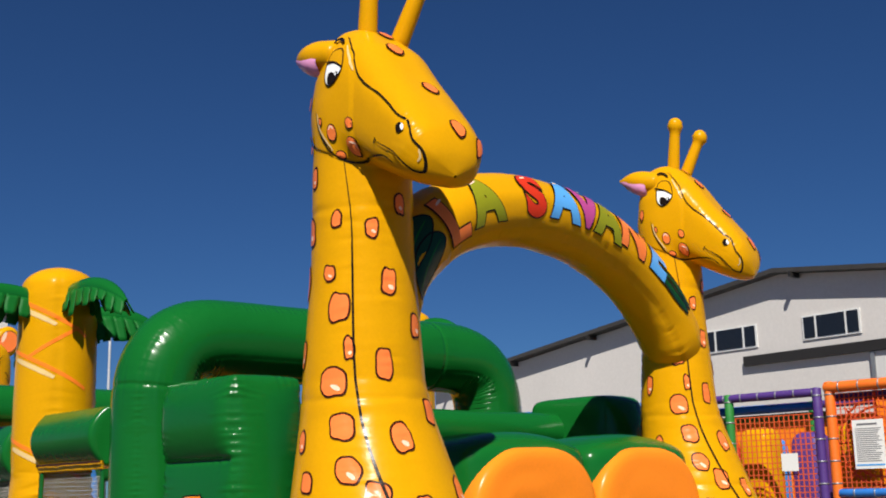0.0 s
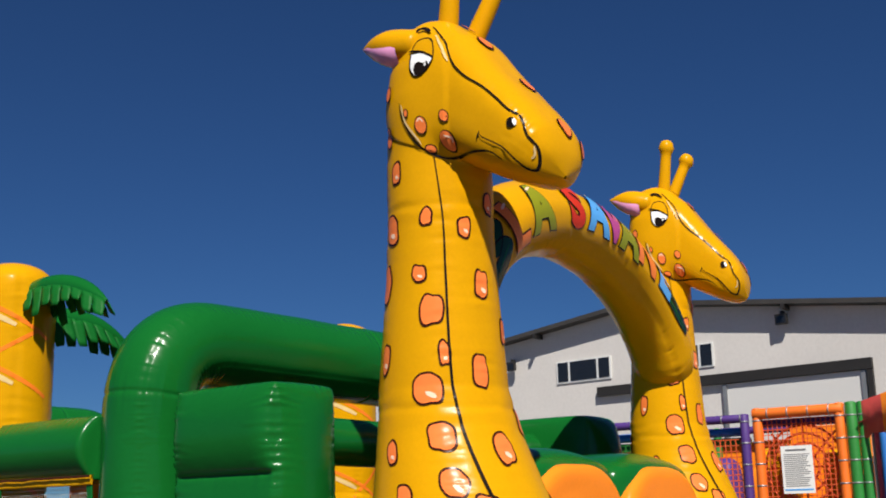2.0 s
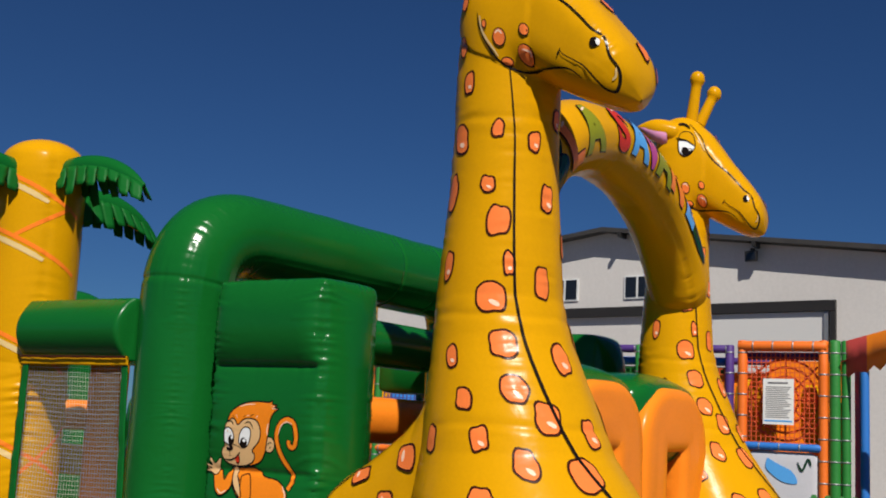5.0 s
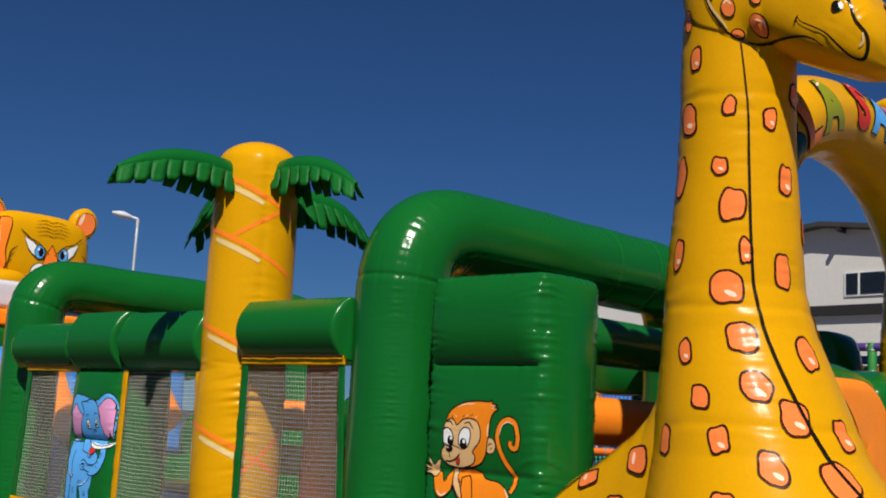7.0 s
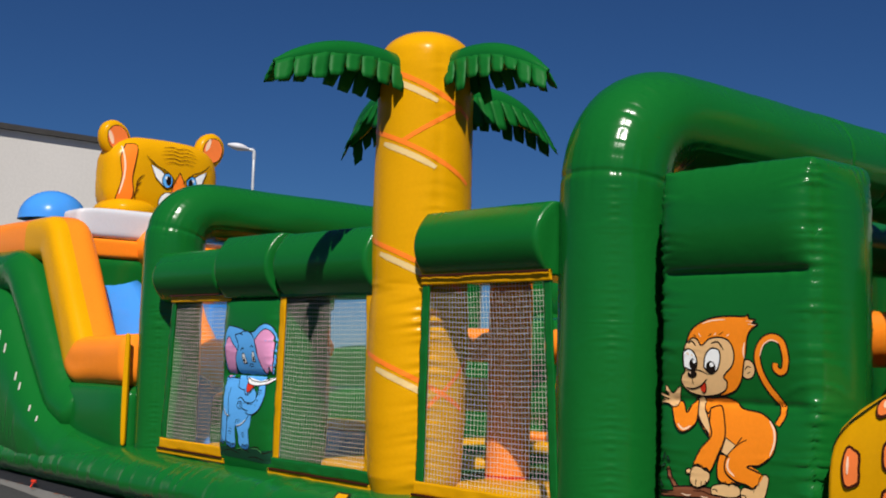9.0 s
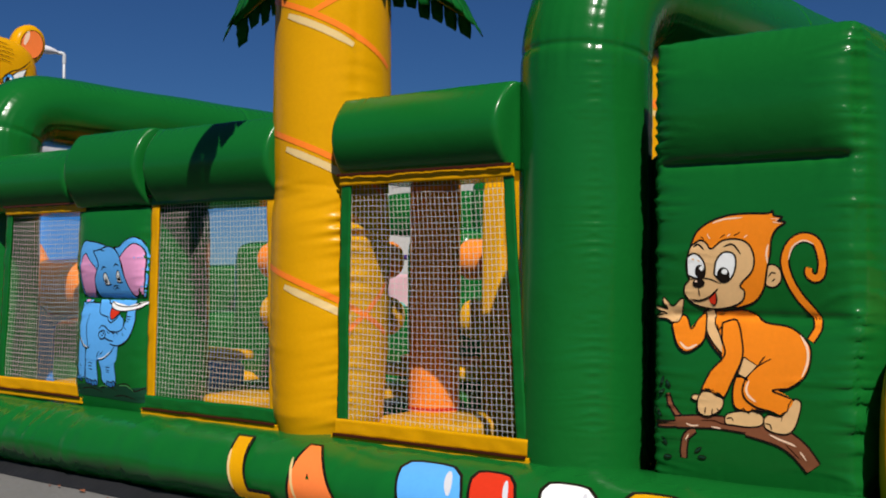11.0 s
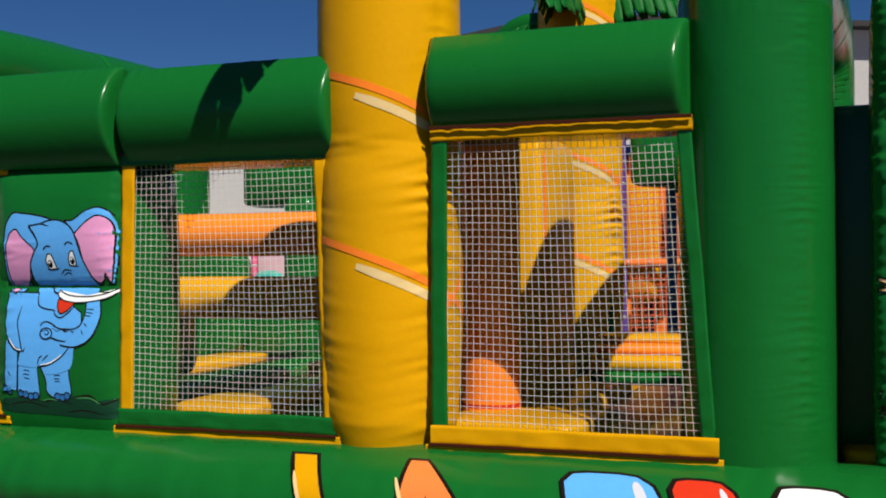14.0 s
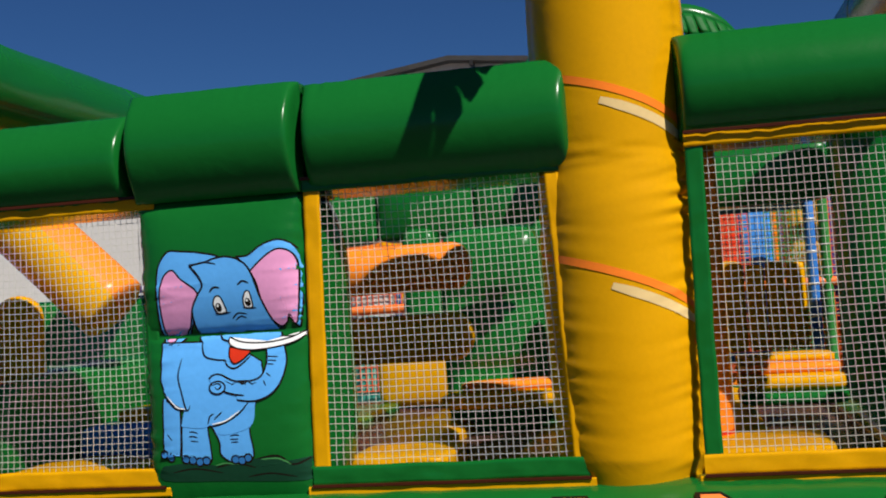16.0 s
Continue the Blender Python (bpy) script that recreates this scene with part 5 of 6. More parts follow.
    area(acc, S, [(-1.679, 0.879), (-1.552, 0.953), (-1.543, 0.907), (-1.571, 0.816), (-1.722, 0.788)], SKYBLUE, 0.0116)
    stroke(acc, S, [(-1.897, 1.145), (-1.915, 1.064), (-1.897, 0.981), (-1.875, 0.905), (-1.855, 0.927)], 0.008, INK, 0.0130)
    stroke(acc, S, [(-1.988, 0.986), (-1.936, 0.919), (-1.875, 0.901)], 0.008, INK, 0.0144)
    stroke(acc, S, [(-1.768, 0.825), (-1.694, 0.839), (-1.618, 0.882), (-1.572, 0.931)], 0.008, INK, 0.0130)
    stroke(acc, S, [(-1.774, 0.837), (-1.763, 0.871), (-1.743, 0.884)], 0.007, INK, 0.0144)
    stroke(acc, S, [(-1.742, 0.858), (-1.703, 0.891)], 0.007, INK, 0.0144)
    stroke(acc, S, [(-1.970, 0.973), (-1.924, 0.922), (-1.881, 0.911)], 0.006, EYEWHITE, 0.0158)
    stroke(acc, S, [(-1.755, 0.836), (-1.687, 0.850), (-1.617, 0.893)], 0.006, EYEWHITE, 0.0158)
    outlined(acc, S, [(-1.821, 1.572), (-1.746, 1.581), (-1.696, 1.596), (-1.634, 1.600), (-1.574, 1.578), (-1.528, 1.528), (-1.488, 1.399), (-1.456, 1.316), (-1.408, 1.221), (-1.428, 1.188), (-1.561, 1.195), (-1.683, 1.202), (-1.720, 1.210), (-1.794, 1.209), (-1.821, 1.268), (-1.828, 1.362), (-1.793, 1.430), (-1.764, 1.486)], SKYBLUE, width=0.009, off=0.0116)
    stroke(acc, S, [(-1.821, 1.566), (-1.752, 1.581), (-1.691, 1.569)], 0.008, INK, 0.0148)
    stroke(acc, S, [(-1.821, 1.572), (-1.781, 1.523), (-1.762, 1.480)], 0.008, INK, 0.0162)
    area(acc, S, [(-1.794, 1.214), (-1.665, 1.207), (-1.627, 1.118), (-1.682, 1.124), (-1.737, 1.130), (-1.782, 1.156)], SKYBLUE, 0.0148)
    stroke(acc, S, [(-1.800, 1.215), (-1.785, 1.150), (-1.725, 1.129), (-1.682, 1.127)], 0.008, INK, 0.0162)
    stroke(acc, S, [(-1.682, 1.127), (-1.671, 1.100), (-1.635, 1.086), (-1.591, 1.111), (-1.552, 1.147)], 0.008, INK, 0.0176)
    limb(acc, S, [(-1.441, 1.177), (-1.434, 1.102), (-1.469, 1.018), (-1.538, 0.981), (-1.623, 0.985)], 0.085, SKYBLUE, 0.0190, edge=0.018)
    limb(acc, S, [(-1.587, 0.987), (-1.659, 1.004), (-1.718, 1.033), (-1.744, 1.020)], 0.051, SKYBLUE, 0.0222, edge=0.018)
    inked(acc, S, -1.720, 1.002, 0.034, 0.025, SKYBLUE, 0.0254, 0.008, 0.0)
    stroke(acc, S, [(-1.757, 1.009), (-1.719, 1.021), (-1.702, 1.007), (-1.718, 0.994), (-1.732, 1.006)], 0.007, INK, 0.0286)
    stroke(acc, S, [(-1.682, 1.031), (-1.646, 1.013), (-1.621, 1.028), (-1.597, 1.011), (-1.572, 1.025), (-1.549, 1.011), (-1.530, 1.019)], 0.006, INK, 0.0286, soft=False)
    stroke(acc, S, [(-1.480, 1.133), (-1.426, 1.128)], 0.006, INK, 0.0222)
    stroke(acc, S, [(-1.475, 1.115), (-1.433, 1.110)], 0.006, INK, 0.0222)
    stroke(acc, S, [(-1.480, 1.098), (-1.446, 1.095)], 0.006, INK, 0.0222)
    stroke(acc, S, [(-1.485, 1.059), (-1.462, 1.041)], 0.006, INK, 0.0222)
    stroke(acc, S, [(-1.497, 1.025), (-1.486, 0.998)], 0.006, INK, 0.0222)
    outlined(acc, S, [(-1.662, 1.184), (-1.599, 1.172), (-1.557, 1.166), (-1.590, 1.128), (-1.638, 1.107), (-1.662, 1.143)], RED, width=0.007, off=0.0222)
    outlined(acc, S, [(-1.663, 1.230), (-1.597, 1.203), (-1.476, 1.196), (-1.367, 1.213), (-1.305, 1.238), (-1.286, 1.237), (-1.331, 1.200), (-1.417, 1.176), (-1.539, 1.165), (-1.624, 1.176), (-1.665, 1.201)], EYEWHITE, width=0.007, off=0.0254)
    stroke(acc, S, [(-1.420, 1.222), (-1.354, 1.220), (-1.299, 1.238)], 0.006, INK, 0.0286)
    outlined(acc, S, [(-1.721, 1.388), (-1.707, 1.419), (-1.682, 1.417), (-1.666, 1.375), (-1.662, 1.346), (-1.705, 1.343)], EYEWHITE, width=0.007, off=0.0148)
    outlined(acc, S, [(-1.573, 1.402), (-1.559, 1.432), (-1.540, 1.434), (-1.531, 1.390), (-1.533, 1.361), (-1.569, 1.363)], EYEWHITE, width=0.007, off=0.0148)
    blob(acc, S, -1.695, 1.369, 0.015, 0.021, INK, 0.2, 0.0180)
    blob(acc, S, -1.551, 1.385, 0.014, 0.020, INK, 0.2, 0.0180)
    blob(acc, S, -1.699, 1.377, 0.005, 0.007, EYEWHITE, 0.0, 0.0194)
    blob(acc, S, -1.555, 1.394, 0.005, 0.007, EYEWHITE, 0.0, 0.0194)
    stroke(acc, S, [(-1.716, 1.341), (-1.681, 1.339), (-1.640, 1.345)], 0.007, INK, 0.0194)
    stroke(acc, S, [(-1.578, 1.360), (-1.545, 1.356), (-1.515, 1.357)], 0.007, INK, 0.0148)
    stroke(acc, S, [(-1.733, 1.440), (-1.710, 1.462), (-1.680, 1.458)], 0.009, INK, 0.0148)
    stroke(acc, S, [(-1.593, 1.466), (-1.568, 1.483), (-1.537, 1.471)], 0.009, INK, 0.0148)
    stroke(acc, S, [(-1.637, 1.313), (-1.607, 1.337), (-1.565, 1.332)], 0.007, INK, 0.0148)
    stroke(acc, S, [(-1.622, 1.305), (-1.596, 1.322), (-1.568, 1.314)], 0.006, INK, 0.0162)
    stroke(acc, S, [(-1.736, 1.240), (-1.718, 1.245), (-1.716, 1.262)], 0.007, INK, 0.0148)
    stroke(acc, S, [(-1.717, 1.251), (-1.694, 1.220), (-1.664, 1.211)], 0.008, INK, 0.0286)
    stroke(acc, S, [(-1.869, 0.804), (-1.850, 0.805), (-1.826, 0.797)], 0.006, INK, 0.0066)
    stroke(acc, S, [(-1.872, 0.783), (-1.851, 0.784), (-1.831, 0.778)], 0.006, INK, 0.0066)
    stroke(acc, S, [(-1.865, 0.764), (-1.828, 0.759)], 0.006, INK, 0.0066)
    stroke(acc, S, [(-1.671, 0.779), (-1.648, 0.783), (-1.627, 0.781)], 0.006, INK, 0.0066)
    stroke(acc, S, [(-1.672, 0.764), (-1.631, 0.764)], 0.006, INK, 0.0066)
    stroke(acc, S, [(-1.668, 0.750), (-1.632, 0.751)], 0.006, INK, 0.0066)
    stroke(acc, S, [(-1.981, 0.799), (-1.958, 0.769)], 0.006, INK, 0.0066)
    inked(acc, S, -1.895, 0.679, 0.015, 0.015, DEEPBLUE, 0.0066, 0.008, 0.0)
    inked(acc, S, -1.862, 0.674, 0.015, 0.015, DEEPBLUE, 0.0066, 0.008, 0.0)
    inked(acc, S, -1.828, 0.665, 0.015, 0.015, DEEPBLUE, 0.0066, 0.008, 0.0)
    inked(acc, S, -1.795, 0.669, 0.015, 0.015, DEEPBLUE, 0.0066, 0.008, 0.0)
    inked(acc, S, -1.653, 0.670, 0.015, 0.015, DEEPBLUE, 0.0066, 0.008, 0.0)
    inked(acc, S, -1.623, 0.665, 0.015, 0.015, DEEPBLUE, 0.0066, 0.008, 0.0)
    inked(acc, S, -1.592, 0.675, 0.015, 0.015, DEEPBLUE, 0.0066, 0.008, 0.0)
    inked(acc, S, -2.002, 0.704, 0.015, 0.015, DEEPBLUE, 0.0066, 0.008, 0.0)
    inked(acc, S, -1.970, 0.689, 0.015, 0.015, DEEPBLUE, 0.0066, 0.008, 0.0)
    drape(acc, block.front, 0.22, 0.018)
    part("elephant_picture", acc, castle, "printed blue elephant picture")


def glyph(ch, size, offset):
    """The filled outline of one letter of the built-in font, cut fine enough to bend: points and faces."""
    cu = bpy.data.curves.new("glyph", 'FONT')
    cu.body, cu.size, cu.offset, cu.align_x, cu.resolution_u = ch, size, offset, 'CENTER', 5
    ob = bpy.data.objects.new("glyph", cu)
    me = ob.to_mesh()
    bm = bmesh.new()
    bm.from_mesh(me)
    bmesh.ops.triangulate(bm, faces=bm.faces)
    for _ in range(2):
        long = [e for e in bm.edges if e.calc_length() > 0.06]
        if long:
            bmesh.ops.subdivide_edges(bm, edges=long, cuts=1)
            bmesh.ops.triangulate(bm, faces=bm.faces)
    bm.verts.index_update()
    out = [v.co.copy() for v in bm.verts], [[v.index for v in f.verts] for f in bm.faces]
    bm.free()
    ob.to_mesh_clear()
    bpy.data.objects.remove(ob)
    bpy.data.curves.remove(cu)
    return out


def put_glyph(acc, ch, size, offset, surf, u, v, material, off):
    pts, faces = glyph(ch, size, offset)
    base, s = len(acc.v), acc.slot(material)
    for p in pts:
        acc.v.append(tuple(surf(u + p.x, v + p.y, off)))
    for f in faces:
        acc.f.append(tuple(base + k for k in f))
        acc.m.append(s)


def arch_surf(pts, r):
    fr = []
    length = [0.0]
    for i, p in enumerate(pts):
        t = (pts[min(i + 1, len(pts) - 1)] - pts[max(i - 1, 0)]).normalized()
        f = Vector((1, 0, 0)) - t * t.x
        f.normalize()
        fr.append((p, t, f, f.cross(t)))
        if i:
            length.append(length[-1] + (p - pts[i - 1]).length)

    def surf(s, v, off):
        k = float(np.interp(s, length, range(len(pts))))
        i = min(int(k), len(pts) - 2)
        w = k - i
        p, f, n = (fr[i][q].lerp(fr[i + 1][q], w) for q in (0, 2, 3))
        a = v / r
        return p + (f * math.cos(a) + n * math.sin(a)) * (r + 0.004 + off * 0.4)
    return surf, length


def build_arch_letters(top, pts):
    surf, length = arch_surf(pts, 0.272)
    ys = [p.y for p in pts]

    def s_of(y):
        return float(np.interp(y, ys, length))
    inks = (SPOT, OLIVE, RED, SKYBLUE, MAGENTA, OLIVE, SPOT, SKYBLUE)
    for ch, y, m, up in zip("LASAVANE", (1.02, 1.36, 1.89, 2.25, 2.53, 2.80, 3.13, 3.46), inks, (-0.06, -0.03, -0.01, 0.0, 0.01, 0.01, 0.04, 0.05)):
        acc = Acc()
        put_glyph(acc, ch, 0.46, 0.036, flat, s_of(y), -0.06 + up, INK, 0.008)
        put_glyph(acc, ch, 0.46, 0.025, flat, s_of(y), -0.06 + up, m, 0.016)
        stroke(acc, flat, [(s_of(y) - 0.06, 0.23 + up), (s_of(y) + 0.01, 0.25 + up)], 0.018, SPOT_LIGHT, 0.022)
        drape(acc, surf, 1.0, 0.04)
        part("letter", acc, top, "painted block letter", smooth=True)
    for y0, w, c in ((0.68, 1.0, 0.0), (3.66, 0.40, 0.03)):
        acc = Acc()
        s = s_of(y0)
        for d in (-0.06, 0.10):
            d = c + w * d
            pts2 = [(s + a, d + w * b) for a, b in ((-0.24, -0.08), (-0.05, 0.10), (0.20, 0.12), (0.30, 0.02), (0.10, -0.10))]
            outlined(acc, surf, pts2, DARKGREEN, off=0.008)
            stroke(acc, surf, [(s - 0.2, d - 0.05 * w), (s + 0.25, d + 0.04 * w)], 0.012, GREEN, 0.014)
        part("leaf_print", acc, top, "printed dark green leaves")


def build_base_letters(castle):
    prof, arc = [], [0.0]
    for k in range(81):
        a = math.pi / 2 + math.pi * 0.62 * k / 80
        prof.append((0.09 + 0.43 * math.cos(a), 0.255 + 0.2494 * math.sin(a)))
        if k:
            arc.append(arc[-1] + math.hypot(prof[-1][0] - prof[-2][0], prof[-1][1] - prof[-2][1]))
    top = float(np.interp(0.27, [0.09 - p[0] for p in prof[:40]], arc[:40]))

    def surf(x, v, off):
        """v runs down the front of the base rim from the upper edge of its letters."""
        s = top - 0.10 - v
        y, z = float(np.interp(s, arc, [p[0] for p in prof])), float(np.interp(s, arc, [p[1] for p in prof]))
        n = Vector((0, (y - 0.09) * 0.34, z - 0.255)).normalized()
        return Vector((x + 0.45 * (-0.10 - v), y, z)) + n * (0.014 + off * 0.4)
    for ch, x, m in (("L", -0.05, YELLOW), ("A", 0.46, SPOT)):
        acc = Acc()
        put_glyph(acc, ch, 0.56, 0.050, flat, x, -0.50, INK, 0.003)
        put_glyph(acc, ch, 0.56, 0.030, flat, x, -0.50, m, 0.008)
        stroke(acc, flat, [(x - 0.13, -0.20), (x - 0.13, -0.32), (x - 0.13, -0.42)], 0.02, CREAM, 0.012)
        drape(acc, surf, 0.5)
        part("letter", acc, castle, "painted block letter")
    for x, w, m, v in ((1.30, 0.20, SKYBLUE, -0.30), (1.69, 0.13, RED, -0.31), (2.12, 0.15, EYEWHITE, -0.32), (2.58, 0.17, YELLOW, -0.31), (3.05, 0.15, SPOT, -0.30)):
        acc = Acc()
        blob(acc, flat, x, v, w + 0.018, 0.218, INK, 0, 0.003, square=2)
        blob(acc, flat, x, v, w, 0.20, m, 0, 0.008, square=2)
        blob(acc, flat, x + w * 0.62, v + 0.09, w * 0.12, 0.07, WHITE, 0, 0.012)
        drape(acc, surf, 0.5)
        part("letter_block", acc, castle, "painted colour block on the base")


# ---- slide with a tiger ----
def build_slide():
    sl = thing("inflatable_slide", "green inflatable slide with orange rails and blue lane", "slide")
    acc = Acc()
    tube(acc, rounded_path([(-5.0, 0.12, 0.74), (-5.30, 0.10, 0.84), (-6.55, 0.10, 2.25), (-9.2, 0.10, 2.25)], 0.5, 0.05), 0.27, GREEN, n=32, seams=(1.0, 4.0), ripple=0.006)
    part("side_tube", acc, sl)
    acc = Acc()
    p = rounded_path([(-3.97, 0.22, 1.31), (-5.08, 0.22, 1.28), (-6.08, 0.28, 2.62), (-9.2, 0.28, 2.62)], 0.22, 0.04)
    tube(acc, p, 0.26, lambda u, th: YELLOW if 0.22 < u < 0.6 and math.cos(th - 2.4) > -0.35 else ORANGE, n=48, ripple=0.007, square=3.4, seams=(1.6,))
    part("rail", acc, sl, "orange rail with a yellow face")
    acc = Acc()
    tube(acc, [(x, y + 1.25, z) for x, y, z in p], 0.26, ORANGE, n=28, ripple=0.006)
    part("rail", acc, sl, "orange rail")
    # lower side wall: it sweeps up out of the base tube
    def wall_top(x):
        return float(np.interp(x, (-9.6, -8.0, -6.83, -6.48, -6.06, -5.65, -5.43, -5.22, -5.0, -4.76, -4.4, -3.9), (2.45, 2.40, 2.07, 1.93, 1.50, 1.08, 0.90, 0.77, 0.66, 0.59, 0.54, 0.47)))

    def wall_at(x, th, off=0.0):
        top = wall_top(x)
        c, e = math.cos(th), math.sin(th)
        k = (abs(c) ** 2.6 + abs(e) ** 2.6) ** (1 / 2.6)
        rise = min(1.0, max(0.0, (-3.9 - x) / 1.6))
        out = 0.34 + 0.09 * rise + off + 0.010 * noise.noise(Vector((x * 4.0, th * 1.5, 2.0))) + 0.006 * noise.noise(Vector((x * 13.0, th, 5.0)))
        return Vector((x, 0.085 + out * c / k, 0.01 + (top / 2 + off) * (1 + e / k)))
    acc = Acc()
    acc.grid(lambda i, j: wall_at(-9.6 + 5.7 * i / 150, 2 * math.pi * j / 48), 150, 48, GREEN, wrap_v=True)
    wall = part("side_wall", acc, sl, "green lower side wall with lacing eyelets")
    for k in (0, 1, 2, 4, 5, 7, 8):
        x = -6.50 + 0.15 * k + 0.03 * math.sin(k * 5.0)
        p, q = wall_at(x, 2.42), wall_at(x + 0.03, 2.52)
        acc = Acc()
        strip(acc, [p, q], 0.022 if k % 3 else 0.034, (0, -0.9, 0.4), NETMAT, 0.008)
        part("lacing_eyelet", acc, wall, "pale lacing eyelet")
    acc = Acc()
    acc.grid(lambda i, j: (-3.6 - 3.4 * i / 20, 0.45 + 0.85 * j / 6, 0.62 + 2.1 * (i / 20) ** 1.15 - 0.10 * math.sin(math.pi * j / 6) + 0.03 * math.sin(i * 2.2)), 20, 6, BLUE)
    lane = part("lane", acc, sl, "blue sliding lane")
    lane.modifiers.new("thick", 'SOLIDIFY').thickness = 0.08
    acc = Acc()
    pillow(acc, (-5.35, 1.60, 0.50), (-5.08, 3.20, 2.15), BLUE, bulge=(0.03, 0.02, 0.03), power=12, n=18, seed=4.0)
    part("lane_wall", acc, sl, "blue wall beside the sliding lane")
    acc = Acc()
    pillow(acc, (-5.35, -0.02, 0.40), (-3.80, 0.40, 1.06), GREEN, bulge=(0.02, 0.05, 0.03), power=9, n=26, seed=2.0)
    part("side_panel", acc, sl, "green inflated side panel under the rail")
    acc = Acc()
    pillow(acc, (-3.835, -0.055, 0.52), (-3.785, 0.0, 1.56), YELLOW, bulge=(0.005, 0.01, 0.01), power=9, n=16)
    part("end_band", acc, sl, "yellow band closing the rail end")
    for z0, z1, m, nm in ((2.70, 3.06, WHITE, "white_beam"), (2.47, 2.70, ORANGE, "orange_beam"), (1.95, 2.47, GREEN, "green_beam")):
        acc = Acc()
        pillow(acc, (-6.9, 0.55, z0), (-6.35, 4.3, z1), m, bulge=(0.04, 0, 0.02), power=9, n=20, seed=z0)
        part(nm, acc, sl, nm.replace("_", " ") + " across the slide top")
    acc = Acc()
    pillow(acc, (-9.4, 0.4, 0.4), (-6.9, 4.3, 2.8), GREEN, bulge=(0.02, 0.02, 0.02), power=14, n=14)
    part("tower", acc, sl)
    acc = Acc()
    acc.grid(lambda i, j: (-7.6 + 0.42 * math.cos(j * math.pi / 12) * math.sin(math.pi / 2 * i / 8), 0.75 + 0.42 * math.sin(j * math.pi / 12) * math.sin(math.pi / 2 * i / 8), 2.98 + 0.37 * math.cos(math.pi / 2 * i / 8)), 8, 24, BLUE, wrap_v=True)
    part("dome", acc, sl, "blue dome")
    # tiger statue sitting on the top beam
    acc = Acc()
    cy, cz, hy, hz, pw = 1.85, 3.52, 0.77, 0.55, 3.4

    def ball(c, h, pw, nu=26, nv=44, seed=0.0):
        def fn(i, j):
            a, b = -math.pi / 2 + math.pi * i / nu, 2 * math.pi * j / nv
            d = Vector((math.cos(a) * math.cos(b), math.cos(a) * math.sin(b), math.sin(a)))
            k = sum(abs(q) ** pw for q in d) ** (1 / pw)
            w = 1 + 0.012 * noise.noise(Vector((d.x * 5, d.y * 9, d.z * 9 + seed)))
            return Vector(c) + Vector((d.x * h[0], d.y * h[1], d.z * h[2])) * (w / k)
        acc.grid(fn, nu, nv, YELLOW, wrap_v=True)
    ball((-7.02, cy, cz), (0.36, hy, hz), pw)
    ball((-6.92, 1.38, 3.10), (0.42, 0.36, 0.16), 2.4, 14, 24, 3.0)
    ball((-6.92, 2.32, 3.10), (0.42, 0.36, 0.16), 2.4, 14, 24, 5.0)
    for y, z, t in ((1.22, 4.00, -0.35), (2.55, 4.03, 0.35)):
        c = Vector((-7.0, y, z))

        def ear_at(a, r, dx, c=c, t=t):
            u, v = 0.20 * r * math.cos(a), 0.245 * r * math.sin(a)
            return c + Vector((dx, u * math.cos(t) + v * math.sin(t), v * math.cos(t) - u * math.sin(t)))
        prof = ((0.0, -0.12), (0.7, -0.11), (1.0, -0.02), (1.0, 0.05), (0.86, 0.115), (0.6, 0.12), (0.0, 0.10))
        acc.grid(lambda i, j: ear_at(2 * math.pi * j / 28, max(prof[i][0], 0.001), prof[i][1]), len(prof) - 1, 28, YELLOW, wrap_v=True)
        E = lambda u, v, off, f=ear_at: f(math.atan2(v, u), math.hypot(u, v), 0.122 + off)
        blob(acc, E, 0.02, 0.0, 0.72, 0.70, INK, 0, 0.002)
        blob(acc, E, 0.02, 0.0, 0.67, 0.66, SPOT, 0, 0.004)
        blob(acc, E, -0.42, 0.15, 0.14, 0.36, SPOT_LIGHT, 0, 0.006)

    def S(y, z, off):
        u, v = (y - cy) / hy, (z - cz) / hz
        return Vector((-7.02 + 0.36 * max(0.0, 1 - abs(u) ** pw - abs(v) ** pw) ** (1 / pw) + 0.008 + off * 0.6, y, z))
    n0 = 1.97
    for sg in (-1, 1):
        outlined(acc, S, [(n0 + sg * 0.10, 3.45), (n0 + sg * 0.22, 3.44), (n0 + sg * 0.33, 3.54), (n0 + sg * 0.40, 3.70), (n0 + sg * 0.26, 3.64), (n0 + sg * 0.12, 3.52)], EYEWHITE, off=0.006, soft=False)
        blob(acc, S, n0 + sg * 0.17, 3.52, 0.078, 0.098, INK, 0, 0.012)
        blob(acc, S, n0 + sg * 0.17, 3.52, 0.066, 0.086, SKYBLUE, 0, 0.014)
        blob(acc, S, n0 + sg * 0.155, 3.52, 0.036, 0.060, INK, 0, 0.017)
        blob(acc, S, n0 + sg * 0.19, 3.555, 0.014, 0.018, EYEWHITE, 0, 0.020)
        stroke(acc, S, [(n0 + sg * 0.04, 3.50), (n0 + sg * 0.18, 3.63), (n0 + sg * 0.32, 3.69), (n0 + sg * 0.46, 3.80)], 0.015, INK, 0.018)
        for k in range(3):
            stroke(acc, S, [(n0 + sg * (0.48 + 0.03 * k), 3.56 - 0.09 * k), (n0 + sg * (0.55 + 0.02 * k), 3.50 - 0.09 * k), (n0 + sg * 0.58, 3.42 - 0.09 * k)], 0.012, BROWN_INK_AND_SHADE, 0.006)
        blob(acc, S, n0 + sg * 0.15, 3.24, 0.13, 0.14, INK, sg * 0.4, 0.008)
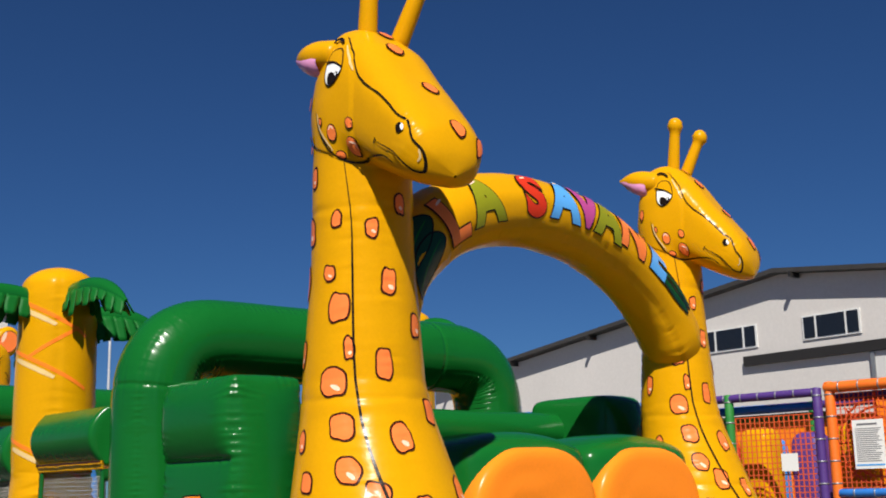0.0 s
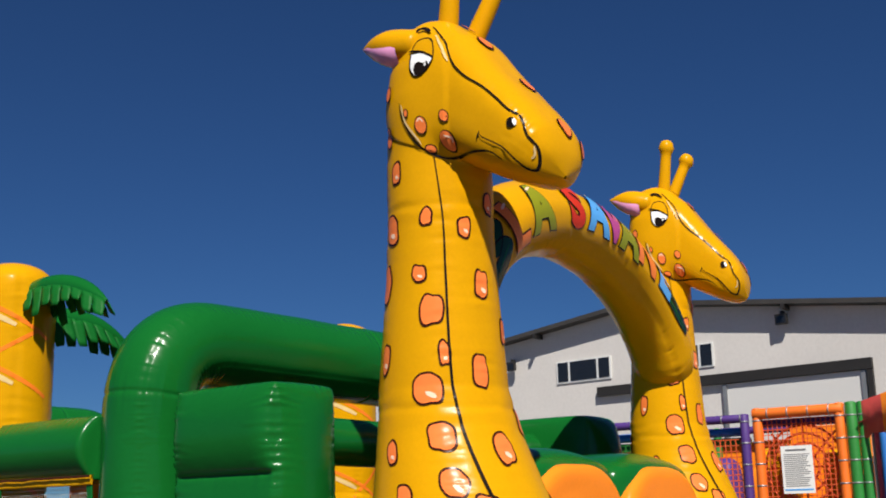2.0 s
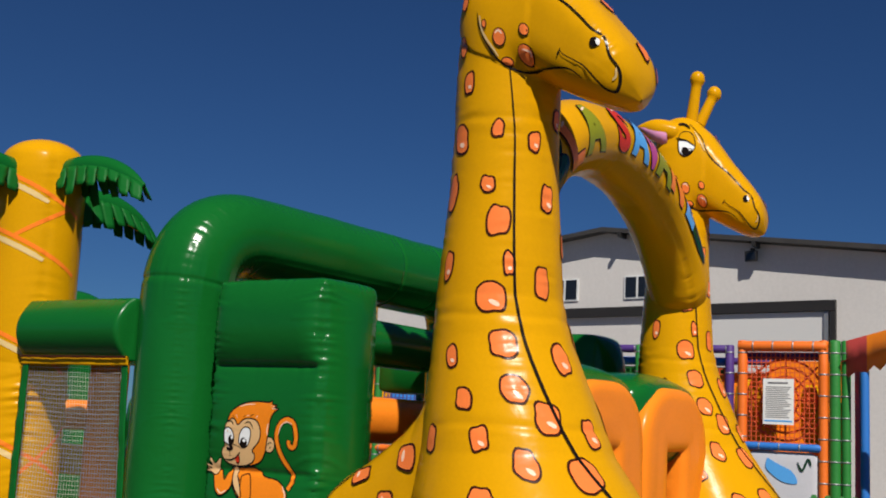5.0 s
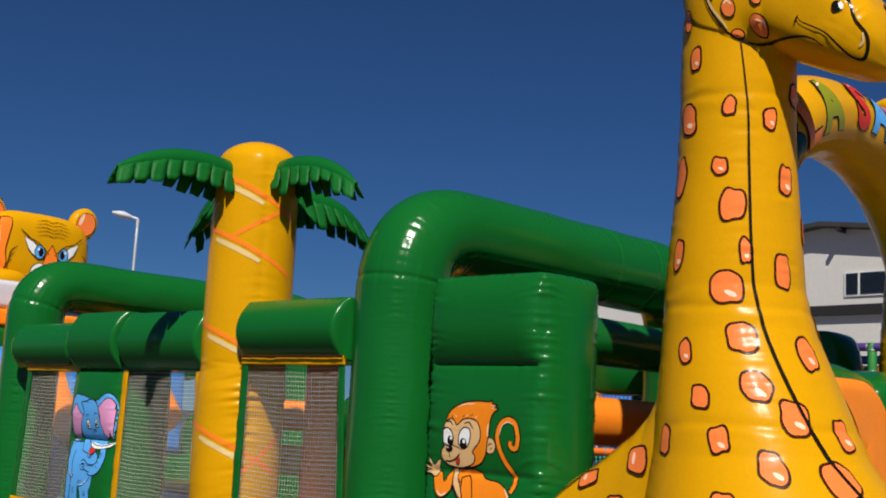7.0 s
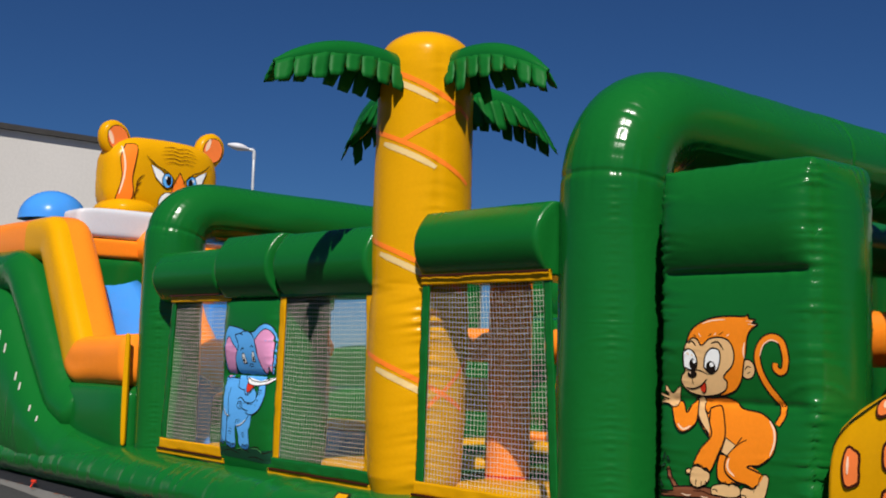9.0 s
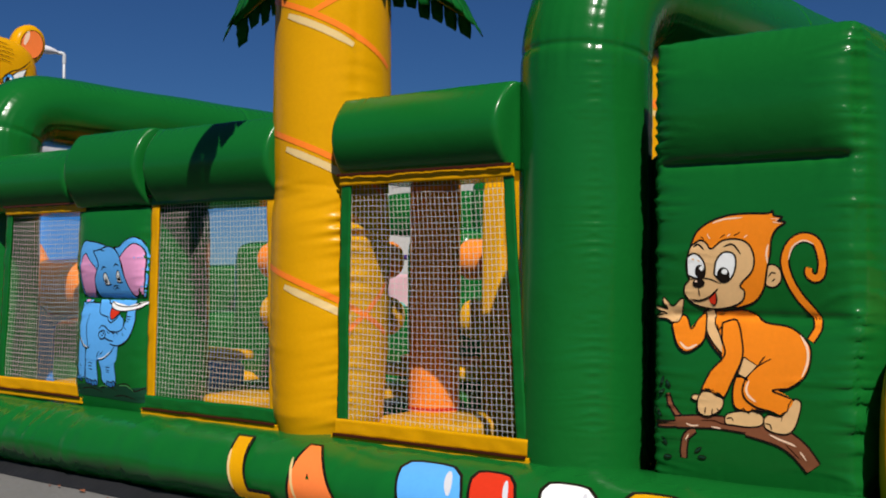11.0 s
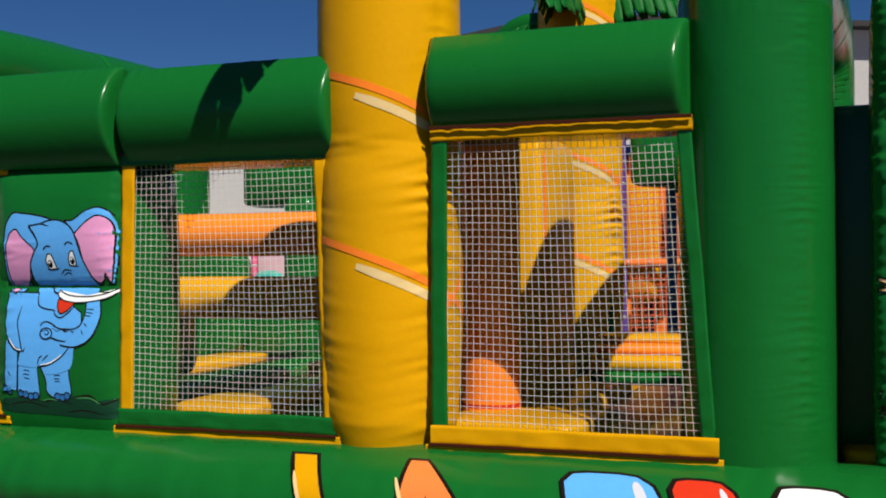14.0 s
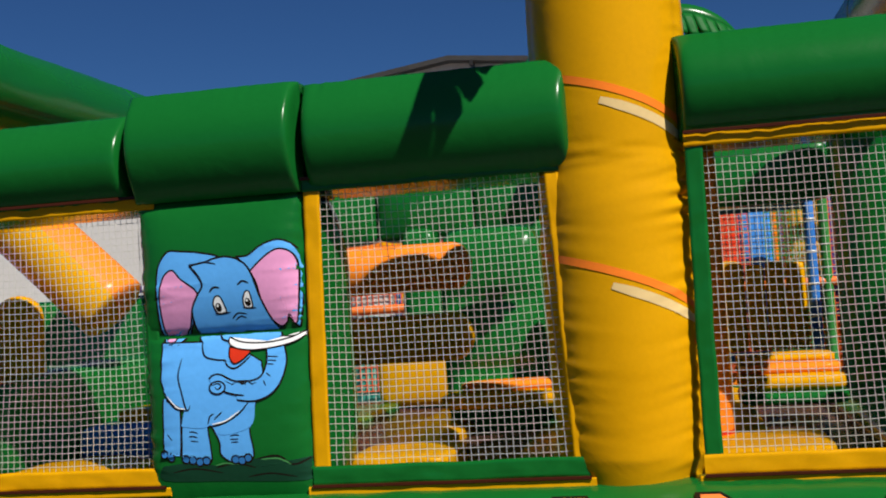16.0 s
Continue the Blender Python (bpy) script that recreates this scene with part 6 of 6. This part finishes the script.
        blob(acc, S, n0 + sg * 0.15, 3.24, 0.12, 0.13, EYEWHITE, sg * 0.4, 0.010)
    outlined(acc, S, [(n0, 3.64), (n0 + 0.09, 3.46), (n0 + 0.11, 3.30), (n0, 3.24), (n0 - 0.11, 3.30), (n0 - 0.09, 3.46)], STRIPE, off=0.012)
    blob(acc, S, n0, 3.27, 0.07, 0.05, PINK, 0, 0.018)
    for k in range(5):
        w = 0.26 - 0.025 * abs(k - 2)
        stroke(acc, S, [(n0 - w, 3.74 + 0.05 * k), (n0 - w * 0.4, 3.765 + 0.05 * k), (n0, 3.745 + 0.05 * k), (n0 + w * 0.4, 3.765 + 0.05 * k), (n0 + w, 3.74 + 0.05 * k)], 0.008, BROWN_INK_AND_SHADE, 0.006)
    outlined(acc, S, [(1.27, 3.93), (1.40, 3.92), (1.37, 3.7), (1.34, 3.5), (1.36, 3.3), (1.28, 3.12), (1.17, 3.2), (1.22, 3.5), (1.20, 3.75)], STRIPE, off=0.006, width=0.010)
    stroke(acc, S, [(1.22, 3.9), (1.25, 3.6), (1.20, 3.3)], 0.02, SPOT_LIGHT, 0.012)
    single("tiger_statue", acc, "yellow inflatable tiger head statue on the slide top", "statue")


# ---- surroundings ----
def W(x, d, z):
    """A point of the warehouse front: x along it, d metres behind its face."""
    return Vector((x, 25 - 0.14 * (x + 4) + d, z))


def slab(acc, pts, d0, d1, m):
    """A flat piece of the warehouse front between two depths."""
    acc.poly([W(x, d0, z) for x, z in pts], m)
    acc.poly([W(x, d1, z) for x, z in reversed(pts)], m)
    for (a, b), (c, d) in zip(pts, [*pts[1:], pts[0]]):
        acc.poly([W(a, d0, b), W(a, d1, b), W(c, d1, d), W(c, d0, d)], m)


def rect(x0, z0, x1, z1):
    return [(x0, z0), (x1, z0), (x1, z1), (x0, z1)]


def build_warehouse():
    wh = thing("warehouse_building", "pale grey rendered warehouse with low dark gable roof", "building", at=(2.126, -1.670, 0.492))
    wh.rotation_euler, wh.scale = (0, 0, 0.0366), (0.791, 0.830, 0.799)
    x0, x1, pk = -24.0, 14.0, (-6.8, 7.40)
    zl, zr = 7.40 - 0.112 * 17.2, 7.40 - 0.130 * 20.8
    acc = Acc()
    slab(acc, [(x0, -0.65), (x1, -0.65), (x1, zr), pk, (x0, zl)], 0.0, 12.0, RENDER)
    part("wall", acc, wh, smooth=False)
    acc = Acc()
    slab(acc, [(x0 - 0.4, zl), pk, (x1 + 0.4, zr), (x1 + 0.4, zr + 0.13), (pk[0], pk[1] + 0.13), (x0 - 0.4, zl + 0.13)], -0.40, 12.2, ROOFM)
    roof = part("roof", acc, wh, "dark metal roof edge", smooth=False)
    for k in range(9):
        x = x0 + 1.0 + k * 4.2
        z = 7.40 - (0.112 * (pk[0] - x) if x < pk[0] else 0.130 * (x - pk[0]))
        acc = Acc()
        slab(acc, rect(x, z - 0.14, x + 0.09, z - 0.005), -0.50, -0.01, DARKMETAL)
        part("bracket", acc, roof, smooth=False)
    for a, b in ((-9.80, -7.75), (-6.15, -4.28)):
        acc = Acc()
        slab(acc, rect(a, 5.40, b, 6.08), -0.04, -0.003, FRAMEW)
        win = part("window", acc, wh, "white-framed strip window with dark panes", smooth=False)
        w = b - a
        for u, v in ((0.03, 0.22), (0.26, 0.74), (0.78, 0.97)):
            acc = Acc()
            slab(acc, rect(a + w * u, 5.45, a + w * v, 6.04), -0.055, -0.043, GLASS)
            part("pane", acc, win, "dark glass pane", smooth=False)
    acc = Acc()
    slab(acc, rect(-8.25, 4.88, 0.20, 5.16), -0.14, -0.004, DARKMETAL)
    part("sliding_rail", acc, wh, "dark sliding-door rail", smooth=False)
    acc = Acc()
    slab(acc, rect(-3.95, -0.6, -0.02, 4.86), -0.05, -0.004, PANELW)
    door = part("sliding_door", acc, wh, "pale sliding door panel", smooth=False)
    for a, b in ((-4.05, -3.93), (-0.12, 0.0)):
        acc = Acc()
        slab(acc, rect(a, -0.6, b, 4.86), -0.10, -0.053, GREYMETAL)
        part("door_frame", acc, door, "grey steel frame", smooth=False)
    acc = Acc()
    slab(acc, rect(0.05, -0.6, 0.20, 4.87), -0.13, -0.006, DARKMETAL)
    part("door_post", acc, wh, "dark steel post", smooth=False)
    for x, z in ((-2.1, 6.42), (-11.5, 6.12)):
        acc = Acc()
        slab(acc, rect(x - 0.17, z - 0.15, x + 0.17, z + 0.13), -0.27, -0.16, DARKMETAL)
        slab(acc, rect(x - 0.13, z - 0.11, x + 0.13, z + 0.07), -0.280, -0.272, GLASS)
        slab(acc, rect(x - 0.04, z - 0.02, x + 0.04, z + 0.22), -0.18, -0.01, DARKMETAL)
        part("floodlight", acc, wh, "black wall floodlight", smooth=False)
    far = thing("flat_roofed_building", "pale concrete flat-roofed building beyond the slide", "building")
    acc = Acc()
    acc.box((-46, -8, 0), (-28, 10.8, 7.75), RENDER)
    part("wall", acc, far, smooth=False)
    acc = Acc()
    acc.box((-46.2, -8.2, 7.754), (-27.85, 11.0, 7.92), ROOFM)
    part("roof_edge", acc, far, "dark roof edge", smooth=False)
    for k in range(4):
        acc = Acc()
        acc.box((-28.01, 8.9 + k * 0.9, 4.6), (-27.96, 9.5 + k * 0.9, 5.1), GLASS)
        part("window", acc, far, "dark small window", smooth=False)


def pole(acc, a, b, r, m, n=12, ties=None):
    tube(acc, [Vector(a).lerp(Vector(b), k / 8) for k in range(9)], r, m, n=n, ripple=0.002, cap0=0.3, cap1=0.3)
    if ties:
        a, b = Vector(a), Vector(b)
        d = (b - a).normalized()
        L = (b - a).length
        k = 0.2
        while k < L:
            c = a + d * k
            tube(acc, [c - d * 0.008, c + d * 0.008], r + 0.004, ties, n=n, ripple=0, cap0=0.05, cap1=0.05)
            k += 0.27


def plane_net(acc, x0, x1, z0, z1, y, cell, cord, m):
    nx, nz = max(1, round((x1 - x0) / cell)), max(1, round((z1 - z0) / cell))
    for k in range(nx + 1):
        x = x0 + (x1 - x0) * k / nx
        acc.box((x - cord / 2, y - cord / 2, z0), (x + cord / 2, y + cord / 2, z1), m)
    for k in range(nz + 1):
        z = z0 + (z1 - z0) * k / nz
        acc.box((x0, y - cord / 2, z - cord / 2), (x1, y + cord / 2, z + cord / 2), m)


FOOT = -0.184


def set_in_yard(root):
    root.location, root.rotation_euler, root.scale = (1.144, -1.016, 0.170), (0, 0, 0.0394), (0.882, 0.937, 0.926)


def build_playground():
    y = 9.6
    tie = GREYMETAL
    # long frame with purple and blue foam rails
    pf = thing("playground_frame", "soft-play frame with purple, blue and green padded rails", "play frame")
    set_in_yard(pf)
    for x, m in ((-5.2, FOAM_B), (-3.2, FOAM_G), (-1.3, FOAM_P), (-0.40, FOAM_B), (1.35, FOAM_G), (2.68, FOAM_P)):
        acc = Acc()
        pole(acc, (x, y, FOOT), (x, y, 2.80), 0.062, m, ties=tie)
        part("padded_post", acc, pf)
        acc = Acc()
        pole(acc, (x, y + 2.2, FOOT), (x, y + 2.2, 2.80), 0.062, m)
        part("padded_post", acc, pf)
    for z, m, yy in ((2.76, FOAM_P, y), (2.60, FOAM_B, y + 0.12), (2.48, FOAM_G, y + 0.2), (2.76, FOAM_P, y + 2.2), (1.2, FOAM_O, y)):
        acc = Acc()
        pole(acc, (0.55, yy, z), (2.66, yy, z), 0.055, m, ties=tie if yy == y else None)
        part("padded_rail", acc, pf)
        acc = Acc()
        pole(acc, (-5.2, yy, z), (0.54, yy, z), 0.055, FOAM_B if m is FOAM_P else m, ties=tie if yy == y else None)
        part("padded_rail", acc, pf, "blue padded rail" if m is FOAM_P else "")
    for x0, x1, m in ((-5.1, -3.3, NETRED), (-3.1, -1.4, FOAM_P), (-1.2, 0.45, NETRED), (0.65, 1.28, FOAM_G), (1.42, 2.6, NETRED)):
        acc = Acc()
        plane_net(acc, x0, x1, 0.2, 2.5, y + 0.03, 0.075, 0.012, m)
        part("net", acc, pf, "coloured safety net", smooth=False)
    acc = Acc()
    pillow(acc, (-0.30, y - 0.10, 0.45), (0.32, y + 0.02, 1.50), YELLOW, bulge=(0.01, 0.02, 0.01), power=12, n=12)
    part("padded_board", acc, pf, "yellow padded board")
    # things inside the frame
    for k in range(16):
        x = -5.0 + k * 0.5
        acc = Acc()
        m = (ORANGE, YELLOW, RED, BLUE, YELLOW, FOAM_P, ORANGE, YELLOW)[k % 8]
        h = 0.9 + 0.5 * noise.noise(Vector((k * 2.1, 0, 5)))
        pillow(acc, (x, y + 0.7 + 0.5 * (k % 3), 1.2 - 0.5 * (k % 2)), (x + 0.45, y + 1.15 + 0.5 * (k % 3), 1.45 + h * 0.9), m, bulge=(0.03, 0.05, 0.05), n=10, seed=k)
        part("padded_obstacle", acc, pf)
    acc = Acc()
    acc.box((-5.2, y + 2.35, FOOT), (2.6, y + 2.4, 2.6), ORANGE)
    part("back_panel", acc, pf, "orange back panel", smooth=False)
    # orange panel with the notice
    pf = thing("climbing_panel", "orange padded frame with orange rope net and a white lower board", "play frame")
    set_in_yard(pf)
    x0, x1 = 2.86, 3.97
    for x, m, r in ((x0, FOAM_O, 0.065), (x1 - 0.02, FOAM_O, 0.065), (x1 + 0.13, FOAM_G, 0.075), (x1 + 0.27, FOAM_G, 0.06)):
        acc = Acc()
        pole(acc, (x, y, FOOT), (x, y, 2.86), r, m, n=14, ties=tie)
        part("padded_post", acc, pf)
    acc = Acc()
    pole(acc, (x0 - 0.04, y - 0.01, 2.80), (x1 + 0.02, y - 0.01, 2.80), 0.07, FOAM_O, n=14, ties=tie)
    part("padded_rail", acc, pf, "orange padded top rail")
    acc = Acc()
    pole(acc, (x0, y + 0.15, 2.68), (x1, y + 0.15, 2.68), 0.05, FOAM_P, n=12)
    part("padded_rail", acc, pf, "purple padded rail")
    acc = Acc()
    pole(acc, (x0 + 0.05, y - 0.02, 1.52), (x1 - 0.05, y - 0.02, 1.52), 0.05, FOAM_B, n=12, ties=tie)
    part("padded_rail", acc, pf, "blue padded rail")
    acc = Acc()
    plane_net(acc, x0 + 0.06, x1 - 0.08, 1.58, 2.72, y + 0.02, 0.065, 0.010, NETRED)
    part("net", acc, pf, "orange rope net", smooth=False)
    acc = Acc()
    for r in (0.18, 0.30, 0.42, 0.52):
        pts = [Vector((3.42 + r * math.cos(a * math.pi / 12), y + 0.10, 2.12 + r * math.sin(a * math.pi / 12))) for a in range(25)]
        tube(acc, pts, 0.016, NETRED, n=6, ripple=0)
    for a in range(8):
        d = Vector((math.cos(a * math.pi / 4), 0, math.sin(a * math.pi / 4)))
        c = Vector((3.42, y + 0.10, 2.12))
        tube(acc, [c + d * 0.05, c + d * 0.6], 0.014, NETRED, n=6, ripple=0)
    part("rope_web", acc, pf, "orange rope web")
    acc = Acc()
    pillow(acc, (x0 + 0.06, y - 0.02, 0.1), (x1 - 0.08, y + 0.06, 1.46), WHITE, bulge=(0, 0.01, 0), power=14, n=8)
    board = part("board", acc, pf, "white printed board")
    acc = Acc()
    S = lambda u, v, off: Vector((u, y - 0.034 - off, v))
    area(acc, S, [(3.22, 1.38), (3.38, 1.30), (3.55, 1.22), (3.62, 1.08), (3.45, 1.08), (3.30, 1.16), (3.20, 1.26)], SKYBLUE, 0.004)
    stroke(acc, S, [(3.62, 1.34), (3.68, 1.24), (3.76, 1.38), (3.80, 1.30)], 0.03, DARKGREEN, 0.004)
    part("board_print", acc, board, "blue and green printed shapes")
    acc = Acc()
    pillow(acc, (x0 + 0.02, y + 0.25, 1.2), (x0 + 0.3, y + 0.6, 2.4), YELLOW, n=10)
    pillow(acc, (3.55, y + 0.45, 1.6), (3.75, y + 0.6, 2.3), YELLOW, n=10)
    part("inner_pad", acc, pf, "yellow padded inner piece")
    acc = Acc()
    acc.box((x0, y + 1.2, 0.1), (x1, y + 1.25, 2.7), ORANGE)
    part("back_panel", acc, pf, "orange back panel", smooth=False)
    # the notice
    nt = thing("paper_notice", "white paper notice in a sleeve, hung on the orange frame", "notice")
    set_in_yard(nt)
    acc = Acc()
    acc.box((3.17, y - 0.075, 1.80), (3.58, y - 0.068, 2.38), PAPER)
    sheet = part("sheet", acc, nt, smooth=False)
    acc = Acc()
    for k in range(17):
        z = 2.27 - k * 0.024
        w = 0.34 - 0.05 * (k % 4 == 3) - 0.02 * (k % 3)
        acc.box((3.205, y - 0.0775, z), (3.205 + w, y - 0.0765, z + 0.009), PRINTGREY)
    acc.box((3.23, y - 0.0775, 2.315), (3.50, y - 0.0765, 2.338), PRINTGREY)
    acc.box((3.19, y - 0.0775, 1.835), (3.56, y - 0.0765, 1.855), SKYBLUE)
    part("printed_line", acc, nt, "grey bars of unreadable print", smooth=False, kind="stuff")
    nt = thing("paper_notice", "small white paper notice tied to the purple frame", "notice")
    set_in_yard(nt)
    acc = Acc()
    acc.box((2.10, y - 0.012, 1.80), (2.34, y - 0.005, 2.02), PAPER)
    part("sheet", acc, nt, smooth=False)
    # canopy stall
    cn = thing("canopy_stall", "play stall with red, orange and yellow cloth canopy on padded poles", "canopy")
    set_in_yard(cn)
    for x, yy, m, r in ((4.35, y + 0.2, FOAM_K, 0.05), (4.45, y + 0.1, FOAM_B, 0.06), (5.05, y + 0.5, FOAM_G, 0.05), (5.35, y + 0.6, FOAM_K, 0.05), (5.35, 8.6, YELLOW, 0.055), (7.2, 8.6, YELLOW, 0.055), (7.2, y + 1.4, YELLOW, 0.055), (4.95, y + 1.1, FOAM_G, 0.07), (5.25, y + 1.15, FOAM_K, 0.05), (6.2, y + 1.1, FOAM_B, 0.05)):
        acc = Acc()
        pole(acc, (x, yy, FOOT), (x, yy, 2.75), r, m, n=12)
        part("pole", acc, cn)
    acc = Acc()
    acc.grid(lambda i, j: (4.2 + 1.15 * i / 12, 9.6 - 1.0 * i / 12, (2.50, 2.86)[j] + 0.16 * i / 12 - (0.10 * abs(math.sin(i * 1.3)) if j == 0 else 0)), 12, 1, lambda i, j: TARP if i < 4 else ORANGE)
    acc.grid(lambda i, j: (5.35 + 1.9 * i / 12, 8.6 + 0.1 * i / 12, (2.62, 3.02)[j] - (0.06 * abs(math.sin(i * 1.3)) if j == 0 else 0)), 12, 1, lambda i, j: WHITE if i < 1 else (ORANGE, YELLOW, TARP)[i // 4])
    acc.grid(lambda i, j: (4.2 + 3.0 * i / 12, 9.5 + 1.2 * j / 4, 2.60 + 0.12 * math.sin(i)), 12, 4, TARP)
    acc.grid(lambda i, j: (4.6 + 2.6 * i / 26, y + 1.0, (2.12, 2.42)[j] - (0.07 * abs(math.sin(i * 0.9)) if j == 0 else 0)), 26, 1, lambda i, j: (BLUE, YELLOW)[(i // 3) % 2])
    cl = part("cloth", acc, cn, "red, orange and yellow cloth canopy")
    cl.modifiers.new("thick", 'SOLIDIFY').thickness = 0.01
    acc = Acc()
    plane_net(acc, 4.5, 7.1, 0.2, 2.5, y + 1.2, 0.06, 0.006, GREYMETAL)
    acc.box((4.6, y + 1.30, 0.1), (7.3, y + 1.31, 2.6), GREYMETAL)
    part("net", acc, cn, "grey-blue net curtain", smooth=False)
    # picket fence
    fn = thing("picket_fence", "low green painted picket fence", "fence")
    set_in_yard(fn)
    for z in (0.72, 0.30):
        acc = Acc()
        acc.box((3.95, 8.80, z), (8.0, 8.83, z + 0.08), PICKET)
        part("rail", acc, fn, smooth=False)
    for k in range(24):
        x = 4.0 + k * 0.165
        acc = Acc()
        pts = [(x, FOOT), (x + 0.085, FOOT), (x + 0.085, 0.94), (x + 0.065, 0.985), (x + 0.02, 0.985), (x, 0.94)]
        acc.poly([(a, 8.775, b) for a, b in pts], PICKET)
        acc.poly([(a, 8.797, b) for a, b in reversed(pts)], PICKET)
        for (a, b), (c, d) in zip(pts, [*pts[1:], pts[0]]):
            acc.poly([(a, 8.775, b), (a, 8.797, b), (c, 8.797, d), (c, 8.775, d)], PICKET)
        part("picket", acc, fn, smooth=False)


def build_play_board():
    pb = thing("play_board", "yellow padded board in a blue padded frame, beyond the castle", "play board")
    y = 5.02
    for x in (0.70, 1.50):
        acc = Acc()
        pole(acc, (x, y, 0), (x, y, 1.98), 0.045, FOAM_B, ties=STEEL)
        part("padded_post", acc, pb, "blue padded post")
    for z in (0.70, 1.95):
        acc = Acc()
        pole(acc, (0.70, y, z), (1.50, y, z), 0.04, FOAM_B, ties=STEEL)
        part("padded_rail", acc, pb, "blue padded rail")
    for k in range(4):
        acc = Acc()
        pillow(acc, (0.78 + 0.165 * k, y - 0.05, 0.76), (0.94 + 0.165 * k, y + 0.03, 1.48 - 0.02 * (k % 2)), YELLOW, bulge=(0.0, 0.02, 0.01), power=10, n=10, seed=k)
        part("padded_slat", acc, pb)
    acc = Acc()
    plane_net(acc, 0.76, 1.46, 1.50, 1.92, y, 0.05, 0.006, NETMAT)
    part("net", acc, pb, "pale net above the board", smooth=False)


def build_play_fence():
    """Pastel padded boards between blue and white posts, beyond the far side of the castle."""
    pf = thing("play_fence", "pale pink padded fence with teal cushions and blue posts", "play fence")
    y, x0, step = 8.4, -6.6, 0.62
    for k in range(8):
        x = x0 + step * k
        acc = Acc()
        pillow(acc, (x + 0.05, y - 0.05, 0.05), (x + step - 0.05, y + 0.05, 1.46 + 0.05 * (k % 3)), (FOAM_PALE, PANELW, FOAM_PALE, FOAM_P)[k % 4], bulge=(0.0, 0.03, 0.01), power=10, n=10, seed=k)
        part("padded_board", acc, pf)
        acc = Acc()
        pole(acc, (x, y, 0), (x, y, 1.86), 0.045, (FOAM_B, PANELW, FOAM_K)[k % 3], ties=STEEL)
        part("padded_post", acc, pf)
        acc = Acc()
        pillow(acc, (x + 0.08, y - 0.32, 0.02), (x + step - 0.06, y - 0.06, 1.02 + 0.14 * ((k * 2) % 3)), FOAM_T, bulge=(0.02, 0.03, 0.05), power=4, n=12, seed=k + 4)
        part("cushion", acc, pf, "teal cushion")
    acc = Acc()
    pole(acc, (x0, y, 1.72), (x0 + step * 7, y, 1.72), 0.04, FOAM_P, ties=STEEL)
    part("padded_rail", acc, pf, "purple padded rail")


def build_street_lamp():
    lamp = thing("street_lamp", "grey street lamp with a single curved head", "street lamp")
    acc = Acc()
    pole(acc, (-14.2, 7.75, 0), (-14.2, 7.75, 5.45), 0.028, STEEL, n=12)
    part("post", acc, lamp)
    acc = Acc()
    tube(acc, rounded_path([(-14.2, 7.75, 5.40), (-14.2, 7.75, 5.58), (-14.30, 7.58, 5.60)], 0.06, 0.03), 0.035, STEEL, n=10)
    part("arm", acc, lamp)
    acc = Acc()
    p = [Vector((-14.26 - 0.22 * k / 10, 7.64 - 0.34 * k / 10, 5.60 + 0.07 * k / 10)) for k in range(11)]
    tube(acc, p, lambda s, L: 0.05 + 0.08 * math.sin(math.pi * min(1, s / L)), WHITE, n=16, squash=0.6)
    part("head", acc, lamp, "white lamp head")


build_ground()
build_dry_leaves()
castle, castle_blocks = build_castle()
build_monkey_print(castle, castle_blocks["monkey"])
build_elephant_print(castle, castle_blocks["elephant"])
build_base_letters(castle)
build_palm((0.135, 0.245), "yellow inflatable palm tree with green fronds on the castle wall")
build_palm((0.04, 4.45), "yellow inflatable palm tree on the far castle wall", 0.8)
build_giraffe()
arch_thing, arch_points = build_entrance_arch()
build_arch_letters(arch_thing, arch_points)
build_slide()
build_warehouse()
build_playground()
build_play_board()
build_play_fence()
build_street_lamp()
